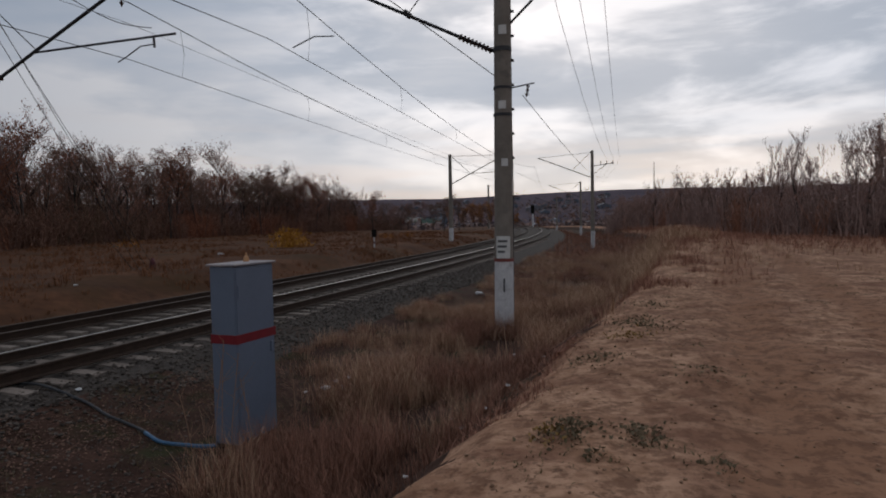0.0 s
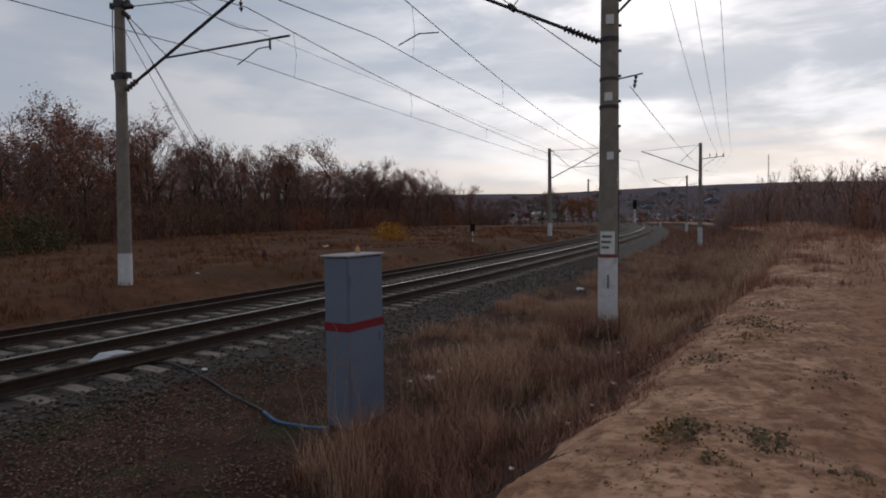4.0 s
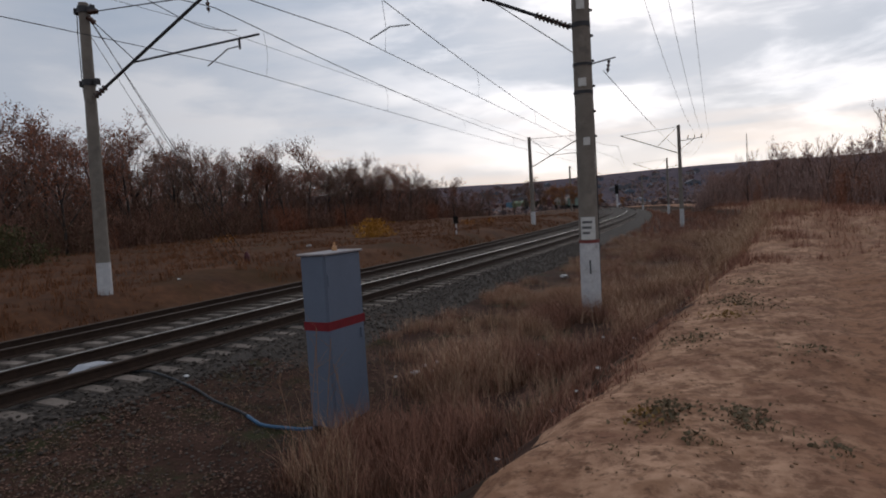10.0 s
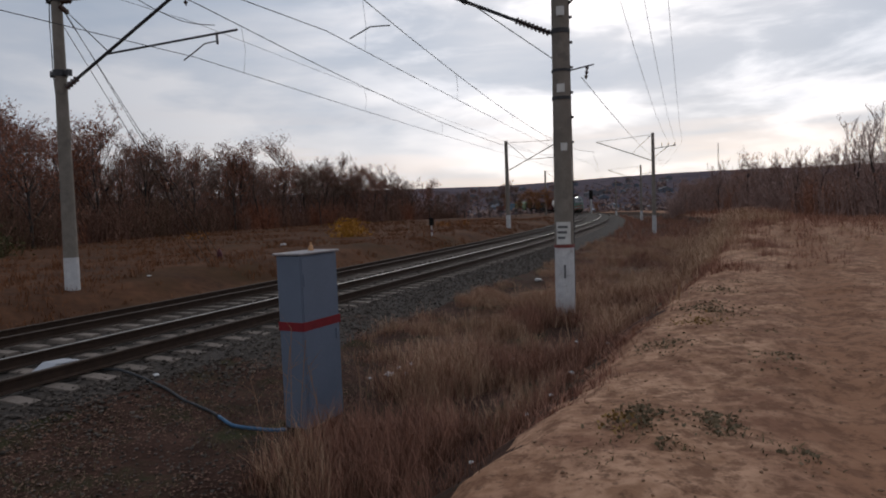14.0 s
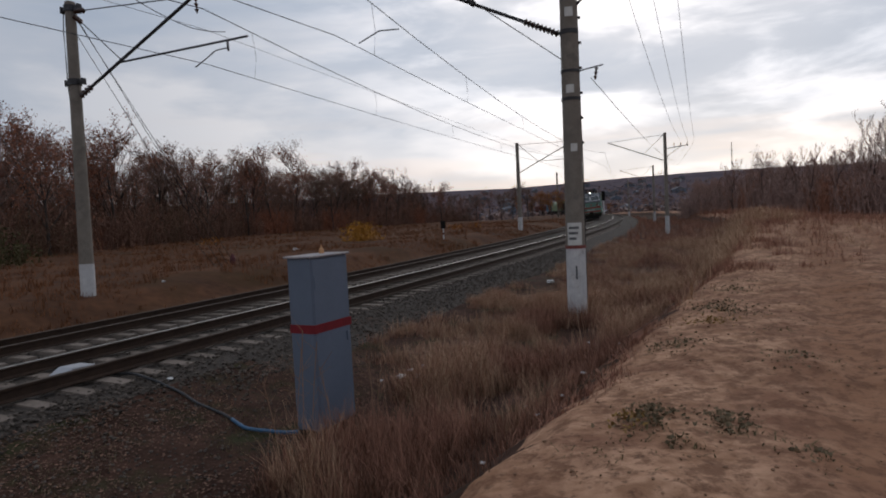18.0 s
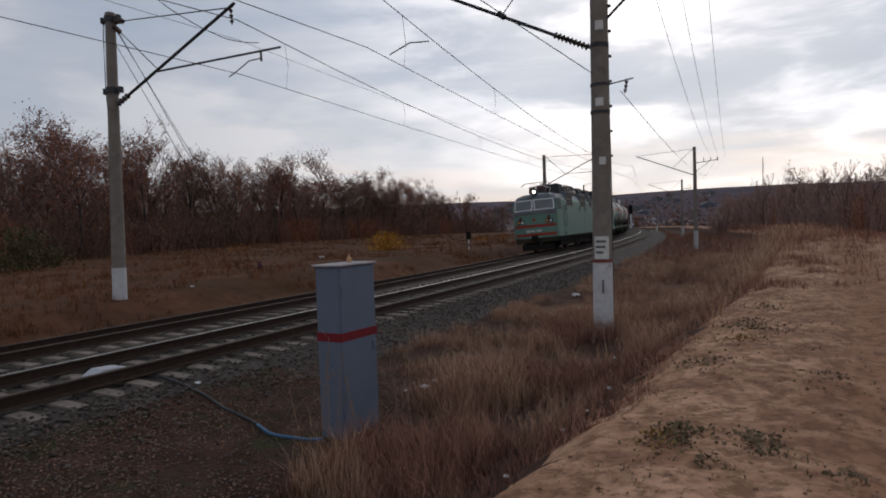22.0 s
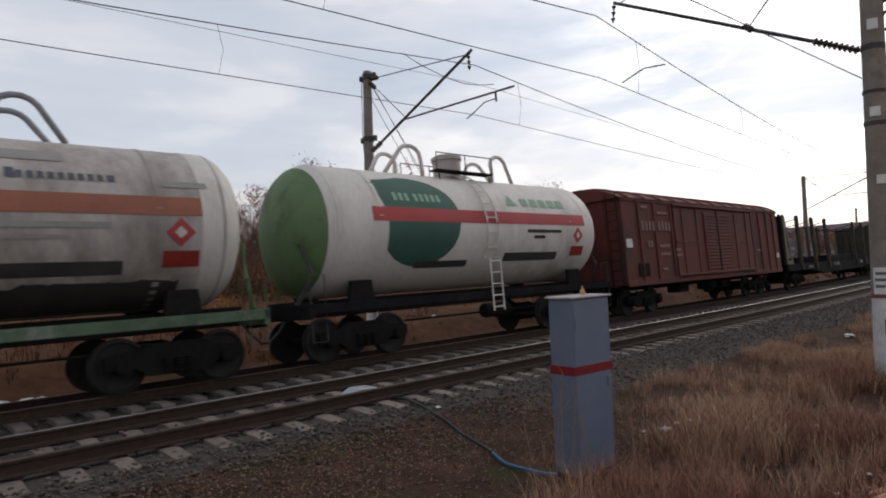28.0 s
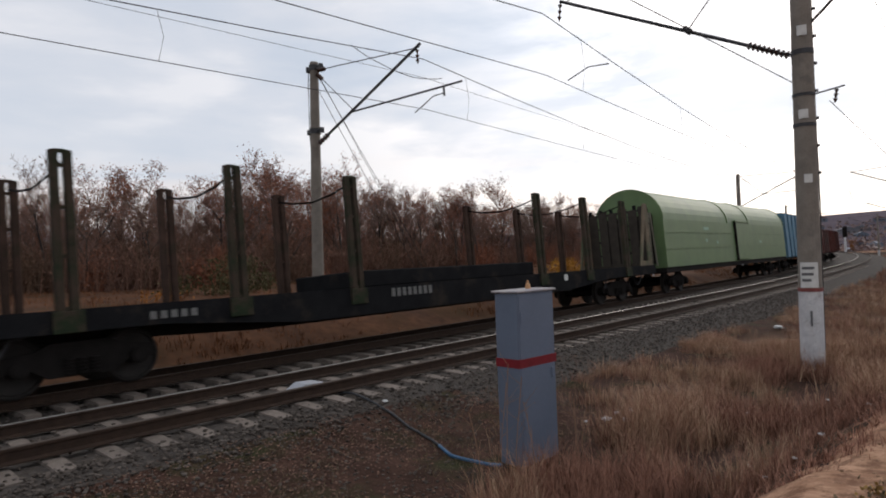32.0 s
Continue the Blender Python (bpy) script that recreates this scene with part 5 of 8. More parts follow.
END_PROFILE = ((0.0, -0.15), (TR - 1.15, -0.12), (TR - 0.75, -0.05), (TR - 0.42, 0.05), (TR - 0.22, 0.16), (TR - 0.09, 0.30))


def end_lettering(v, xa):
    """White warning lettering, three lines laid on the bulging leading end."""
    def laid(name, verts, faces):
        bm = bmesh.new()
        vs = [bm.verts.new((xa + lerp_table(math.hypot(y, z), END_PROFILE) - 0.02, -y, TZ + z)) for y, z in verts]
        for f in faces:
            if len(set(f)) > 2:
                bm.faces.new([vs[i] for i in f])
        bmesh.ops.triangulate(bm, faces=bm.faces)
        return part(name, bm, MARKWHITE, v)

    cu = bpy.data.curves.new("lettering", "FONT")
    cu.body, cu.size, cu.align_x = "ОПАСНО", 0.30, "CENTER"
    ob = bpy.data.objects.new("lettering", cu)
    scene.collection.objects.link(ob)
    me_ = bpy.data.meshes.new_from_object(ob)
    laid("lettering", [(p.co.x, p.co.y + 0.48) for p in me_.vertices], [tuple(f.vertices) for f in me_.polygons])
    bpy.data.objects.remove(ob)
    bpy.data.curves.remove(cu)
    bpy.data.meshes.remove(me_)
    for z, n, w in ((0.86, 6, 0.10), (0.22, 13, 0.075), (-0.05, 8, 0.075)):
        for i in range(n):
            y = (i - n / 2) * w * 1.5
            laid("letter_bar", [(y, z), (y + w, z), (y + w, z + 0.15), (y, z + 0.15)], [(0, 1, 2, 3)])


def build_tank(v, L, kind):
    h = L / 2
    xa, xb = -h + 0.75, h - 0.75
    body_mat = TANKDUSTY if kind < 2 else TANKWHITE
    ry = Matrix.Rotation(radians(90), 4, "Y")
    bm = bmesh.new()
    lathe(bm, [(TR, xa + 0.5), (TR, xb - 0.5)], 96, Matrix.Translation((0, 0, TZ)) @ ry, cap=False)
    part("shell", bm, body_mat, v, smooth=True)
    for a, b in ((xa, 1), (xb, -1)):
        bm = bmesh.new()
        lathe(bm, [(TR + 0.006, b * (1.45 if b > 0 else 0.95)), (TR + 0.006, b * 0.60), (TR - 0.02, b * 0.44), (TR - 0.09, b * 0.30)], 96, Matrix.Translation((a, 0, TZ)) @ ry, cap=False)
        bmesh.ops.recalc_face_normals(bm, faces=bm.faces)
        part("end_ring", bm, TANKWHITE, v, "white painted end ring", True)
        bm = bmesh.new()
        lathe(bm, [(TR - 0.09, b * 0.30), (TR - 0.22, b * 0.16), (TR - 0.42, b * 0.05), (TR - 0.75, b * -0.05), (TR - 1.15, b * -0.12), (0.02, b * -0.15)], 48, Matrix.Translation((a, 0, TZ)) @ ry, cap=False)
        bmesh.ops.recalc_face_normals(bm, faces=bm.faces)
        part("dished_end", bm, TANKGREEN if b > 0 else TANKWHITE, v, "green dished end" if b > 0 else "white dished end", True)
    if kind < 2:
        end_lettering(v, xa)
    stripe = ORANGE if kind < 2 else PINKRED
    tank_rect(v, "stripe", xa + 1.46, xb - 0.96, 0.08, 0.42, stripe, 0.008)
    if kind < 2:
        cx = xa + 2.55
        out = [(cx + 1.3 * math.cos(math.radians(t)), 0.1 + 1.2 * math.sin(math.radians(t))) for t in range(-150, 91, 10)] + [(cx - 0.6, 1.33), (cx - 1.35, 1.36), (cx - 1.0, 0.9), (cx - 0.85, 0.3), (cx - 0.95, -0.2)]
        tank_blob(v, "teal_panel", out, cx, 0.2, TEAL, 0.005)
    else:
        cx = xa + 2.9
        out = [(cx + 1.35 * math.cos(math.radians(t)), 0.2 + 1.25 * math.sin(math.radians(t))) for t in range(-140, 120, 15)] + [(cx - 1.3, 1.2), (cx - 1.0, 0.3)]
        tank_blob(v, "green_disc", out, cx, 0.2, PINE, 0.005)
    # writing as bars
    for i in range(8):
        tank_rect(v, "number_bar", cx - 0.72 + i * 0.185 + (0.1 if i > 2 else 0), cx - 0.61 + i * 0.185 + (0.1 if i > 2 else 0), 0.60, 0.82, MARKWHITE if kind < 2 else MARKGREEN, 0.011)
    if kind < 2:
        for i in range(11):
            w = 0.09 if i not in (0, 10) else 0.13
            tank_rect(v, "letter_bar", xa + 6.75 + i * 0.145, xa + 6.75 + i * 0.145 + w, 0.66, 0.80 if i else 0.85, LETTERGREY, 0.011)
    for a0, x0_, w, hh in ((1.06, 5.7, 1.9, 0.26), (-0.16, 6.3, 1.9, 0.1), (-0.34, 6.3, 1.3, 0.07), (0.62, 9.0, 0.9, 0.12)) if kind < 2 else ((-0.15, 6.9, 1.6, 0.09), (-0.32, 7.2, 0.5, 0.09)):
        tank_rect(v, "marking_bar", xa + x0_, xa + x0_ + w, a0, a0 + hh, PATCHGREY if kind < 2 else LOUVRE, 0.0105)
    if kind == 2:
        for i in range(5):
            tank_rect(v, "marking_bar", xa + 6.9 + i * 0.42, xa + 7.2 + i * 0.42, 0.62, 0.9, MARKGREEN, 0.011)
        tank_blob(v, "marking_triangle", [(xa + 6.2, 0.62), (xa + 6.7, 0.62), (xa + 6.45, 1.0)], xa + 6.45, 0.7, MARKGREEN, 0.011)
    # hazard diamonds near the rear end
    dx = xb - 1.35
    tank_blob(v, "hazard_diamond", [(dx - 0.26, -0.22), (dx, -0.48), (dx + 0.26, -0.22), (dx, 0.04)], dx, -0.22, PINKRED, 0.012)
    tank_blob(v, "hazard_symbol", [(dx - 0.11, -0.22), (dx, -0.33), (dx + 0.11, -0.22), (dx, -0.11)], dx, -0.22, TANKWHITE, 0.015)
    tank_rect(v, "hazard_plate", dx - 0.3, dx + 0.35, -0.86, -0.55, LOCORED, 0.012)
    # oil-black belly with an uneven edge; underside shade is put into its colour too
    if kind < 2:
        top_edge = [(xa + 1.3 + (xb - xa - 2.6) * i / 90, -1.13 + 0.12 * noise.noise((i * 0.11, kind, 3)) + 0.07 * noise.noise((i * 0.5, kind, 7))) for i in range(91)]
        bm = bmesh.new()
        for (xl, al), (xr, ar) in zip(top_edge, top_edge[1:]):
            cols = [[bm.verts.new(on_tank(x, -2.05 + (a + 2.05) * k / 10, TR + 0.006)) for k in range(11)] for x, a in ((xl, al), (xr, ar))]
            for k in range(10):
                bm.faces.new((cols[0][k], cols[1][k], cols[1][k + 1], cols[0][k + 1]))
        bmesh.ops.remove_doubles(bm, verts=bm.verts, dist=0.0005)
        part("oil_stain", bm, OILSHADE, v, smooth=True)
        # round emblem beside the lettering
        ex = xa + 5.95
        tank_blob(v, "emblem_disc", [(ex + 0.26 * math.cos(math.radians(t)), 0.72 + 0.26 * math.sin(math.radians(t))) for t in range(0, 360, 20)], ex, 0.72, NAVY, 0.011)
        for a0 in (0.62, 0.70):
            tank_rect(v, "emblem_stripe", ex - 0.1, ex + 0.4, a0, a0 + 0.035, TANKWHITE, 0.015)
    # dark inspection panels and grimed belly straps
    tank_rect(v, "stencil_panel", xa + 6.0, xa + 8.4, -0.98, -0.72, OILSHADE, 0.008)
    tank_rect(v, "stencil_panel", xa + 2.8, xa + 4.6, -1.1, -0.9, OILSHADE, 0.008)
    for x in (xa + 1.7, xb - 1.7):
        bm = bmesh.new()
        lathe(bm, [(TR + 0.012, -0.06), (TR + 0.012, 0.06)], 48, Matrix.Translation((x, 0, TZ)) @ ry, cap=False)
        part("strap", bm, body_mat, v, smooth=True)
    # hatch, platform, guard arches, valves
    bm = bmesh.new()
    lathe(bm, [(0.40, 0), (0.40, 0.58), (0.44, 0.58), (0.44, 0.68), (0.34, 0.74)], 24, Matrix.Translation((0.1, 0, TZ + TR - 0.05)))
    part("dome", bm, TANKDUSTY, v)
    bm = bmesh.new()
    for y in (-0.75, 0.45):
        box(bm, -1.0, 1.2, y, y + 0.3, TZ + TR + 0.06, TZ + TR + 0.10)
    for x in (-0.9, 1.1):
        for y in (-0.7, 0.7):
            rod(bm, (x, y, TZ + TR - 0.25), (x, y, TZ + TR + 0.07), 0.02, 6)
    part("walkway", bm, BLACK, v)
    bm = bmesh.new()
    for y in (-0.74, 0.74):
        tube(bm, [(-1.0, y, TZ + TR + 0.08), (-1.0, y, TZ + TR + 0.55), (1.2, y, TZ + TR + 0.55), (1.2, y, TZ + TR + 0.08)], 0.016)
        rod(bm, (0.1, y, TZ + TR + 0.08), (0.1, y, TZ + TR + 0.55), 0.014, 6)
    part("guard_rail", bm, STEEL, v)
    for x, k in ((-1.75, -1), (1.75, 1)):
        for y in (-0.55, 0.55):
            bm = bmesh.new()
            pts = [(x - k * 0.38, y, TZ + TR - 0.12), (x - k * 0.36, y, TZ + TR + 0.25)]
            pts += [(x - k * 0.36 * math.cos(math.radians(q)), y * (0.95 - 0.1 * q / 180), TZ + TR + 0.42 + 0.28 * math.sin(math.radians(q))) for q in range(0, 151, 25)]
            pts += [(x + k * 0.75, y * 0.65, TZ + TR - 0.05)]
            tube(bm, pts, 0.058, 8)
            part("guard_arch", bm, ARCHGREY if kind < 2 else TANKWHITE, v, smooth=True)
    # ladder down the near and far side, following the shell
    for sy in (-1, 1):
        bm = bmesh.new()
        for x in (-0.2, 0.2):
            pts = []
            for a in range(-30, 85, 12):
                t = math.radians(a)
                pts.append((x, sy * (TR + 0.09) * math.cos(t), TZ + (TR + 0.09) * math.sin(t)))
            pts = [(x, sy * 1.62, 0.75), (x, sy * 1.62, TZ - 0.85)] + pts
            tube(bm, pts, 0.022, 6)
        for a in range(-20, 85, 14):
            t = math.radians(a)
            y, z = sy * (TR + 0.09) * math.cos(t), TZ + (TR + 0.09) * math.sin(t)
            rod(bm, (-0.2, y, z), (0.2, y, z), 0.018, 6)
        for z in (0.85, 1.15, 1.45, 1.75, 2.05):
            rod(bm, (-0.2, sy * 1.62, z), (0.2, sy * 1.62, z), 0.018, 6)
        part("ladder", bm, RUSTDARK if kind < 2 else TANKWHITE, v)
    # frame
    for sy in (-1, 1):
        bm = bmesh.new()
        box(bm, -h + 0.45, h - 0.45, sy * 1.42 - 0.06, sy * 1.42 + 0.06, 1.08, 1.28, 0.01)
        part("side_sill", bm, SILL if kind < 2 else FLATDARK, v)
    bm = bmesh.new()
    box(bm, -h + 0.45, h - 0.45, -0.3, 0.3, 0.98, 1.38, 0.02)
    part("centre_sill", bm, BLACK, v)
    for x in (-h + 0.5, h - 0.5):
        bm = bmesh.new()
        box(bm, x - 0.06, x + 0.06, -1.48, 1.48, 0.98, 1.30, 0.01)
        part("end_beam", bm, SILL if kind < 2 else FLATDARK, v)
    for x in (-h + 2.0, h - 2.0):
        for sy in (-1, 1):
            bm = bmesh.new()
            prism(bm, [(x - 0.35, 1.28), (x + 0.35, 1.28), (x + 0.28, 1.75), (x - 0.28, 1.75)], sy * 1.15 - 0.06, sy * 1.15 + 0.06)
            part("saddle", bm, BLACK, v)
    for x, k in ((-h + 0.5, -1), (h - 0.5, 1)):
        for sy in (-1, 1):
            bm = bmesh.new()
            tube(bm, [(x, sy * 1.46, 1.0), (x, sy * 1.46, 0.5), (x - k * 0.35, sy * 1.46, 0.5), (x - k * 0.35, sy * 1.46, 1.9), (x, sy * 1.46, 1.9), (x, sy * 1.46, 1.3)], 0.018)
            part("step_ladder", bm, SILL if kind < 2 else OILSHADE, v)
        bm = bmesh.new()
        tube(bm, [(x, -0.9, 1.3), (x - k * 0.25, -1.2, 1.9), (x - k * 0.15, -0.9, 2.6)], 0.05, 8)
        part("end_brace", bm, TANKGREEN if kind < 2 else OILSHADE, v)
        coupler(v, x, k)
    bm = bmesh.new()
    lathe(bm, [(0.18, -0.5), (0.2, -0.45), (0.2, 0.45), (0.18, 0.5)], 12, Matrix.Translation((0.8, -0.75, 0.75)) @ ry)
    part("brake_cylinder", bm, BLACK, v)
    bm = bmesh.new()
    rod(bm, (-2.5, -0.7, 0.72), (2.8, -0.7, 0.72), 0.03, 6)
    part("brake_rod", bm, BLACK, v)
    for x in (-h + 2.1, h - 2.1):
        bogie(v, x)


for kind, lab in ((0, "dusty tank wagon with orange band, teal panel and green ends"), (1, "dusty tank wagon with orange band and a teal number panel"), (2, "white tank wagon with red band and dark green disc")):
    v = vehicle("tank_wagon", 12.25, lab, "tank wagon")
    build_tank(v, 12.2, kind)


# -- covered wagon
def build_covered(v, L):
    h = L / 2 - 0.55
    W, Z0, Z1 = 1.58, 1.08, 4.08
    bm = bmesh.new()
    box(bm, -h, h, -W, W, Z0, Z1, 0.02)
    part("body", bm, BROWN, v)
    bm = bmesh.new()
    n = 13
    arc = [(-W - 0.06 + (2 * W + 0.12) * k / n, 4.06 + 0.50 * max(0.0, math.sin(math.pi * k / n)) ** 0.8) for k in range(n + 1)]
    a = [bm.verts.new((-h - 0.12, y, z)) for y, z in arc]
    b = [bm.verts.new((h + 0.12, y, z)) for y, z in arc]
    for k in range(n):
        bm.faces.new((a[k], a[k + 1], b[k + 1], b[k]))
    bm.faces.new(a[::-1])
    bm.faces.new(b)
    bm.faces.new((a[0], b[0], b[-1], a[-1]))
    bmesh.ops.recalc_face_normals(bm, faces=bm.faces)
    part("roof", bm, BROWN, v)
    bm = bmesh.new()
    pts = [(0, y, z + 0.015) for y, z in arc]
    tube(bm, pts, 0.055, 6)
    me_rib = mesh_of(bm, "roof_rib", BROWN)
    for i in range(13):
        shared("roof_rib", me_rib, v, Matrix.Translation((-h + 0.4 + i * (2 * h - 0.8) / 12, 0, 0)))
    me_post = bm_mesh(lambda bm: box(bm, -0.055, 0.055, -0.05, 0.0, Z0 + 0.05, Z1 - 0.08, 0.01), "post", BROWN)
    me_panel = bm_mesh(lambda bm: [box(bm, 0, 1.26, -0.035, 0.0, 1.42 + k * 0.135, 1.50 + k * 0.135, 0.012) for k in range(17)], "corrugated_panel", BROWN)
    me_leaf = bm_mesh(lambda bm: box(bm, 0, 1.30, -0.02, 0.0, 1.30, 3.86, 0.01), "door_leaf", BROWN)
    for sy in (-1, 1):
        turn = Matrix() if sy < 0 else Matrix.Rotation(math.pi, 4, "Z")
        base = Matrix.Translation((0, sy * W, 0)) @ turn
        for x in (-7.7, -6.55, -5.4, -4.1, 4.1, 5.1, 6.1, 7.0, 7.7):
            if abs(x) < h:
                shared("post", me_post, v, base @ Matrix.Translation((x, 0, 0)))
        for i, x in enumerate((-3.9, -2.62, 1.34, 2.62)):
            leaf = shared("door_leaf", me_leaf, v, base @ Matrix.Translation((x, -0.03, 0)))
            bm = bmesh.new()
            box(bm, 0.62, 0.68, -0.05, -0.015, 1.32, 3.84, 0.005)
            box(bm, 0.03, 1.27, -0.045, -0.015, 2.5, 2.56, 0.005)
            part("stiffener", bm, BROWN, leaf)
        for x in (-1.32, 0.04):
            leaf = shared("door_leaf", me_leaf, v, base @ Matrix.Translation((x, -0.055, 0)))
            shared("corrugation", me_panel, leaf, Matrix.Translation((0.02, -0.02, 0)))
        for z, r in ((3.90, 0.05), (1.24, 0.05)):
            bm = bmesh.new()
            box(bm, -4.0, 4.0, -0.13, 0.0, z, z + 0.09, 0.01)
            ob = part("door_rail", bm, BROWN, v)
            ob.matrix_basis = base
        bm = bmesh.new()
        box(bm, -0.05, 0.05, -0.11, 0.0, 1.35, 3.85, 0.01)
        ob = part("locking_bar", bm, BLACK, v)
        ob.matrix_basis = base
        bm = bmesh.new()
        box(bm, -h, h, -0.04, 0.0, Z1 - 0.12, Z1 + 0.02, 0.01)
        ob = part("top_rail", bm, BROWN, v)
        ob.matrix_basis = base
        bm = bmesh.new()
        box(bm, -h, h, -0.03, 0.0, Z0 - 0.06, Z0 + 0.14, 0.01)
        ob = part("side_sill", bm, BROWN, v)
        ob.matrix_basis = base
    y = -W - 0.055
    bars(v, -6.45, 2.95, 4, 0.16, 0.34, 0.10, y, FADED, "number_bar")
    bars(v, -5.2, 2.95, 4, 0.16, 0.34, 0.10, y, FADED, "number_bar")
    bars(v, -6.1, 2.35, 2, 0.12, 0.22, 0.08, y, FADED, "number_bar")
    for x, z, w in ((-5.2, 2.35, 0.75), (-5.2, 2.05, 0.75), (-5.2, 1.5, 0.4), (-4.0, 2.2, 0.45), (-4.0, 2.0, 0.5), (-6.4, 3.75, 0.5), (-5.2, 3.55, 0.8), (4.4, 2.1, 0.5)):
        bars(v, x, z, 1, w, 0.09, 0, y, FADED)
    bars(v, -7.55, 2.35, 1, 0.4, 0.3, 0, y + 0.04, MARKWHITE, "paper_label")
    bm = bmesh.new()
    box(bm, 7.15, 7.45, -0.01, 0.0, 1.75, 1.98)
    ob = part("paper_label", bm, MARKWHITE, v)
    ob.matrix_basis = Matrix.Translation((0, -W - 0.012, 0))
    bm = bmesh.new()
    box(bm, -6.9, -6.15, -0.05, 0, 1.35, 1.8, 0.02)
    ob = part("sack_hatch", bm, BLACK, v)
    ob.matrix_basis = Matrix.Translation((0, -W, 0))
    # brake platform rail and ladder on the leading end
    bm = bmesh.new()
    for yy in (-1.5, -1.12):
        tube(bm, [(-h, yy, 1.0), (-h - 0.16, yy, 1.0), (-h - 0.16, yy, 4.2), (-h, yy, 4.25)], 0.018, 5)
    for i in range(9):
        rod(bm, (-h - 0.16, -1.5, 1.25 + i * 0.34), (-h - 0.16, -1.12, 1.25 + i * 0.34), 0.013, 5)
    part("end_ladder", bm, BLACK, v)
    bm = bmesh.new()
    box(bm, -h - 0.55, -h, -1.3, 0.2, 1.02, 1.08, 0.01)
    tube(bm, [(-h - 0.5, -1.28, 1.08), (-h - 0.5, -1.28, 1.95), (-h - 0.5, 0.15, 1.95), (-h - 0.5, 0.15, 1.08)], 0.016, 5)
    part("brake_platform", bm, BLACK, v)
    for x, k in ((-h, -1), (h, 1)):
        for yy in (-0.9, -0.3, 0.3, 0.9):
            bm = bmesh.new()
            box(bm, x - 0.05 if k < 0 else x, x if k < 0 else x + 0.05, yy - 0.05, yy + 0.05, Z0, 4.3, 0.01)
            part("end_post", bm, BROWN, v)
        coupler(v, x, k)
    bm = bmesh.new()
    box(bm, -h + 0.1, h - 0.1, -0.4, 0.4, 0.85, 1.08, 0.02)
    part("centre_sill", bm, BLACK, v)
    for x in (-2.2, 0.6, 2.0):
        bm = bmesh.new()
        box(bm, x - 0.4, x + 0.4, -1.0, -0.4, 0.6, 0.95, 0.06)
        part("underfloor_box", bm, BLACK, v)
    for x in (-h + 2.0, h - 2.0):
        bogie(v, x)


v = vehicle("covered_wagon", 16.42, "oxide-brown covered goods wagon with corrugated sliding doors", "covered wagon")
build_covered(v, 16.46)


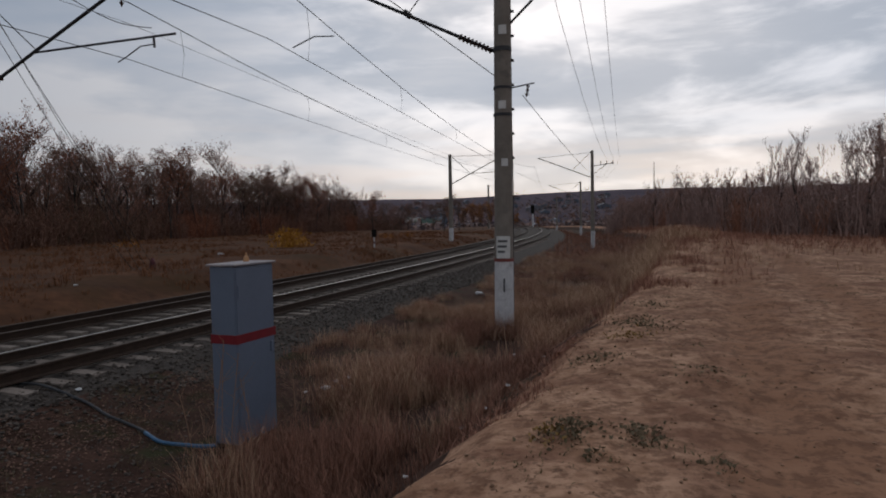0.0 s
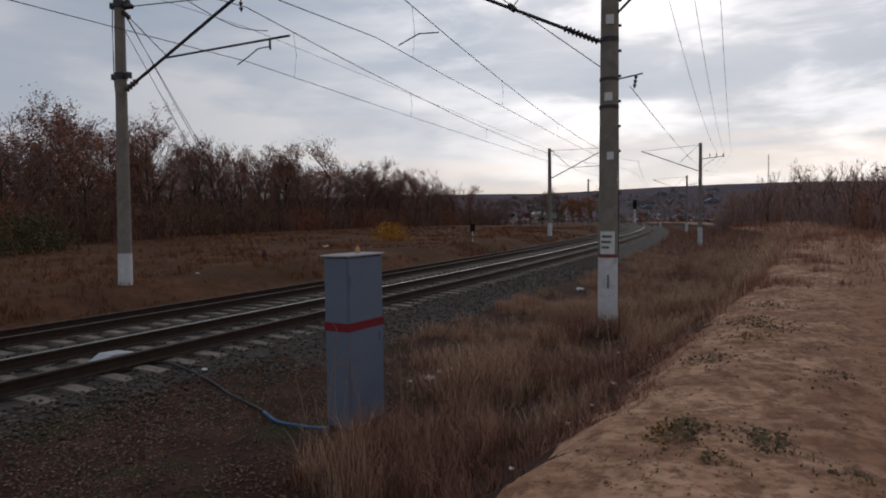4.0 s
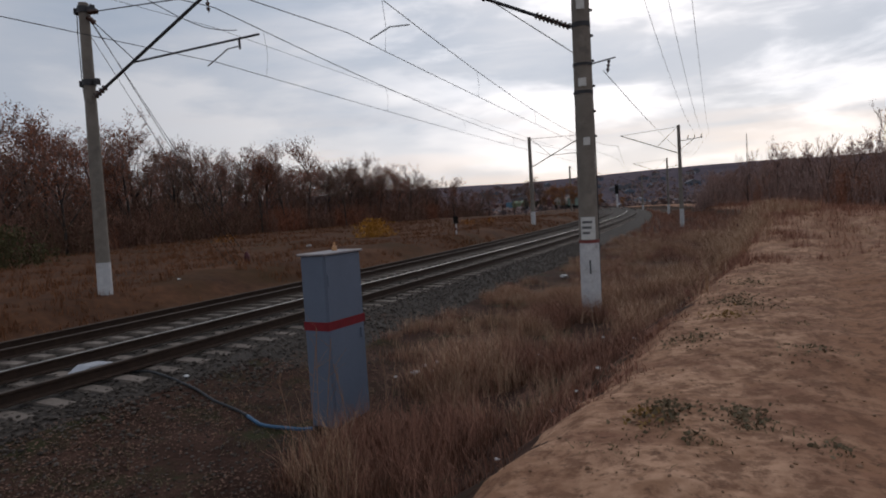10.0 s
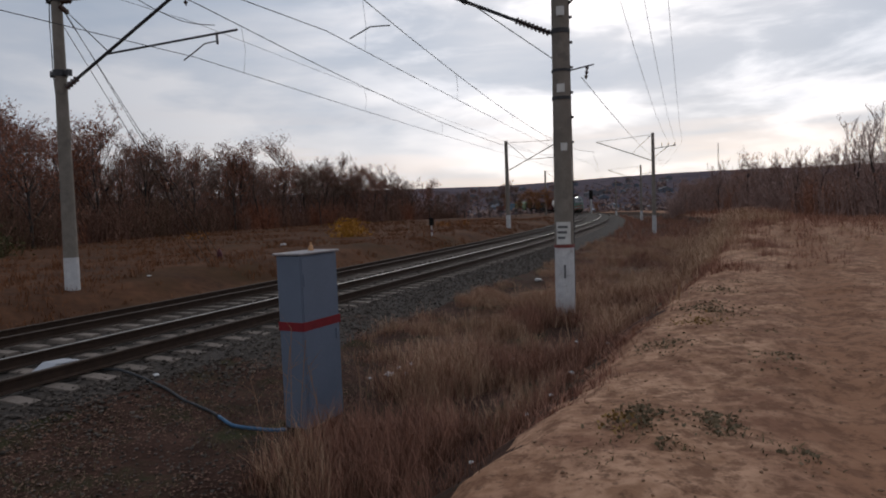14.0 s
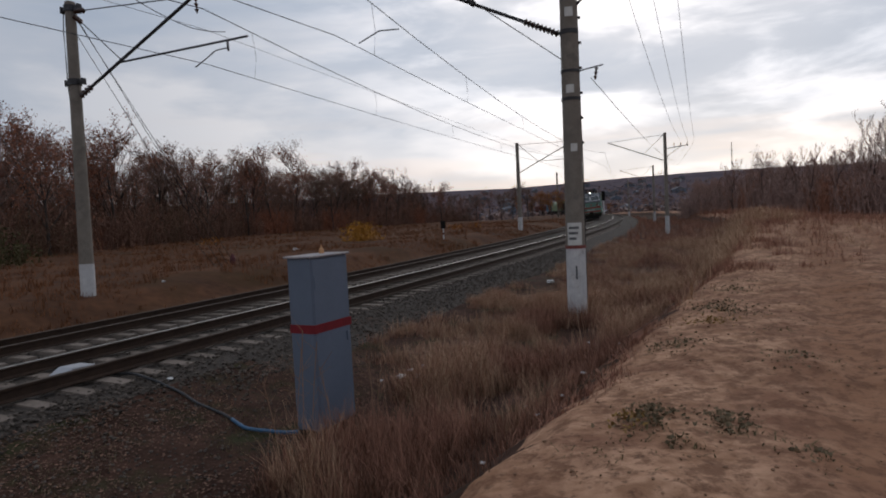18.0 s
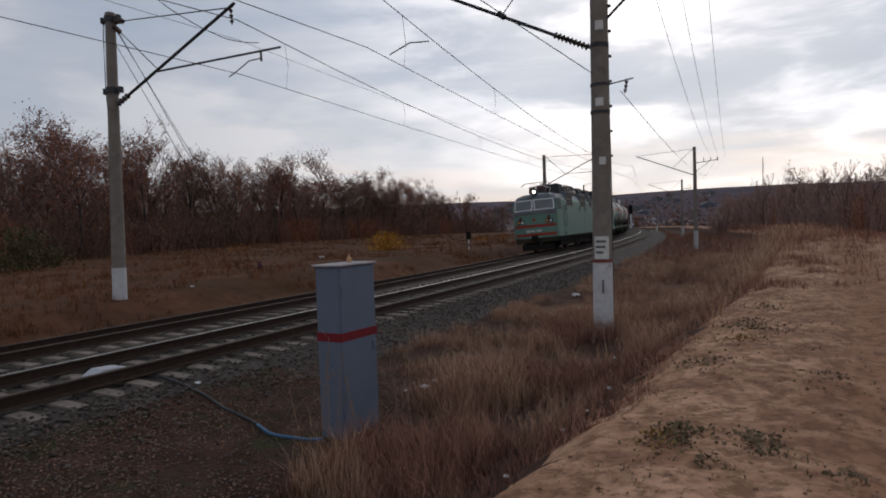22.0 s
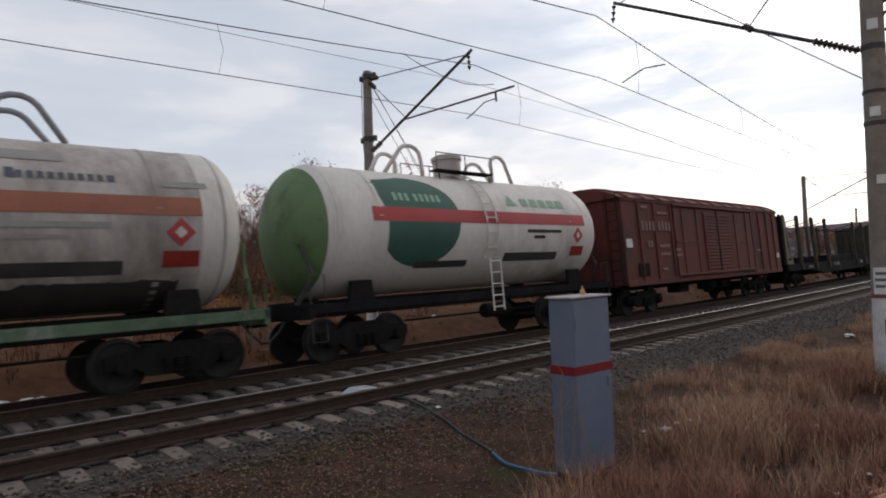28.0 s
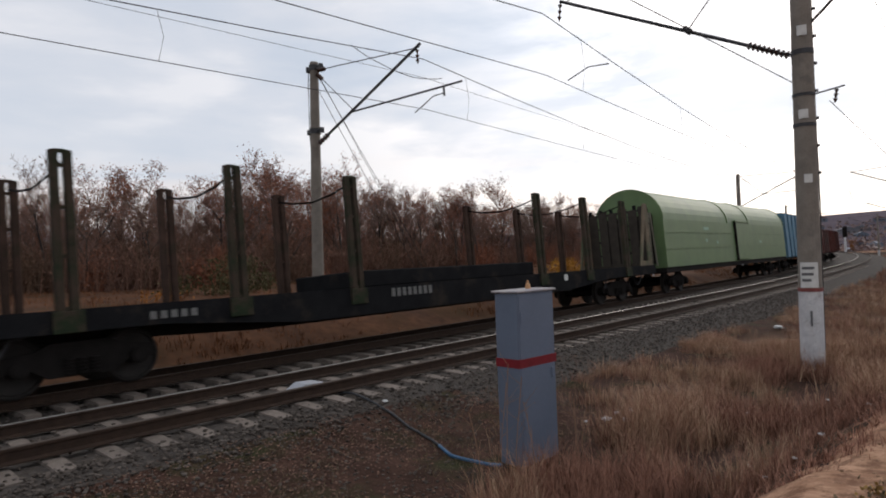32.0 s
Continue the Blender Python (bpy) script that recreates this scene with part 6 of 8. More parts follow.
# -- timber flat wagon
def build_flat(v, L):
    h = L / 2 - 0.5
    for sy in (-1, 1):
        bm = bmesh.new()
        prism(bm, [(-h, 1.0), (-h, 1.36), (h, 1.36), (h, 1.0), (h - 4.2, 0.98), (5.5, 0.72), (-5.5, 0.72), (-h + 4.2, 0.98)], sy * 1.42 - 0.07, sy * 1.42 + 0.07)
        part("side_beam", bm, FLATDARK, v)
    bm = bmesh.new()
    box(bm, -h, h, -1.36, 1.36, 1.24, 1.34, 0.01)
    part("deck", bm, FLATDARK, v)
    bm = bmesh.new()
    prism(bm, [(-h, 0.95), (-h, 1.24), (h, 1.24), (h, 0.95), (6, 0.62), (-6, 0.62)], -0.25, 0.25)
    part("centre_beam", bm, BLACK, v)

    def stake(bm):
        box(bm, -0.17, -0.04, -0.07, 0.07, 1.0, 3.98, 0.012)
        box(bm, 0.04, 0.17, -0.07, 0.07, 1.0, 3.98, 0.012)
        for z in (1.35, 2.2, 3.0, 3.7, 3.94):
            box(bm, -0.09, 0.09, -0.03, 0.03, z, z + 0.06)
        box(bm, -0.24, 0.24, -0.09, 0.02, 0.98, 1.34, 0.01)
    me_stake = bm_mesh(stake, "stake", STAKE)
    me_back = bm_mesh(stake, "stake", RUSTSTAKE)
    bm = bmesh.new()
    box(bm, -3.7, 3.7, -1.30, 1.30, 1.36, 1.76, 0.03)
    part("deck_box", bm, FLATDARK, v, "low dark box along the middle of the deck")
    bm = bmesh.new()
    box(bm, 5.2, 5.42, -1.502, -1.494, 1.06, 1.26)
    part("paper_label", bm, MARKWHITE, v)
    xs = [-10.1, -7.0, -3.95, 3.95, 7.0, 10.1]
    for x in xs:
        for sy in (-1, 1):
            shared("stake", me_stake if sy < 0 else me_back, v, Matrix.Translation((x, sy * 1.46, 0)) @ Matrix.Rotation(0 if sy < 0 else math.pi, 4, "Z"))
        bm = bmesh.new()
        tube(bm, [(x, -1.4, 3.8), (x, -0.8, 3.66), (x, 0, 3.58), (x, 0.8, 3.66), (x, 1.4, 3.8)], 0.024, 5)
        part("tie_chain", bm, BLACK, v)
    for x, k in ((-h + 0.12, -1), (h - 0.12, 1)):
        bm = bmesh.new()
        box(bm, x - 0.04, x + 0.04, -1.42, 1.42, 1.36, 1.5, 0.01)
        wall = part("end_wall", bm, WOODWALL, v)
        for j in range(6):
            bm = bmesh.new()
            box(bm, x - 0.035, x + 0.035, -1.41 + j * 0.472, -1.0 + j * 0.472, 1.5, 3.92 - 0.12 * (j % 2), 0.01)
            part("wall_board", bm, WOODWALL, wall)
        for yy in (-1.3, -0.8, -0.3, 0.3, 0.8, 1.3):
            bm = bmesh.new()
            xa = x + k * 0.04
            box(bm, min(xa, xa + k * 0.12), max(xa, xa + k * 0.12), yy - 0.06, yy + 0.06, 1.36, 4.0, 0.01)
            part("wall_post", bm, FLATDARK, wall)
        for z in (1.9, 2.5, 3.1, 3.7):
            bm = bmesh.new()
            xa = x + k * 0.045
            box(bm, min(xa, xa + k * 0.07), max(xa, xa + k * 0.07), -1.4, 1.4, z, z + 0.09)
            part("wall_rail", bm, FLATDARK, wall)
        for sy in (-1, 1):
            bm = bmesh.new()
            xi = x - k * 0.04
            for out in ([(xi, 1.36), (xi - k * 0.30, 1.36), (xi - k * 0.34, 3.98), (xi, 3.98)],
                        [(xi - k * 0.30, 1.36), (xi - k * 1.12, 1.36), (xi - k * 1.05, 1.56), (xi - k * 0.30, 1.56)],
                        [(xi - k * 0.86, 1.56), (xi - k * 1.05, 1.56), (xi - k * 0.34, 3.98), (xi - k * 0.31, 3.3)]):
                prism(bm, out, sy * 1.40 - 0.03, sy * 1.40 + 0.03)
            bmesh.ops.recalc_face_normals(bm, faces=bm.faces)
            part("wall_gusset", bm, OLIVE, wall)
        coupler(v, x + k * 0.12, k)
    bars(v, -2.9, 1.08, 8, 0.12, 0.2, 0.07, -1.50, GREYMARK, "number_bar")
    bars(v, -8.8, 1.08, 5, 0.12, 0.14, 0.07, -1.50, GREYMARK, "marking_bar")
    for x in (-h + 2.9, h - 2.9):
        bogie(v, x)
        bm = bmesh.new()
        tube(bm, [(x - 1.25, -1.2, 0.62), (x - 1.05, -1.2, 0.95), (x - 0.7, -1.2, 1.02), (x + 0.7, -1.2, 1.02)], 0.03)
        part("brake_pipe", bm, STEEL, v)


for i in range(2):
    v = vehicle("flat_wagon", 26.8 if i == 0 else 27.0, "empty dark timber flat wagon with green stakes and end walls", "flat wagon")
    build_flat(v, 26.4)


# -- hooded wagon, and the two wagons behind it
def build_hood(v, L):
    h = L / 2 - 0.6
    n = 16
    out = [(-1.6, 1.2), (-1.6, 3.35)] + [(-1.6 * math.cos(math.pi * k / n), 3.35 + 1.5 * math.sin(math.pi * k / n)) for k in range(1, n)] + [(1.6, 3.35), (1.6, 1.2)]
    bm = bmesh.new()
    rings = [[bm.verts.new((x, y, z)) for y, z in out] for x in (-h, h)]
    m = len(out)
    for k in range(m):
        bm.faces.new((rings[0][k], rings[0][(k + 1) % m], rings[1][(k + 1) % m], rings[1][k]))
    bm.faces.new(rings[0][::-1])
    bm.faces.new(rings[1])
    bmesh.ops.recalc_face_normals(bm, faces=bm.faces)
    part("hood", bm, HOODGREEN, v)
    for x in (-h + 0.02, -2.2, 2.2, h - 0.02):
        bm = bmesh.new()
        tube(bm, [(x, y * 1.006, z + 0.005) for y, z in out[1:-1]], 0.04, 6)
        part("hood_rib", bm, HOODGREEN, v)
    bm = bmesh.new()
    box(bm, -0.9, 1.6, -1.68, -1.58, 1.25, 3.4, 0.02)
    door = part("side_door", bm, HOODGREEN, v)
    bm = bmesh.new()
    box(bm, -0.95, -0.82, -1.72, -1.6, 1.25, 3.5, 0.01)
    part("door_edge", bm, BLACK, door)
    bm = bmesh.new()
    box(bm, -1.0, 1.9, -1.74, -1.6, 3.4, 3.5, 0.01)
    part("door_rail", bm, HOODGREEN, door)
    for z in (2.0, 2.75):
        bm = bmesh.new()
        box(bm, -h, h, -1.63, -1.59, z, z + 0.05)
        part("side_rib", bm, HOODGREEN, v)
    for x, z, w in ((-6.5, 2.9, 0.9), (-6.3, 2.3, 0.3), (-4.5, 2.2, 0.3), (4.5, 2.2, 0.5)):
        bars(v, x, z, 1, w, 0.16, 0, -1.625, MARKGREEN)
    for y, wd in ((-0.75, 0.8), (0.75, 0.8)):
        bm = bmesh.new()
        box(bm, -h - 0.03, -h, y - wd / 2, y + wd / 2, 1.4, 3.6, 0.01)
        part("end_panel", bm, BLACK, v)
    bm = bmesh.new()
    for y in (-1.2, -1.0):
        rod(bm, (-h - 0.12, y, 1.3), (-h - 0.08, y + (0.12 if y < -1.1 else 0), 3.7), 0.035, 6)
    part("end_ladder", bm, CREAM, v)
    bm = bmesh.new()
    box(bm, -h, h, -1.55, 1.55, 0.95, 1.2, 0.02)
    part("floor_frame", bm, BLACK, v)
    coupler(v, -h, -1)
    coupler(v, h, 1)
    for x in (-h + 2.6, h - 2.6):
        bogie(v, x)


v = vehicle("hooded_wagon", 24.6, "long green hooded wagon with a side door", "hooded wagon")
build_hood(v, 25.0)


def build_gondola(v, L, material, top):
    h = L / 2 - 0.5
    for sy in (-1, 1):
        bm = bmesh.new()
        box(bm, -h, h, sy * 1.55 - 0.05, sy * 1.55 + 0.05, 1.1, top, 0.01)
        part("side_wall", bm, material, v)
        for i in range(9):
            x = -h + 0.1 + i * (2 * h - 0.2) / 8
            bm = bmesh.new()
            box(bm, x - 0.07, x + 0.07, sy * 1.64 - 0.05, sy * 1.64 + 0.05, 1.1, top - 0.05, 0.01)
            part("wall_post", bm, material, v)
    for x in (-h, h):
        bm = bmesh.new()
        box(bm, x - 0.05, x + 0.05, -1.5, 1.5, 1.1, top, 0.01)
        part("end_wall", bm, material, v)
    bm = bmesh.new()
    box(bm, -h, h, -1.5, 1.5, 1.0, 1.15, 0.01)
    part("floor", bm, BLACK, v)
    coupler(v, -h, -1)
    coupler(v, h, 1)
    for x in (-h + 2.0, h - 2.0):
        bogie(v, x)


v = vehicle("goods_wagon", 13.9, "faded blue high-sided goods wagon", "goods wagon")
build_gondola(v, 13.9, BLUEWAGON, 4.4)
for i in range(2):
    v = vehicle("gondola_wagon", 13.9, "rusty brown open gondola wagon", "gondola wagon")
    build_gondola(v, 13.9, BROWN, 3.5)


def motions():
    for v, start, length in CONSIST:
        rows = []
        for i in range(65):
            t = i / 2
            s = station(start + length / 2, t)
            p = at(s, FAR_C)
            rows.append((t, pose(p.x, p.y, FAR_Z, 0, 0, heading(s)) @ pose(0, 0, 0, -math.degrees(math.atan(FAR_CANT / 1.52)), 0, 0)))
        walk(v, rows)


# ---- woods ----
def leaf_mat(name, a, b, rough=0.85):
    """Each blade, twig or leaf takes its own tone."""
    m = bpy.data.materials.new(name)
    m.use_nodes = True
    nt = m.node_tree
    N, L = nt.nodes.new, nt.links.new
    p = nt.nodes["Principled BSDF"]
    geo, cr = N("ShaderNodeNewGeometry"), N("ShaderNodeValToRGB")
    e = cr.color_ramp.elements
    e[0].color, e[1].color = (*a, 1), (*b, 1)
    L(geo.outputs["Random Per Island"], cr.inputs["Fac"])
    L(cr.outputs["Color"], p.inputs["Base Color"])
    p.inputs["Roughness"].default_value = rough
    p.inputs["Specular IOR Level"].default_value = 0.1
    return m


BARK = mat("grey_brown_bark", (0.062, 0.050, 0.044), (0.036, 0.029, 0.026), 0.9, scale=4, fine=30, bump=0.3, spread=0.25)
TWIG = leaf_mat("bare_twigs", (0.115, 0.074, 0.060), (0.27, 0.180, 0.148))
OAKLEAF = leaf_mat("withered_oak_leaves", (0.155, 0.062, 0.040), (0.34, 0.135, 0.076))
DARKLEAF = leaf_mat("dark_brown_leaves", (0.085, 0.054, 0.038), (0.165, 0.094, 0.060))
GOLDLEAF = leaf_mat("orange_autumn_leaves", (0.20, 0.075, 0.018), (0.36, 0.145, 0.032))
YELLOWLEAF = leaf_mat("yellow_shrub_leaves", (0.30, 0.135, 0.020), (0.48, 0.24, 0.045))
OLIVELEAF = leaf_mat("dark_olive_leaves", (0.045, 0.040, 0.020), (0.095, 0.080, 0.036))
THICKET = leaf_mat("thicket_stems", (0.11, 0.062, 0.048), (0.25, 0.135, 0.094))
# right-hand thicket: paler stems and leaves, with distance haze put into the colours
HAZYTHICKET = leaf_mat("grey_brown_thicket_stems", (0.19, 0.128, 0.110), (0.40, 0.275, 0.235))
HAZYRUST = leaf_mat("rusty_thicket_leaves", (0.20, 0.095, 0.062), (0.38, 0.19, 0.125))
DRYGRASS = leaf_mat("dry_red_brown_grass", (0.14, 0.064, 0.044), (0.40, 0.205, 0.140))
PALEGRASS = leaf_mat("pale_tan_grass", (0.26, 0.150, 0.092), (0.58, 0.390, 0.255))
# low grass; shade in the gaps under the stalks is put into its colour
SHADEGRASS = leaf_mat("dark_matted_grass", (0.060, 0.030, 0.021), (0.17, 0.088, 0.058))
FIELDGRASS = leaf_mat("dry_field_grass", (0.100, 0.042, 0.021), (0.225, 0.098, 0.046))
TUFTGREEN = leaf_mat("dark_weed_leaves", (0.068, 0.058, 0.030), (0.155, 0.122, 0.062))
GREENTUFT = leaf_mat("grey_green_weeds", (0.075, 0.062, 0.036), (0.175, 0.135, 0.080))
LITTER = leaf_mat("fallen_leaves", (0.045, 0.024, 0.018), (0.23, 0.135, 0.095))


class Soup:
    """Loose triangles and quads gathered into one mesh."""

    def __init__(self):
        self.v, self.f = [], []

    def add(self, vs, fs):
        n = len(self.v)
        self.v += vs
        self.f += [tuple(i + n for i in f) for f in fs]

    def limb(self, a, b, ra, rb, sides=3):
        d = b - a
        q = d.to_track_quat("Z", "Y").to_matrix()
        ring = [Vector((math.cos(2 * math.pi * k / sides), math.sin(2 * math.pi * k / sides), 0)) for k in range(sides)]
        vs = [tuple(a + q @ (c * ra)) for c in ring] + [tuple(b + q @ (c * rb)) for c in ring]
        self.add(vs, [(k, (k + 1) % sides, sides + (k + 1) % sides, sides + k) for k in range(sides)])

    def ribbon(self, a, b, r, rnd):
        """A hair-thin twig."""
        d = (b - a).cross(Vector((rnd.uniform(-1, 1), rnd.uniform(-1, 1), rnd.uniform(-1, 1)))).normalized() * r
        self.add([tuple(a - d), tuple(a + d), tuple(b)], [(0, 1, 2)])

    def leaf(self, c, s, rnd):
        a = Vector((rnd.uniform(-1, 1), rnd.uniform(-1, 1), rnd.uniform(-1, 1))).normalized() * s
        b = a.cross(Vector((rnd.uniform(-1, 1), rnd.uniform(-1, 1), rnd.uniform(-1, 1)))).normalized() * s * 0.7
        self.add([tuple(c - a), tuple(c - b), tuple(c + a), tuple(c + b)], [(0, 1, 2, 3)])

    def mesh(self, name, material):
        me_ = bpy.data.meshes.new(name)
        me_.from_pydata(self.v, [], self.f)
        me_.materials.append(material)
        return me_


def make_tree(seed, h, spread, leaves, leaf_material, lean=0.0, slim=False, twig=None):
    """Meshes of a trunk with limbs and of a twig-and-leaf crown."""
    rnd = random.Random(seed)
    wood, crown, foliage = Soup(), Soup(), Soup()
    tips = []

    def grow(p, d, length, r, level):
        n = 3 if level == 0 else 2
        for i in range(n):
            d2 = (d + Vector((rnd.uniform(-1, 1), rnd.uniform(-1, 1), rnd.uniform(-0.2, 0.6))) * (0.10 if level == 0 else 0.22)).normalized()
            q = p + d2 * length / n
            r2 = r * (0.80 if level == 0 else 0.72)
            if level < 3:
                (wood if level < 2 else crown).limb(p, q, max(r, 0.016), max(r2, 0.012), 6 if level == 0 else (4 if level == 1 else 3))
            else:
                crown.ribbon(p, p + (q - p) * 1.65, 0.0135, rnd)
            if level < 4:
                kids = (2, 4, 4)[i] if level == 0 else (rnd.choice((2, 3)) if level < 3 else 3)
                for _ in range(kids):
                    az = rnd.uniform(0, 2 * math.pi)
                    side = Vector((math.cos(az), math.sin(az), 0)) * spread
                    up = rnd.uniform(0.35, 1.1) if not slim else rnd.uniform(0.6, 1.3)
                    grow(q, (side + d2 * 0.5 + Vector((0, 0, up))).normalized(), length * rnd.uniform(0.44, 0.66) * (0.85 if level else 0.8), r2 * 0.55, level + 1)
            else:
                tips.append(q)
            p, d, r = q, d2, r2
        tips.append(p)

    grow(Vector((0, 0, -0.2)), Vector((lean, 0, 1)).normalized(), h * 0.62, h * 0.0135, 0)
    top = max(t.z for t in tips)
    k = h / top
    for s in (wood, crown):
        s.v = [(x * k, y * k, z * k) for x, y, z in s.v]
    if leaves:
        for i in range(leaves):
            c = rnd.choice(tips) * k
            foliage.leaf(c + Vector((rnd.gauss(0, 0.25), rnd.gauss(0, 0.25), rnd.gauss(0, 0.22))), rnd.uniform(0.045, 0.095), rnd)
    out = [("trunk", wood.mesh("trunk", BARK)), ("crown", crown.mesh("crown", twig or TWIG))]
    if leaves:
        out.append(("leaves", foliage.mesh("leaves", leaf_material)))
    return out


def tree_template(name, parts, label):
    t = thing(name, Matrix(), label, "tree", "trees of the wood")
    for n, me_ in parts:
        shared(n, me_, t)
    return t


def far_z(x, y):
    """Height of the distant sheet."""
    d = math.hypot(x, y)
    a = math.atan2(x, y)
    ahead = smooth(-0.2, 0.35, math.cos(a))
    z = -1.8 - 5.5 * smooth(150, 420, d) * ahead
    ridge = ridge_at(a, x, y)
    return z + smooth(430, 1350, d) * ridge * (0.25 + 0.75 * ahead)


def ground_z(x, y):
    s, pe = plan_of(x, y)
    if math.hypot(x, y) > 170:
        return max(height(s, pe), far_z(x, y)) if math.hypot(x, y) < 600 else far_z(x, y)
    return height(s, pe)


def polar(bearing, d):
    """A place d metres from the camera, bearing in degrees to the left of straight ahead at the start."""
    a = radians(bearing)
    return -d * math.sin(a), d * math.cos(a)


def plant_woods():
    rnd = random.Random(11)
    bare = [tree_template("tree", make_tree(20 + i, 10.0, 0.8, 1000 if i % 2 else 420, OAKLEAF if i % 2 else DARKLEAF), "bare grey-brown tree at the edge of the wood") for i in range(5)]
    oaks = [tree_template("tree", make_tree(40 + i, 9.8, 0.95, 1900, OAKLEAF), "tree with withered red-brown leaves in the wood") for i in range(3)]
    dense = [tree_template("tree", make_tree(60 + i, 9.0, 0.9, 1700, DARKLEAF), "dense dark brown tree in the wood") for i in range(2)]
    slim = [tree_template("tree", make_tree(70 + i, 10.5, 0.62, 160, OAKLEAF, slim=True, twig=HAZYTHICKET), "tall bare slim tree beside the dirt track") for i in range(3)]
    pale = [tree_template("tree", make_tree(90 + i, 10.0, 0.8, 500, HAZYRUST, twig=HAZYTHICKET), "bare tree beside the dirt track, twigs lightened for haze") for i in range(3)]
    gold = [tree_template("tree", make_tree(80 + i, 5.2, 0.9, 1500, GOLDLEAF), "orange autumn tree beside the tracks") for i in range(2)]
    edge = ((80, 64), (62, 58), (48, 53), (38, 55), (30, 68), (20, 90), (10, 114), (2.5, 150))
    used = set()

    def put(kinds, x, y, k):
        t = rnd.choice(kinds)
        m = pose(x, y, ground_z(x, y) - 0.05, 0, 0, rnd.uniform(0, 360))
        if t.name not in used:
            used.add(t.name)
            t.matrix_basis = m
            t.scale = (k, k, k)
        else:
            c = copy_thing(t, m)
            c.scale = (k, k, k * rnd.uniform(0.92, 1.08))

    for row in range(6):
        b = 78.0
        while b > 3:
            d = lerp_table(-b, tuple((-bb, dd) for bb, dd in edge)) + row * 4.8 + rnd.uniform(-2.5, 3)
            x, y = polar(b + rnd.uniform(-0.8, 0.8), d)
            if 33 < b < 44 and rnd.random() < 0.62:
                kinds = oaks
            elif 14 < b < 18.5 and row < 2:
                kinds = dense
            elif rnd.random() < 0.22:
                kinds = oaks
            elif rnd.random() < 0.12:
                kinds = dense
            else:
                kinds = bare
            tall = lerp_table(-b, ((-60, 1.0), (-41, 1.08), (-29, 1.22), (-24.5, 1.12), (-17, 1.22), (-12, 1.18), (-7, 0.98), (-3, 0.85)))
            put(kinds, x, y, tall * (rnd.uniform(0.68, 1.04) if kinds is not oaks else rnd.uniform(0.80, 1.05)))
            b -= math.degrees((3.1 if b < 32 else (3.6 if b < 46 else 4.4)) / d) * rnd.uniform(0.75, 1.25)
    # right-hand thicket
    for row in range(6):
        b = -15.5
        while b > -46:
            d = lerp_table(-b, ((15, 112), (20, 86), (26, 66), (34, 56), (46, 46))) + row * 4.5 + rnd.uniform(-1.5, 1.5)
            x, y = polar(b, d)
            tall = b < -25 and rnd.random() < 0.28
            put(slim if tall or rnd.random() < 0.2 else pale, x, y, 0.93 * (lerp_table(-b, ((25, 0.80), (28, 0.92), (33, 1.16), (46, 1.4))) * rnd.uniform(0.75, 1.0) if tall else lerp_table(-b, ((15, 0.55), (18, 0.68), (20.5, 0.80), (26, 0.66), (46, 0.72))) * rnd.uniform(0.82, 1.12)))
            b -= math.degrees(2.0 / d) * rnd.uniform(0.7, 1.3)
    for b, d, k, kinds in ((-3.6, 118, 0.95, gold), (-4.4, 124, 0.95, gold), (-2.9, 130, 1.0, gold), (-0.2, 112, 0.75, dense), (0.8, 118, 0.6, dense), (-1.5, 122, 0.8, dense), (-1.9, 126, 0.9, gold), (1.8, 128, 0.6, bare), (3.0, 130, 0.6, dense), (-0.8, 132, 0.9, gold), (-6.5, 190, 0.9, gold), (-8.5, 230, 0.9, gold), (-11.5, 210, 0.5, bare), (-13, 180, 0.5, bare)):
        x, y = polar(b, d)
        put(kinds, x, y, k)


plant_woods()


def thicket(name, spots, hmin, hmax, material, label, seed, leaves=0):
    rnd = random.Random(seed)
    s = Soup()
    for x, y, k in spots:
        z = ground_z(x, y) - 0.1
        for _ in range(7):
            a = Vector((x + rnd.gauss(0, 0.5), y + rnd.gauss(0, 0.5), z))
            h = rnd.uniform(hmin, hmax) * k
            b = a + Vector((rnd.gauss(0, 0.22) * h, rnd.gauss(0, 0.22) * h, h))
            s.limb(a, b, 0.035, 0.012)
            for _ in range(9):
                p = a.lerp(b, rnd.uniform(0.15, 1.0))
                s.ribbon(p, p + Vector((rnd.gauss(0, 0.42), rnd.gauss(0, 0.42), rnd.uniform(0.2, 1.0))) * k, 0.022, rnd)
        for _ in range(leaves):
            t = rnd.random()
            w = 0.75 * (1 - 0.5 * t) + 0.1
            s.leaf(Vector((x + rnd.gauss(0, w), y + rnd.gauss(0, w), z + t * 0.95 * hmax * k)), rnd.uniform(0.05, 0.115), rnd)
    ob = new(name, s.mesh(name, material))
    return tagged(ob, label, "undergrowth", kind="stuff")


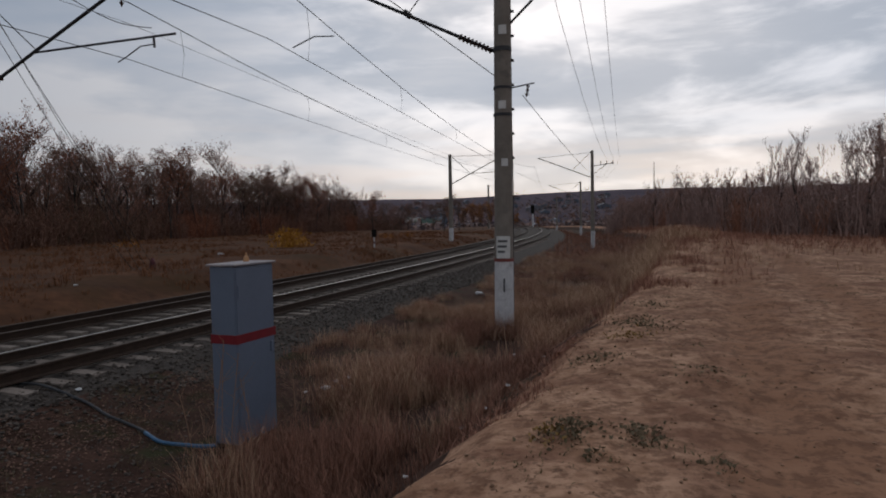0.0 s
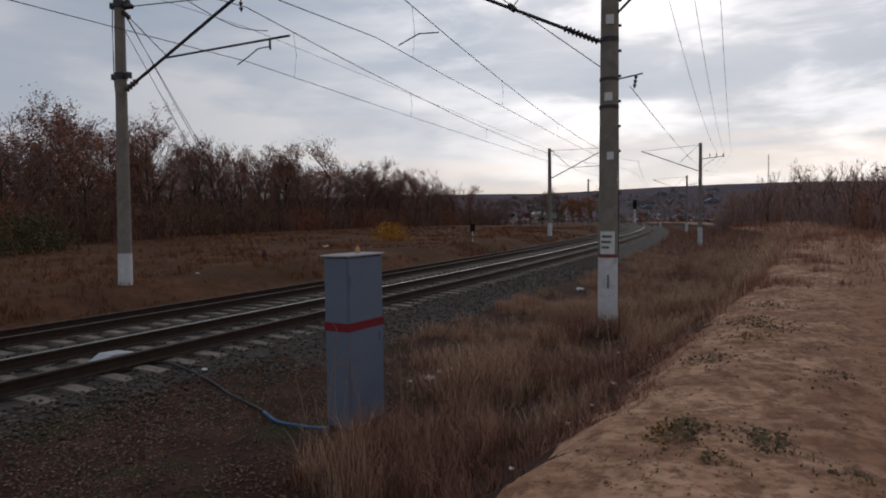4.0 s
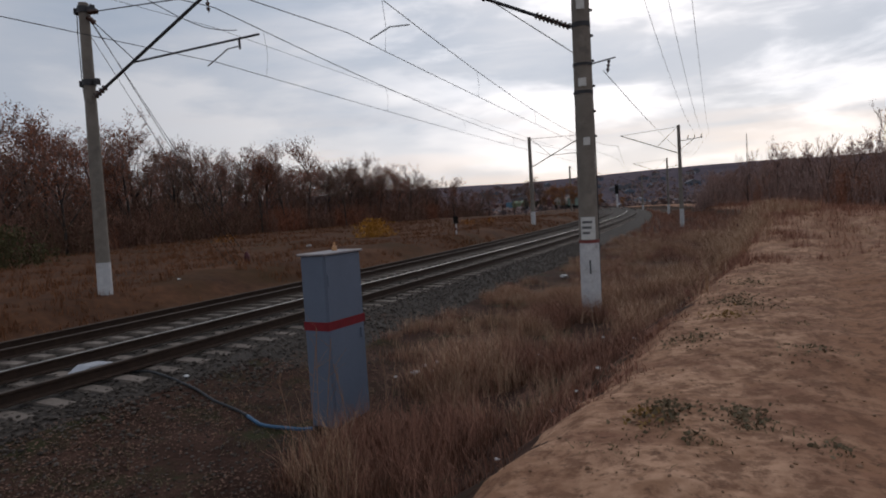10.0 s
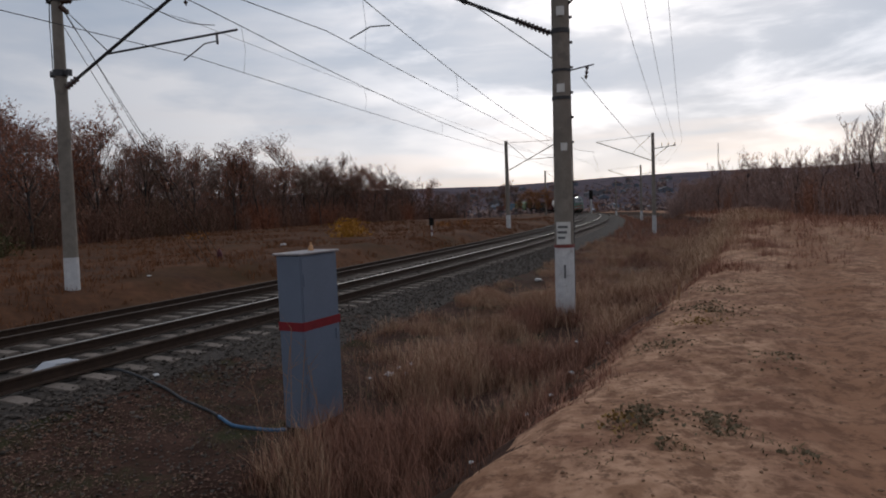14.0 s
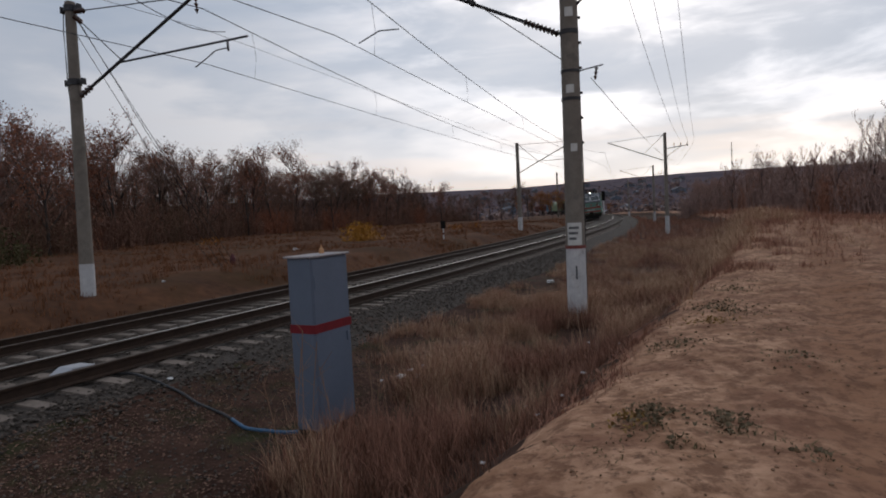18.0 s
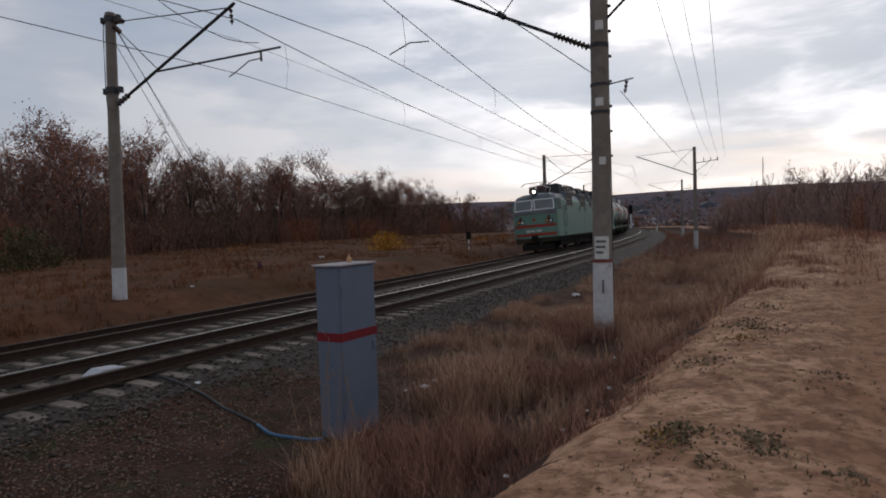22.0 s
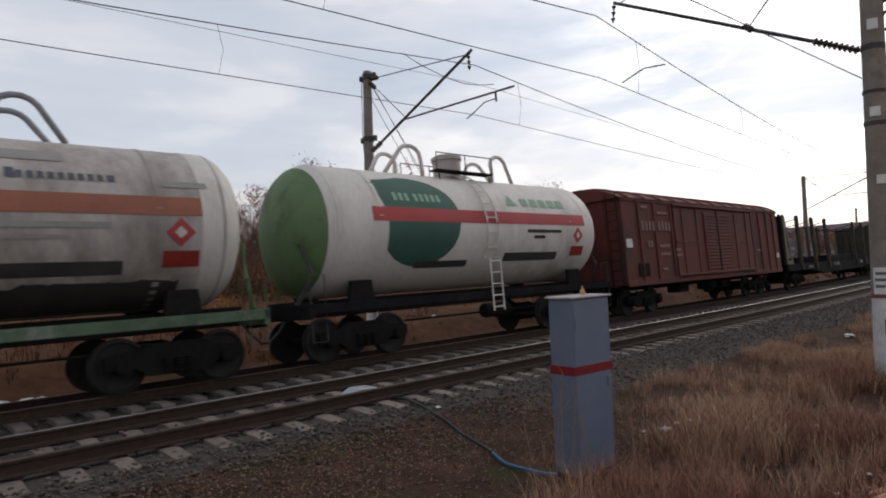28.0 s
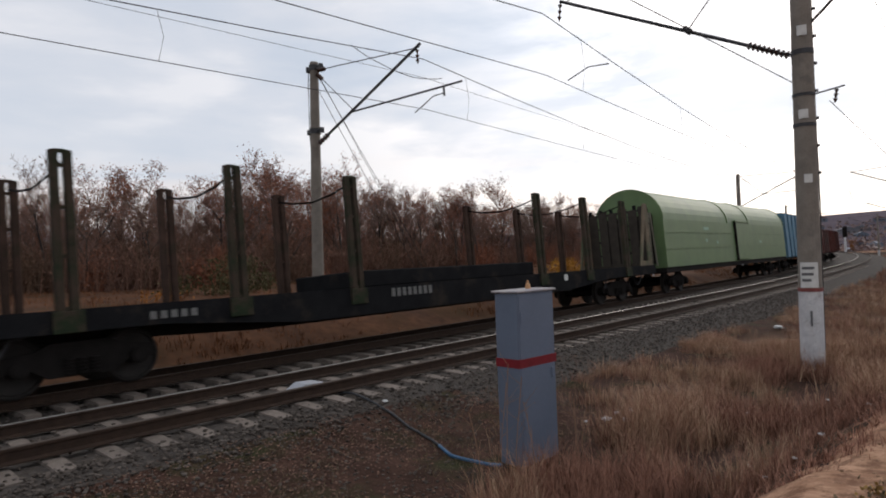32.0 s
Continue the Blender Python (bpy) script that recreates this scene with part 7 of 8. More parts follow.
def plant_thickets():
    rnd = random.Random(5)
    edge = ((80, 64), (62, 58), (48, 53), (38, 55), (30, 68), (20, 90), (10, 114), (2.5, 150))
    kinds = {"bare": [], "rust": [], "dark": [], "tall": []}
    for i in range(2200):
        b = 3 + 76 * rnd.random()
        deep = 30 * rnd.random() ** 1.4
        d = lerp_table(-b, tuple((-bb, dd) for bb, dd in edge)) - 3 + deep
        c = noise.noise((b * 0.22, d * 0.06, 3)) + rnd.uniform(-0.25, 0.25)
        kind = "tall" if deep > 9 and rnd.random() < 0.75 else ("rust" if c > 0.22 else ("dark" if c < -0.25 else "bare"))
        kinds[kind].append((*polar(b, d), rnd.uniform(0.6, 1.25) * (0.75 if deep < 4 else 1.0)))
    thicket("undergrowth", kinds["bare"], 1.8, 4.4, THICKET, "dense bare brown undergrowth of the wood", 6, 40)
    thicket("undergrowth", kinds["rust"], 1.6, 3.8, OAKLEAF, "rust-brown leafy undergrowth of the wood", 16, 64)
    thicket("undergrowth", kinds["dark"], 1.6, 4.0, DARKLEAF, "dark brown leafy undergrowth of the wood", 26, 60)
    thicket("undergrowth", kinds["tall"], 3.4, 7.4, THICKET, "tall brown saplings inside the wood", 36, 60)
    kinds = {"bare": [], "rust": []}
    for i in range(1000):
        b = -14.5 - 33 * rnd.random()
        d = lerp_table(-b, ((14, 118), (20, 86), (26, 66), (34, 56), (46, 46))) - 2 + 18 * rnd.random()
        c = noise.noise((b * 0.3, d * 0.08, 6)) + rnd.uniform(-0.2, 0.2)
        kinds["rust" if c > 0.2 else "bare"].append((*polar(b, d), rnd.uniform(0.7, 1.2) * lerp_table(-b, ((14, 0.7), (19, 1.0), (21, 1.15), (26, 0.95)))))
    thicket("undergrowth", kinds["bare"], 1.8, 4.6, HAZYTHICKET, "bare brown thicket beside the dirt track", 7, 36)
    thicket("undergrowth", kinds["rust"], 1.5, 3.6, HAZYRUST, "rust-brown thicket beside the dirt track", 17, 36)
    spots = [(*polar(b, d), k) for b, d, k in ((40.8, 42, 0.9), (41.5, 41, 1.0), (43, 40, 0.9), (42.3, 43, 1.0), (46, 41, 0.5), (39.5, 44, 0.5))]
    thicket("shrub", spots, 1.2, 2.6, OLIVELEAF, "low dark olive shrub in the dry field", 8, 320)
    spots = [(*polar(13.3 + k * 0.35, 51), 0.52 + 0.12 * (k == 0)) for k in (-1, 0, 1)]
    thicket("shrub", spots, 1.2, 2.6, YELLOWLEAF, "low yellow shrub in the dry field", 9, 320)
    spots = [(*polar(b, d), 0.3) for b, d in ((47.5, 36), (26, 58), (5, 70), (3, 76))]
    thicket("shrub", spots, 1.0, 2.4, GOLDLEAF, "small orange shrub in the dry field", 10, 60)


plant_thickets()


# ---- grasses ----
def grass(name, count, place, hmin, hmax, width, bend, material, label, seed, tuft=5):
    rnd = random.Random(seed)
    v, f = [], []
    made = 0
    while made < count:
        spot = place(rnd)
        if spot is None:
            continue
        s0, pe0, k = spot
        lie = rnd.uniform(0, 2 * math.pi)
        k *= rnd.uniform(0.55, 1.15)
        for _ in range(tuft):
            s, pe = s0 + rnd.gauss(0, 0.07), pe0 + rnd.gauss(0, 0.07)
            p = at(s, pe)
            z = height(s, pe) - 0.02
            h = rnd.uniform(hmin, hmax) * k
            az = lie + rnd.gauss(0, 0.8)
            dx, dy = math.cos(az), math.sin(az)
            b = bend * h * rnd.uniform(0.1, 1.0)
            wx, wy = -dy * width, dx * width
            n = len(v)
            v += [(p.x - wx, p.y - wy, z), (p.x + wx, p.y + wy, z),
                  (p.x - wx * 0.8 + dx * b * 0.35, p.y - wy * 0.8 + dy * b * 0.35, z + h * 0.6), (p.x + wx * 0.8 + dx * b * 0.35, p.y + wy * 0.8 + dy * b * 0.35, z + h * 0.6),
                  (p.x + dx * b, p.y + dy * b, z + h)]
            f += [(n, n + 1, n + 3, n + 2), (n + 2, n + 3, n + 4)]
            made += 1
    me_ = bpy.data.meshes.new(name)
    me_.from_pydata(v, [], f)
    me_.materials.append(material)
    return tagged(new(name, me_), label, "grass", kind="stuff")


def bank(rnd):
    s = rnd.uniform(-2, 46) if rnd.random() < 0.45 else rnd.uniform(0, 18)
    e = road_edge(s)
    pe = rnd.uniform(e + 0.25, 6.3)
    x, y = at(s, pe)[:2]
    # bare trodden ground round the hose and before the cabinet
    if pe > 4.9 - 0.06 * max(s - 6, 0) and s < 9 and rnd.random() < 0.97:
        return None
    if s < 6.2 and pe > 4.15 or s < 4.6 and pe > 3.5:
        return None
    if s < 1.5 and rnd.random() < 0.5 or s < 9 and pe < e + 1.5 and rnd.random() < 0.5:
        return None
    # bare trench under the lip of the track, thin growth towards the ballast
    if s < 18 and pe < e + 0.62 + 0.18 * noise.noise((s * 0.9, 0, 6)) and rnd.random() < 0.93:
        return None
    if pe > 4.25 and s < 15 and rnd.random() < 0.62:
        return None
    # trodden round the mast foot
    if 10.2 < s < 13.2 and abs(pe - R_PE * s / R_S) < 0.45:
        return None
    c = noise.noise((x * 0.55, y * 0.55, 5)) + 0.55 * noise.noise((x * 1.7, y * 1.7, 9))
    if c < -0.22 + 0.25 * rnd.random():
        return None
    if pe < e + 0.42 + 0.5 * noise.noise((x * 0.8, y * 0.8, 2)) and rnd.random() < 0.8:
        return None
    near_edge = smooth(e + 0.2, e + 1.3, pe)
    return s, pe, (0.5 + 0.5 * near_edge) * (0.75 + 0.4 * c) * (0.85 if pe < 4.25 else 0.5)


def bank_far(rnd):
    s = rnd.uniform(40, 130)
    return s, rnd.uniform(road_edge(s) - 4, 6.0), rnd.uniform(0.6, 1.1)


def field(rnd):
    s = rnd.uniform(-18, 105)
    pe = 15.6 + 36 * rnd.random() ** 1.6
    x, y = at(s, pe)[:2]
    c = noise.noise((x * 0.16, y * 0.16, 2))
    if c < -0.25 + 0.3 * rnd.random():
        return None
    return s, pe, 0.7 + 0.6 * max(c, 0)


def field_clumps(rnd):
    s, pe = rnd.uniform(-18, 95), 15.9 + 36 * rnd.random() ** 1.4
    x, y = at(s, pe)[:2]
    if noise.noise((x * 0.35, y * 0.35, 14)) < 0.12 + 0.15 * rnd.random():
        return None
    return s, pe, rnd.uniform(0.5, 1.1)


def verge(rnd):
    s, pe = rnd.uniform(-3, 10), rnd.uniform(3.2, 6.9)
    x, y = at(s, pe)[:2]
    if noise.noise((x * 0.9, y * 0.9, 4)) < -0.15:
        return None
    return s, pe, rnd.uniform(0.5, 1.0)


TUFTS = ((4.71, 0.57), (4.83, 0.05), (4.71, 0.57), (4.83, 0.05), (10.0, 0.12), (9.6, 0.05), (8.88, 0.28), (6.84, -0.49), (7.31, 0.59), (4.25, 0.31), (4.35, -0.41), (8.38, -0.44), (3.92, 0.78), (13.5, -0.3), (20, -2.5), (24, -1.5), (15, -4), (27, -5), (12.5, 0.0), (18.5, -0.9), (12, -4.4), (11, -3.6), (14, -5.5), (13, -2.9), (10.5, -5.0), (16, -3.8), (17.5, -5.2))


def tufts(rnd):
    s, pe = rnd.choice(TUFTS)
    r = abs(rnd.gauss(0, 0.5))
    return s + rnd.gauss(0, 0.17), pe + rnd.gauss(0, 0.12), max(0.25, 1.0 - r)


def road_weeds(rnd):
    s, pe = rnd.uniform(18, 70), rnd.uniform(-26, -1.0)
    x, y = at(s, pe)[:2]
    if noise.noise((x * 0.25, y * 0.25, 8)) < 0.12:
        return None
    return s, pe, rnd.uniform(0.4, 1.2)


def track_edge(rnd):
    """Weeds on the rim of the track, thicker with distance."""
    s = 15 + 34 * rnd.random()
    e = road_edge(s)
    pe = e + 0.35 - abs(rnd.gauss(0, 0.35 + 0.055 * s))
    x, y = at(s, pe)[:2]
    if noise.noise((x * 0.7, y * 0.7, 21)) < 0.10 - 0.006 * s + 0.25 * rnd.random():
        return None
    return s, pe, rnd.uniform(0.35, 1.0) * min(1.0, 0.35 + 0.03 * s)


def track_end(rnd):
    s, pe = rnd.uniform(20, 66), rnd.uniform(-34, -1)
    x, y = at(s, pe)[:2]
    far = smooth(18, 42, s + 0.25 * pe + 6 * noise.noise((x * 0.12, y * 0.12, 5)))
    if rnd.random() > far:
        return None
    return s, pe, rnd.uniform(0.5, 1.1)


def bank_pale(rnd):
    spot = bank(rnd)
    if spot is None or rnd.random() > 0.12 + 0.06 * spot[0] or spot[1] < road_edge(spot[0]) + 0.9:
        return None
    x, y = at(spot[0], spot[1])[:2]
    return spot if noise.noise((x * 0.45, y * 0.45, 31)) > -0.1 else None


def crest(rnd):
    s = 14 + 46 * rnd.random() ** 0.8
    pe = road_edge(s) + 0.25 + abs(rnd.gauss(0, 1.3)) - 3.0 * rnd.random() * smooth(24, 34, s)
    s += rnd.gauss(0, 2)
    x, y = at(s, pe)[:2]
    if noise.noise((x * 0.4, y * 0.4, 23)) < -0.05 + 0.2 * rnd.random():
        return None
    return s, pe, rnd.uniform(0.5, 1.0)


def rim(rnd):
    """Clumps of low grass where the track breaks off."""
    s = rnd.uniform(5.0, 24)
    pe = road_edge(s) + rnd.gauss(0.22, 0.16)
    if noise.noise((s * 1.6, pe * 1.2, 27)) < 0.05:
        return None
    return s, pe, rnd.uniform(0.4, 1.0)


grass("dry_grass", 44000, bank, 0.12, 0.42, 0.0040, 1.3, SHADEGRASS, "low grass under the dry stalks, gap shade in its dark colour", 41, 7)
grass("dry_grass", 68000, bank, 0.22, 0.78, 0.0023, 1.15, DRYGRASS, "tall dry red-brown grass on the ditch bank", 31, 7)
grass("dry_grass", 42000, bank_pale, 0.35, 0.85, 0.0026, 1.0, PALEGRASS, "pale wispy dry stalks on the ditch bank", 42, 5)
grass("track_weeds", 14000, track_edge, 0.10, 0.46, 0.005, 0.8, DRYGRASS, "dry weeds creeping over the edge of the dirt track", 38, 6)
grass("track_weeds", 26000, track_end, 0.22, 0.60, 0.008, 0.9, DRYGRASS, "belt of dry weeds where the dirt track ends at the thicket", 39, 6)
grass("dry_grass", 32000, crest, 0.30, 0.75, 0.005, 1.1, PALEGRASS, "pale fluffy dry grass on the crest of the bank", 44, 6)
grass("rim_grass", 5200, rim, 0.04, 0.20, 0.004, 1.6, DRYGRASS, "dark trodden grass on the rim of the dirt track", 45, 9)
grass("dry_grass", 16000, bank_far, 0.35, 0.85, 0.012, 0.5, DRYGRASS, "dry brown grass along the far bank", 32, 5)
grass("field_grass", 64000, field, 0.10, 0.32, 0.010, 0.8, FIELDGRASS, "short dry orange-brown field grass", 33, 6)
grass("field_grass", 20000, field_clumps, 0.22, 0.55, 0.010, 0.7, FIELDGRASS, "clumps of taller orange-brown grass in the field", 43, 9)
grass("verge_grass", 24000, verge, 0.02, 0.085, 0.005, 1.4, GREENTUFT, "thin grey-green grass on trodden soil", 34, 6)
grass("weed_tufts", 7000, tufts, 0.012, 0.062, 0.0055, 2.0, TUFTGREEN, "small grey-green weed tufts on the dirt track", 35, 8)
grass("weed_tufts", 9000, road_weeds, 0.10, 0.30, 0.008, 1.0, PALEGRASS, "dry weeds at the far end of the dirt track", 36, 6)


def weed_leaves():
    """Low leafy weeds in flat rosettes on the dirt track."""
    rnd = random.Random(91)
    for st, pe, wide, n, material, label in ((4.71, 0.57, 0.17, 190, WEEDGREY, "low grey-green leafy weed on the dirt track"), (4.83, 0.05, 0.16, 170, WEEDGREY, "low grey-green leafy weed on the dirt track"),
                                             (10.0, 0.12, 0.36, 330, WEEDGREY, "wide flat patch of grey-green weed on the dirt track"), (8.88, 0.28, 0.24, 130, WEEDOCHRE, "yellowed low weed on the dirt track"),
                                             (4.62, 0.70, 0.10, 60, WEEDOCHRE, "yellowed low weed on the dirt track"), (6.84, -0.49, 0.16, 60, WEEDGREY, "low grey-green leafy weed on the dirt track"),
                                             (7.31, 0.59, 0.24, 110, WEEDGREY, "low grey-green leafy weed on the dirt track"), (4.25, 0.31, 0.08, 26, WEEDGREY, "low grey-green leafy weed on the dirt track"),
                                             (4.35, -0.41, 0.08, 26, WEEDGREY, "low grey-green leafy weed on the dirt track"), (12.5, 0.0, 0.3, 120, WEEDGREY, "wide flat patch of grey-green weed on the dirt track")):
        s = Soup()
        for _ in range(n):
            a, c = st + rnd.gauss(0, wide), pe + rnd.gauss(0, wide * 0.7)
            p = at(a, c)
            far = math.hypot(a - st, c - pe) / (wide * 1.6)
            s.leaf(Vector((p.x, p.y, height(a, c) + rnd.uniform(0.0, 0.075) * max(0.15, 1 - far))), rnd.uniform(0.010, 0.026), rnd)
        tagged(new("leafy_weed", s.mesh("leafy_weed", material)), label, "weed", "weeds on the dirt track")


WEEDGREY = leaf_mat("dusty_weed_leaves", (0.095, 0.076, 0.046), (0.215, 0.160, 0.100))
WEEDOCHRE = leaf_mat("yellowed_weed_leaves", (0.17, 0.10, 0.035), (0.34, 0.21, 0.075))
weed_leaves()


def scatter_leaves():
    rnd = random.Random(77)
    s = Soup()
    while len(s.f) < 26000:
        st, pe = rnd.uniform(-4, 12), rnd.uniform(2.6, 7.3)
        x, y = at(st, pe)[:2]
        if noise.noise((x * 0.5, y * 0.5, 12)) < -0.15 + 0.3 * rnd.random():
            continue
        k, az = rnd.uniform(0.008, 0.022), rnd.uniform(0, 6.28)
        a, c = Vector((math.cos(az), math.sin(az), rnd.uniform(-0.3, 0.3))) * k, Vector((-math.sin(az), math.cos(az), rnd.uniform(-0.3, 0.3))) * k * 0.7
        p = Vector((x, y, height(st, pe) + 0.014))
        s.add([tuple(p - a), tuple(p - c), tuple(p + a), tuple(p + c)], [(0, 1, 2, 3)])
    tagged(new("leaf_litter", s.mesh("leaf_litter", LITTER)), "brown fallen leaves on the trodden soil", "leaf litter", kind="stuff")


scatter_leaves()


# ---- stones ----
def stones():
    rnd = random.Random(21)
    base = bmesh.new()
    bmesh.ops.create_icosphere(base, subdivisions=1, radius=1.0)
    shapes = []
    for k in range(8):
        shapes.append(([tuple(v.co * rnd.uniform(0.65, 1.15)) for v in base.verts], [tuple(v.index for v in f.verts) for f in base.faces]))
    base.free()

    def heap(name, n, place, smin, smax, label, material=STONE):
        v, f = [], []
        for i in range(n):
            spot = place()
            if spot is None:
                continue
            st, pe, z = spot
            p = at(st, pe)
            vs, fs = rnd.choice(shapes)
            k = rnd.uniform(smin, smax)
            az = rnd.uniform(0, 6.28)
            c, s_ = math.cos(az) * k, math.sin(az) * k
            b = len(v)
            v += [(p.x + x * c - y * s_, p.y + x * s_ + y * c, z + w * k * 0.7) for x, y, w in vs]
            f += [tuple(i2 + b for i2 in q) for q in fs]
        me_ = bpy.data.meshes.new(name)
        me_.from_pydata(v, [], f)
        me_.materials.append(material)
        tagged(new(name, me_), label, "stones", kind="stuff")

    def shoulder():
        st = rnd.uniform(-5, 34)
        pe = rnd.uniform(6.3, 7.75) if st > 7 or rnd.random() < 0.35 else rnd.uniform(7.0, 7.75)
        return st, pe, height(st, pe) + rnd.uniform(-0.01, 0.03)

    def crib():
        st = rnd.uniform(-4, 26)
        pe = rnd.uniform(7.5, 15.2)
        for c, z in ((NEAR_C, NEAR_Z), (FAR_C, FAR_Z)):
            if abs(abs(pe - c) - 0.76) < 0.10:
                return None
        return st, pe, height(st, pe) + rnd.uniform(0.0, 0.035)

    heap("ballast_stones", 10000, shoulder, 0.014, 0.036, "grey crushed stone on the ballast shoulder", STONEMIX)
    heap("ballast_stones", 8500, crib, 0.018, 0.04, "crushed stone between the sleepers", STONEMIX)
    heap("pebbles", 4200, lambda: (lambda s_, p_: (s_, p_, height(s_, p_) + 0.004) if noise.noise((s_ * 0.8, p_ * 0.8, 33)) > -0.2 else None)(rnd.uniform(-3, 10), rnd.uniform(4.2, 7.2)), 0.006, 0.024, "grey stones strewn over the trodden soil", STONEMIX)
    heap("pebbles", 1500, lambda: (lambda s_, p_: (s_, p_, height(s_, p_) + 0.004))(1.5 + 16 * rnd.random() ** 1.6, rnd.uniform(-4, 1.25)), 0.004, 0.02, "small clods and pebbles on the dirt track", CLOD)


STONEMIX = leaf_mat("mixed_crushed_stone", (0.036, 0.029, 0.024), (0.130, 0.108, 0.092))
CLOD = leaf_mat("dirt_clods", (0.17, 0.10, 0.062), (0.36, 0.22, 0.14))
stones()


# ---- small things by the track ----
def hose():
    pts = ((6.45, 8.30, -0.50), (6.42, 7.75, -0.47), (6.38, 7.3, -0.53), (6.3, 6.75, -0.74), (6.16, 6.2, -0.80), (5.98, 5.65, -0.82), (5.86, 5.2, -0.83), (5.82, 4.8, -0.83), (5.95, 4.55, -0.82))
    fine = []
    n = len(pts)
    for j in range(n - 1):
        o, a, b, c = pts[max(j - 1, 0)], pts[j], pts[j + 1], pts[min(j + 2, n - 1)]
        for k in range(6):
            t = k / 6
            st, pe, z = (0.5 * (2 * a[i] + (b[i] - o[i]) * t + (2 * o[i] - 5 * a[i] + 4 * b[i] - c[i]) * t * t + (3 * a[i] - o[i] - 3 * b[i] + c[i]) * t ** 3) for i in range(3))
            fine.append(at(st + 0.03 * math.sin(len(fine) * 0.5), pe, max(z, height(st, pe) + 0.022)))
    t = thing("cable_conduit", Matrix.Translation(fine[0]), "blue plastic conduit from the track to the cabinet", "conduit")
    fine = [p - fine[0] for p in fine]
    cut = 30
    bm = bmesh.new()
    tube(bm, fine[: cut + 1], 0.019, 8)
    part("bare_cable", bm, BLACKHOSE, t, "dark bare cable end", True)
    bm = bmesh.new()
    tube(bm, fine[cut:], 0.022, 8)
    part("sleeve", bm, BLUEHOSE, t, "blue corrugated sleeve", True)


hose()
PALEMETAL = mat("pale_zinc_cover", (0.42, 0.43, 0.46), (0.33, 0.34, 0.37), 0.45, 0.4, scale=5, bump=0.05)


def track_cover():
    t = thing("track_device", along(6.12, 8.52, -0.47), "pale zinc cover of a track device between the rails", "track device")
    bm = bmesh.new()
    prism(bm, [(-0.42, 0.0), (0.42, 0.0), (0.36, 0.07), (0.12, 0.17), (-0.2, 0.19), (-0.36, 0.1)], -0.15, 0.15)
    bmesh.ops.bevel(bm, geom=list(bm.edges), offset=0.012, segments=1, affect="EDGES")
    part("cover", bm, PALEMETAL, t)
    # solid black plate stands for the shade inside the cover's mouth
    bm = bmesh.new()
    box(bm, 0.16, 0.36, -0.155, -0.145, 0.02, 0.1)
    part("opening", bm, BLACK, t)
    bm = bmesh.new()
    box(bm, -0.5, 0.5, -0.18, 0.18, -0.03, 0.0, 0.005)
    part("base_plate", bm, STEEL, t)


track_cover()
PAPER = mat("white_litter", (0.62, 0.61, 0.6), (0.5, 0.49, 0.48), 0.8, bump=0.1)


def litter():
    rnd = random.Random(3)
    for st, pe, k in ((8.35, 4.55, 0.07), (8.75, 4.6, 0.05), (8.1, 4.75, 0.03), (9.0, 4.5, 0.05), (3.5, 3.4, 0.03), (6.6, 7.3, 0.05), (10.2, 3.2, 0.04), (11.5, 2.4, 0.03), (5.2, 2.05, 0.03), (6.3, 1.85, 0.035), (6.9, 1.75, 0.025), (7.8, 1.7, 0.04), (9.6, 1.55, 0.03), (7.3, 2.3, 0.025), (8.55, 4.35, 0.075), (20, 5.2, 0.12), (16, 17.5, 0.08), (33, 24, 0.2), (2.6, 14.9, 0.2), (2.9, 15.1, 0.15), (2.2, 15.0, 0.2)):
        bm = bmesh.new()
        bmesh.ops.create_icosphere(bm, subdivisions=2, radius=k)
        for v_ in bm.verts:
            v_.co *= rnd.uniform(0.6, 1.2)
            v_.co.z *= 0.45
        p = at(st, pe)
        ob = tagged(part("paper_scrap", bm, PAPER), "crumpled white litter lying in the dry grass", "litter", "scraps of litter")
        ob.location = (p.x, p.y, height(st, pe) + k * 0.3 + (0.06 if pe < 5 else 0.01))


litter()


def tall_stalks():
    """Dead weed stalks with a few side shoots before the cabinet."""
    rnd = random.Random(52)
    for st, pe, h in ((5.62, 4.30, 1.35), (5.70, 4.42, 1.1), (5.55, 4.12, 1.25), (5.80, 4.02, 0.95), (5.45, 4.5, 0.8), (6.55, 3.95, 0.9), (6.9, 4.1, 0.8)):
        p = at(st, pe)
        t = thing("weed_stalk", pose(p.x, p.y, height(st, pe), 0, 0, rnd.uniform(0, 360)), "thin dead weed stalk beside the relay cabinet", "weed", "dead weed stalks")
        lean = rnd.uniform(0.05, 0.22)
        pts = [(lean * h * (k / 5) ** 1.6, 0.02 * math.sin(k), h * k / 5 - 0.03) for k in range(6)]
        bm = bmesh.new()
        tube(bm, pts, 0.0045, 5)
        part("stem", bm, STALKTAN, t)
        for k in range(5):
            a = Vector(pts[2 + k % 3]).lerp(Vector(pts[3 + k % 3]), rnd.random())
            az = rnd.uniform(0, 6.28)
            bm = bmesh.new()
            rod(bm, a, a + Vector((math.cos(az) * 0.16, math.sin(az) * 0.16, rnd.uniform(0.08, 0.22))) * h, 0.003, 4, 0.001)
            part("side_shoot", bm, STALKTAN, t)


STALKTAN = mat("dry_tan_stalk", (0.30, 0.185, 0.12), (0.20, 0.115, 0.07), 0.9, bump=0.0)
tall_stalks()


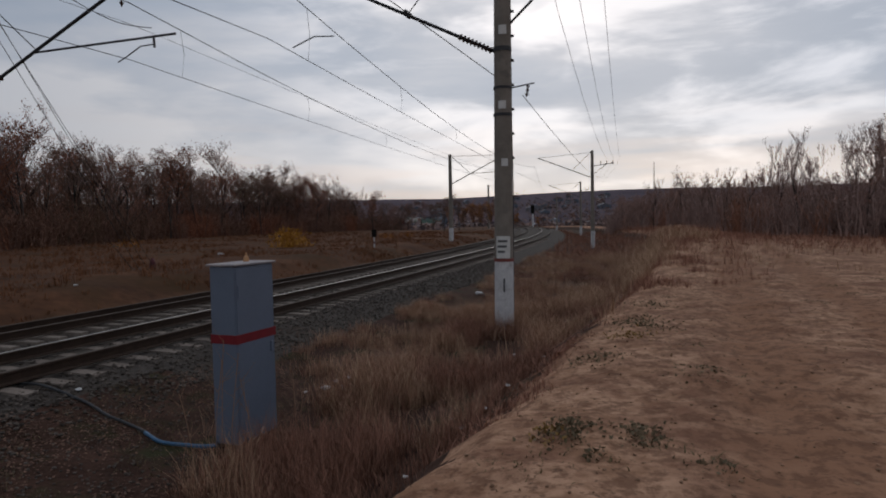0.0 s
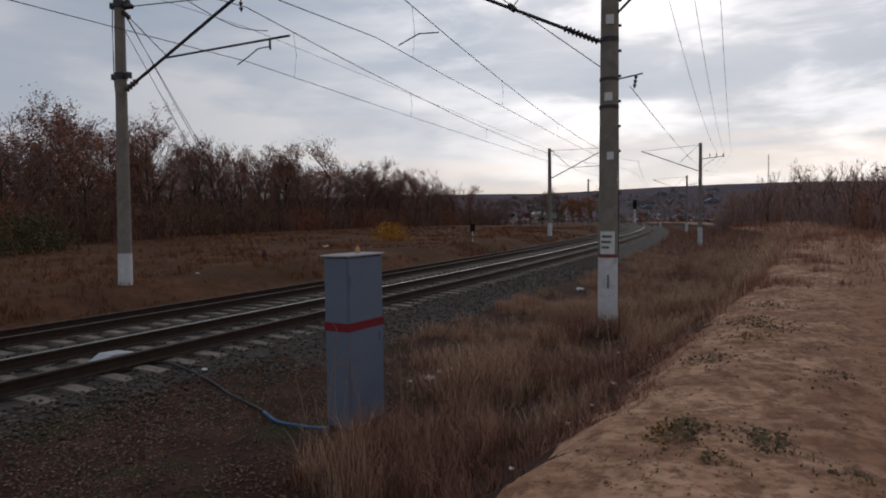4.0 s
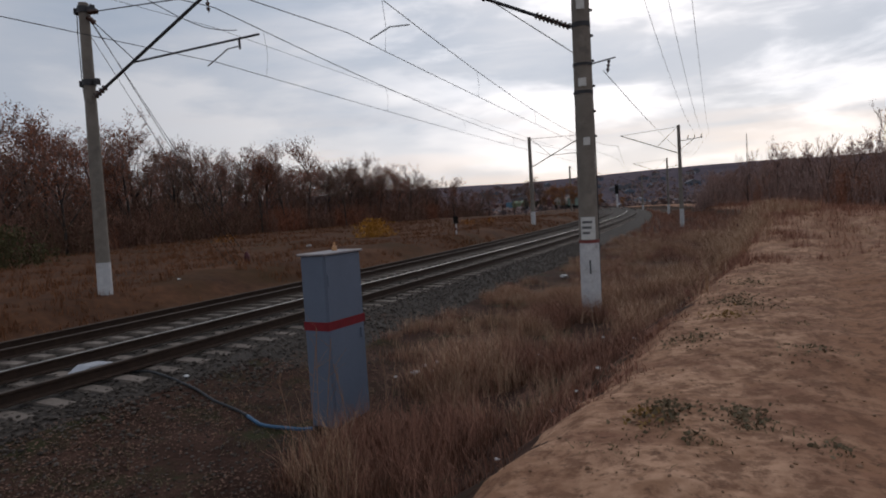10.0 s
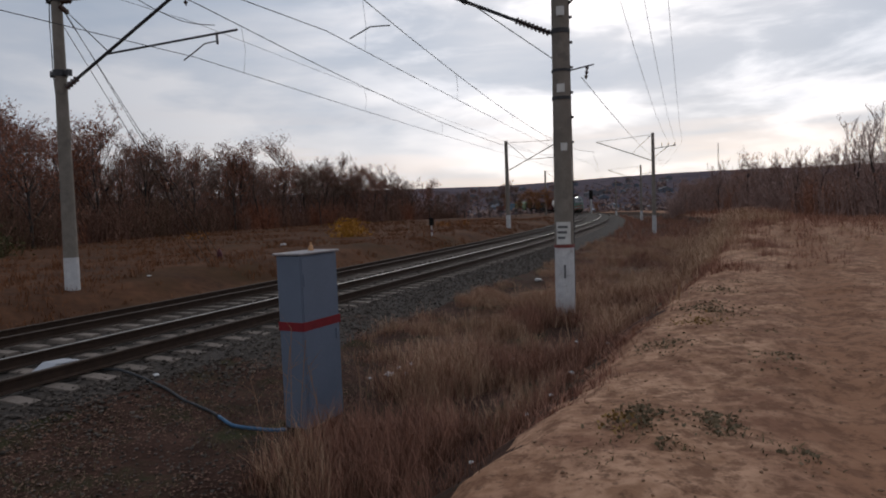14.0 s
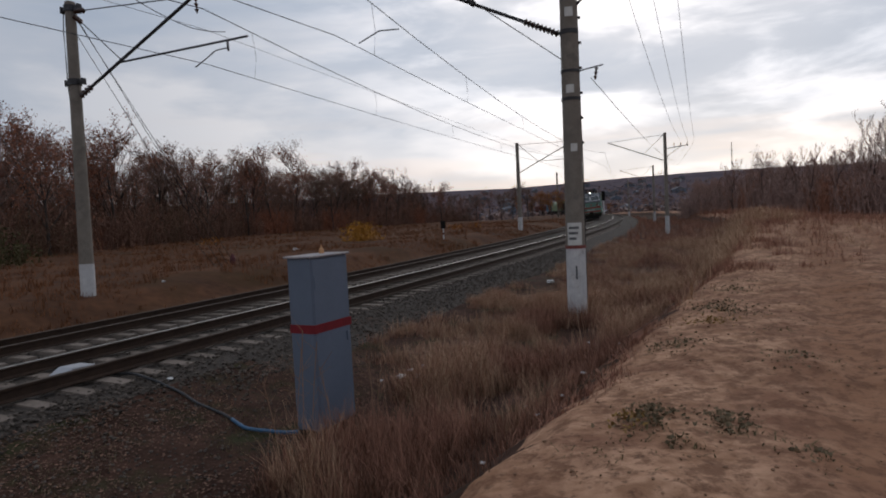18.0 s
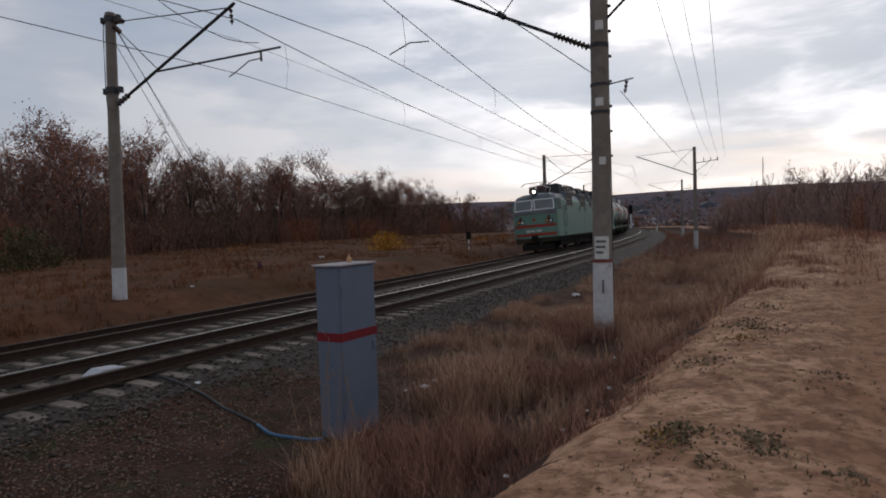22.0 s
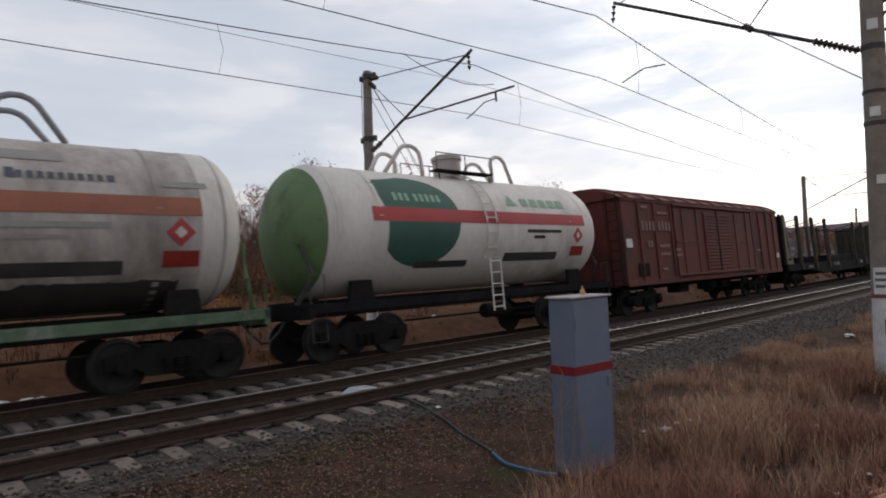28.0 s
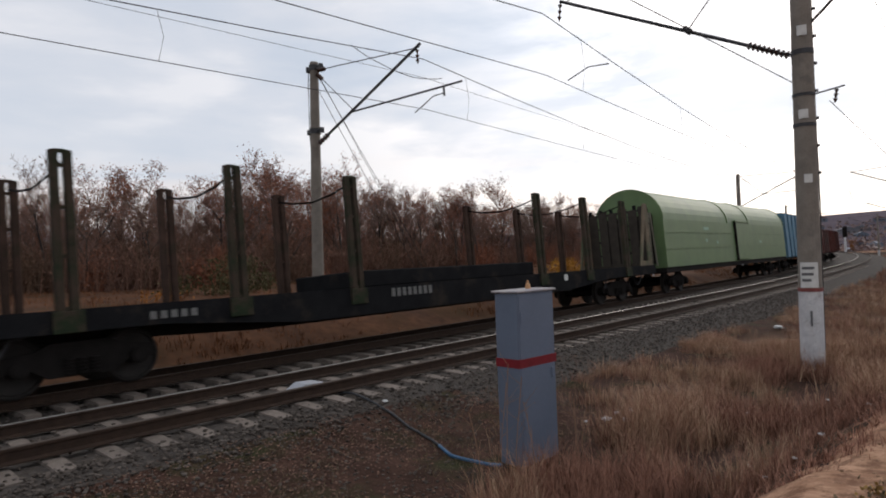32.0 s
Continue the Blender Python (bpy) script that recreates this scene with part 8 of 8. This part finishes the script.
def field_posts():
    x, y = polar(24.2, 30)
    z = ground_z(x, y)
    t = thing("marker_post", pose(x, y, z), "short dark red marker post in the dry field", "post")
    bm = bmesh.new()
    lathe(bm, [(0.13, -0.1), (0.12, 0.32), (0.06, 0.46), (0.03, 0.5)], 10)
    part("post", bm, MAROON, t)
    x, y = polar(25.6, 31)
    bm = bmesh.new()
    rod(bm, (0, 0, -0.1), (-1.1, 0.1, 1.3), 0.018, 5, 0.008)
    ob = tagged(part("dead_stalk", bm, BARK), "thin leaning dead stalk in the dry field", "stalk")
    ob.location = (x, y, ground_z(x, y))
    x, y = polar(6.0, 46)
    t = thing("dwarf_signal", pose(x, y, ground_z(x, y), 0, 0, 10), "small dark dwarf signal with banded post", "railway signal")
    bm = bmesh.new()
    rod(bm, (0, 0, -0.1), (0, 0, 0.75), 0.05, 8)
    part("post", bm, WHITEWASH, t)
    bm = bmesh.new()
    rod(bm, (0, 0, 0.3), (0, 0, 0.45), 0.054, 8)
    part("band", bm, MAROON, t)
    bm = bmesh.new()
    box(bm, -0.17, 0.17, -0.1, 0.1, 0.75, 1.3, 0.04)
    part("head", bm, BLACK, t)
    for b, d, k in ((-17.4, 40, 0.35),):
        x, y = polar(b, d)
        t = thing("wooden_post", pose(x, y, ground_z(x, y)), "short red-brown marker stump beside the dirt track", "post")
        bm = bmesh.new()
        lathe(bm, [(0.09, -0.1), (0.085, k), (0.05, k + 0.08)], 8)
        part("post", bm, MAROON, t)


field_posts()


def far_signal():
    x, y = polar(-8.0, 170)
    t = thing("colour_light_signal", pose(x, y, -1.6), "distant railway signal with a dark head on a white post", "railway signal")
    bm = bmesh.new()
    lathe(bm, [(0.22, -0.5), (0.2, 4.6)], 10)
    part("post", bm, WHITEWASH, t)
    bm = bmesh.new()
    box(bm, -0.45, 0.45, -0.2, 0.2, 4.6, 7.0, 0.12)
    part("head", bm, BLACK, t)
    for i in range(3):
        bm = bmesh.new()
        rod(bm, (0, -0.2, 5.1 + i * 0.7), (0, -0.45, 5.1 + i * 0.7), 0.2, 10)
        part("lamp_hood", bm, BLACK, t)


far_signal()


# ---- town on the slope ----
def town():
    rnd = random.Random(8)
    # wall and roof colours are greyed, with the far haze mixed in
    walls = [mat(f"house_wall_{n}", c, None, 0.85, scale=0.6, bump=0.0) for n, c in (("white", (0.30, 0.30, 0.32)), ("grey", (0.17, 0.165, 0.18)), ("brick", (0.16, 0.105, 0.10)), ("blue", (0.14, 0.16, 0.20)))]
    roofs = [mat(f"house_roof_{n}", c, None, 0.8, scale=0.6, bump=0.0) for n, c in (("grey", (0.14, 0.14, 0.155)), ("rust", (0.15, 0.09, 0.08)), ("blue", (0.13, 0.15, 0.185)), ("pale", (0.26, 0.27, 0.30)))]
    dark = mat("house_window", (0.03, 0.03, 0.035), None, 0.3, bump=0.0)
    bodies = [bm_mesh(lambda bm: box(bm, -5, 5, -4, 4, -1.5, 4.2), "wall", m) for m in walls]

    def gable(bm):
        prism(bm, [(-5.5, 4.1), (5.5, 4.1), (0, 7.4)], -4.5, 4.5)
    tops = [bm_mesh(gable, "roof", m) for m in roofs]
    me_win = bm_mesh(lambda bm: box(bm, -0.7, 0.7, -4.06, -3.98, 1.2, 2.8), "window", dark)
    for i in range(64):
        b = rnd.uniform(-15.5, 3.5)
        d = rnd.uniform(330, 980)
        x, y = polar(b, d)
        z = far_z(x, y)
        h = thing("house", pose(x, y, z, 0, 0, rnd.uniform(-40, 40) + b), "distant small house with a gabled roof", "house", "houses of the far town")
        k = rnd.uniform(0.6, 1.05)
        h.scale = (k * rnd.uniform(0.8, 1.8), k, k)
        shared("wall", rnd.choice(bodies), h)
        shared("roof", rnd.choice(tops), h)
        for dx in (-2.6, 0, 2.6):
            shared("window", me_win, h, Matrix.Translation((dx, 0, 0)))
    # trees between the houses
    s = Soup()
    for i in range(2600):
        b, d = rnd.uniform(-40, 6), rnd.uniform(240, 900)
        x, y = polar(b, d)
        z = far_z(x, y)
        r = rnd.uniform(1.3, 3.4)
        for k in range(12):
            s.leaf(Vector((x + rnd.gauss(0, r * 0.5), y + rnd.gauss(0, r * 0.5), z + rnd.uniform(0.5, r * 1.7))), r * rnd.uniform(0.25, 0.5), rnd)
    tagged(new("far_trees", s.mesh("far_trees", HAZYLEAF)), "bare and rusty trees among the far houses", "woods", kind="stuff")
    x, y = polar(-18.2, 1350)
    t = thing("radio_mast", pose(x, y, far_z(x, y)), "thin distant radio mast on the hill", "mast")
    for k in range(3):
        a = 2.1 * k
        bm = bmesh.new()
        rod(bm, (1.6 * math.cos(a), 1.6 * math.sin(a), -2), (0.3 * math.cos(a), 0.3 * math.sin(a), 52), 0.28, 5)
        part("mast_leg", bm, STEEL, t)


# far tree tones are raised to carry the haze of distance
HAZYLEAF = leaf_mat("far_autumn_trees", (0.13, 0.105, 0.11), (0.27, 0.175, 0.14))
town()


motions()
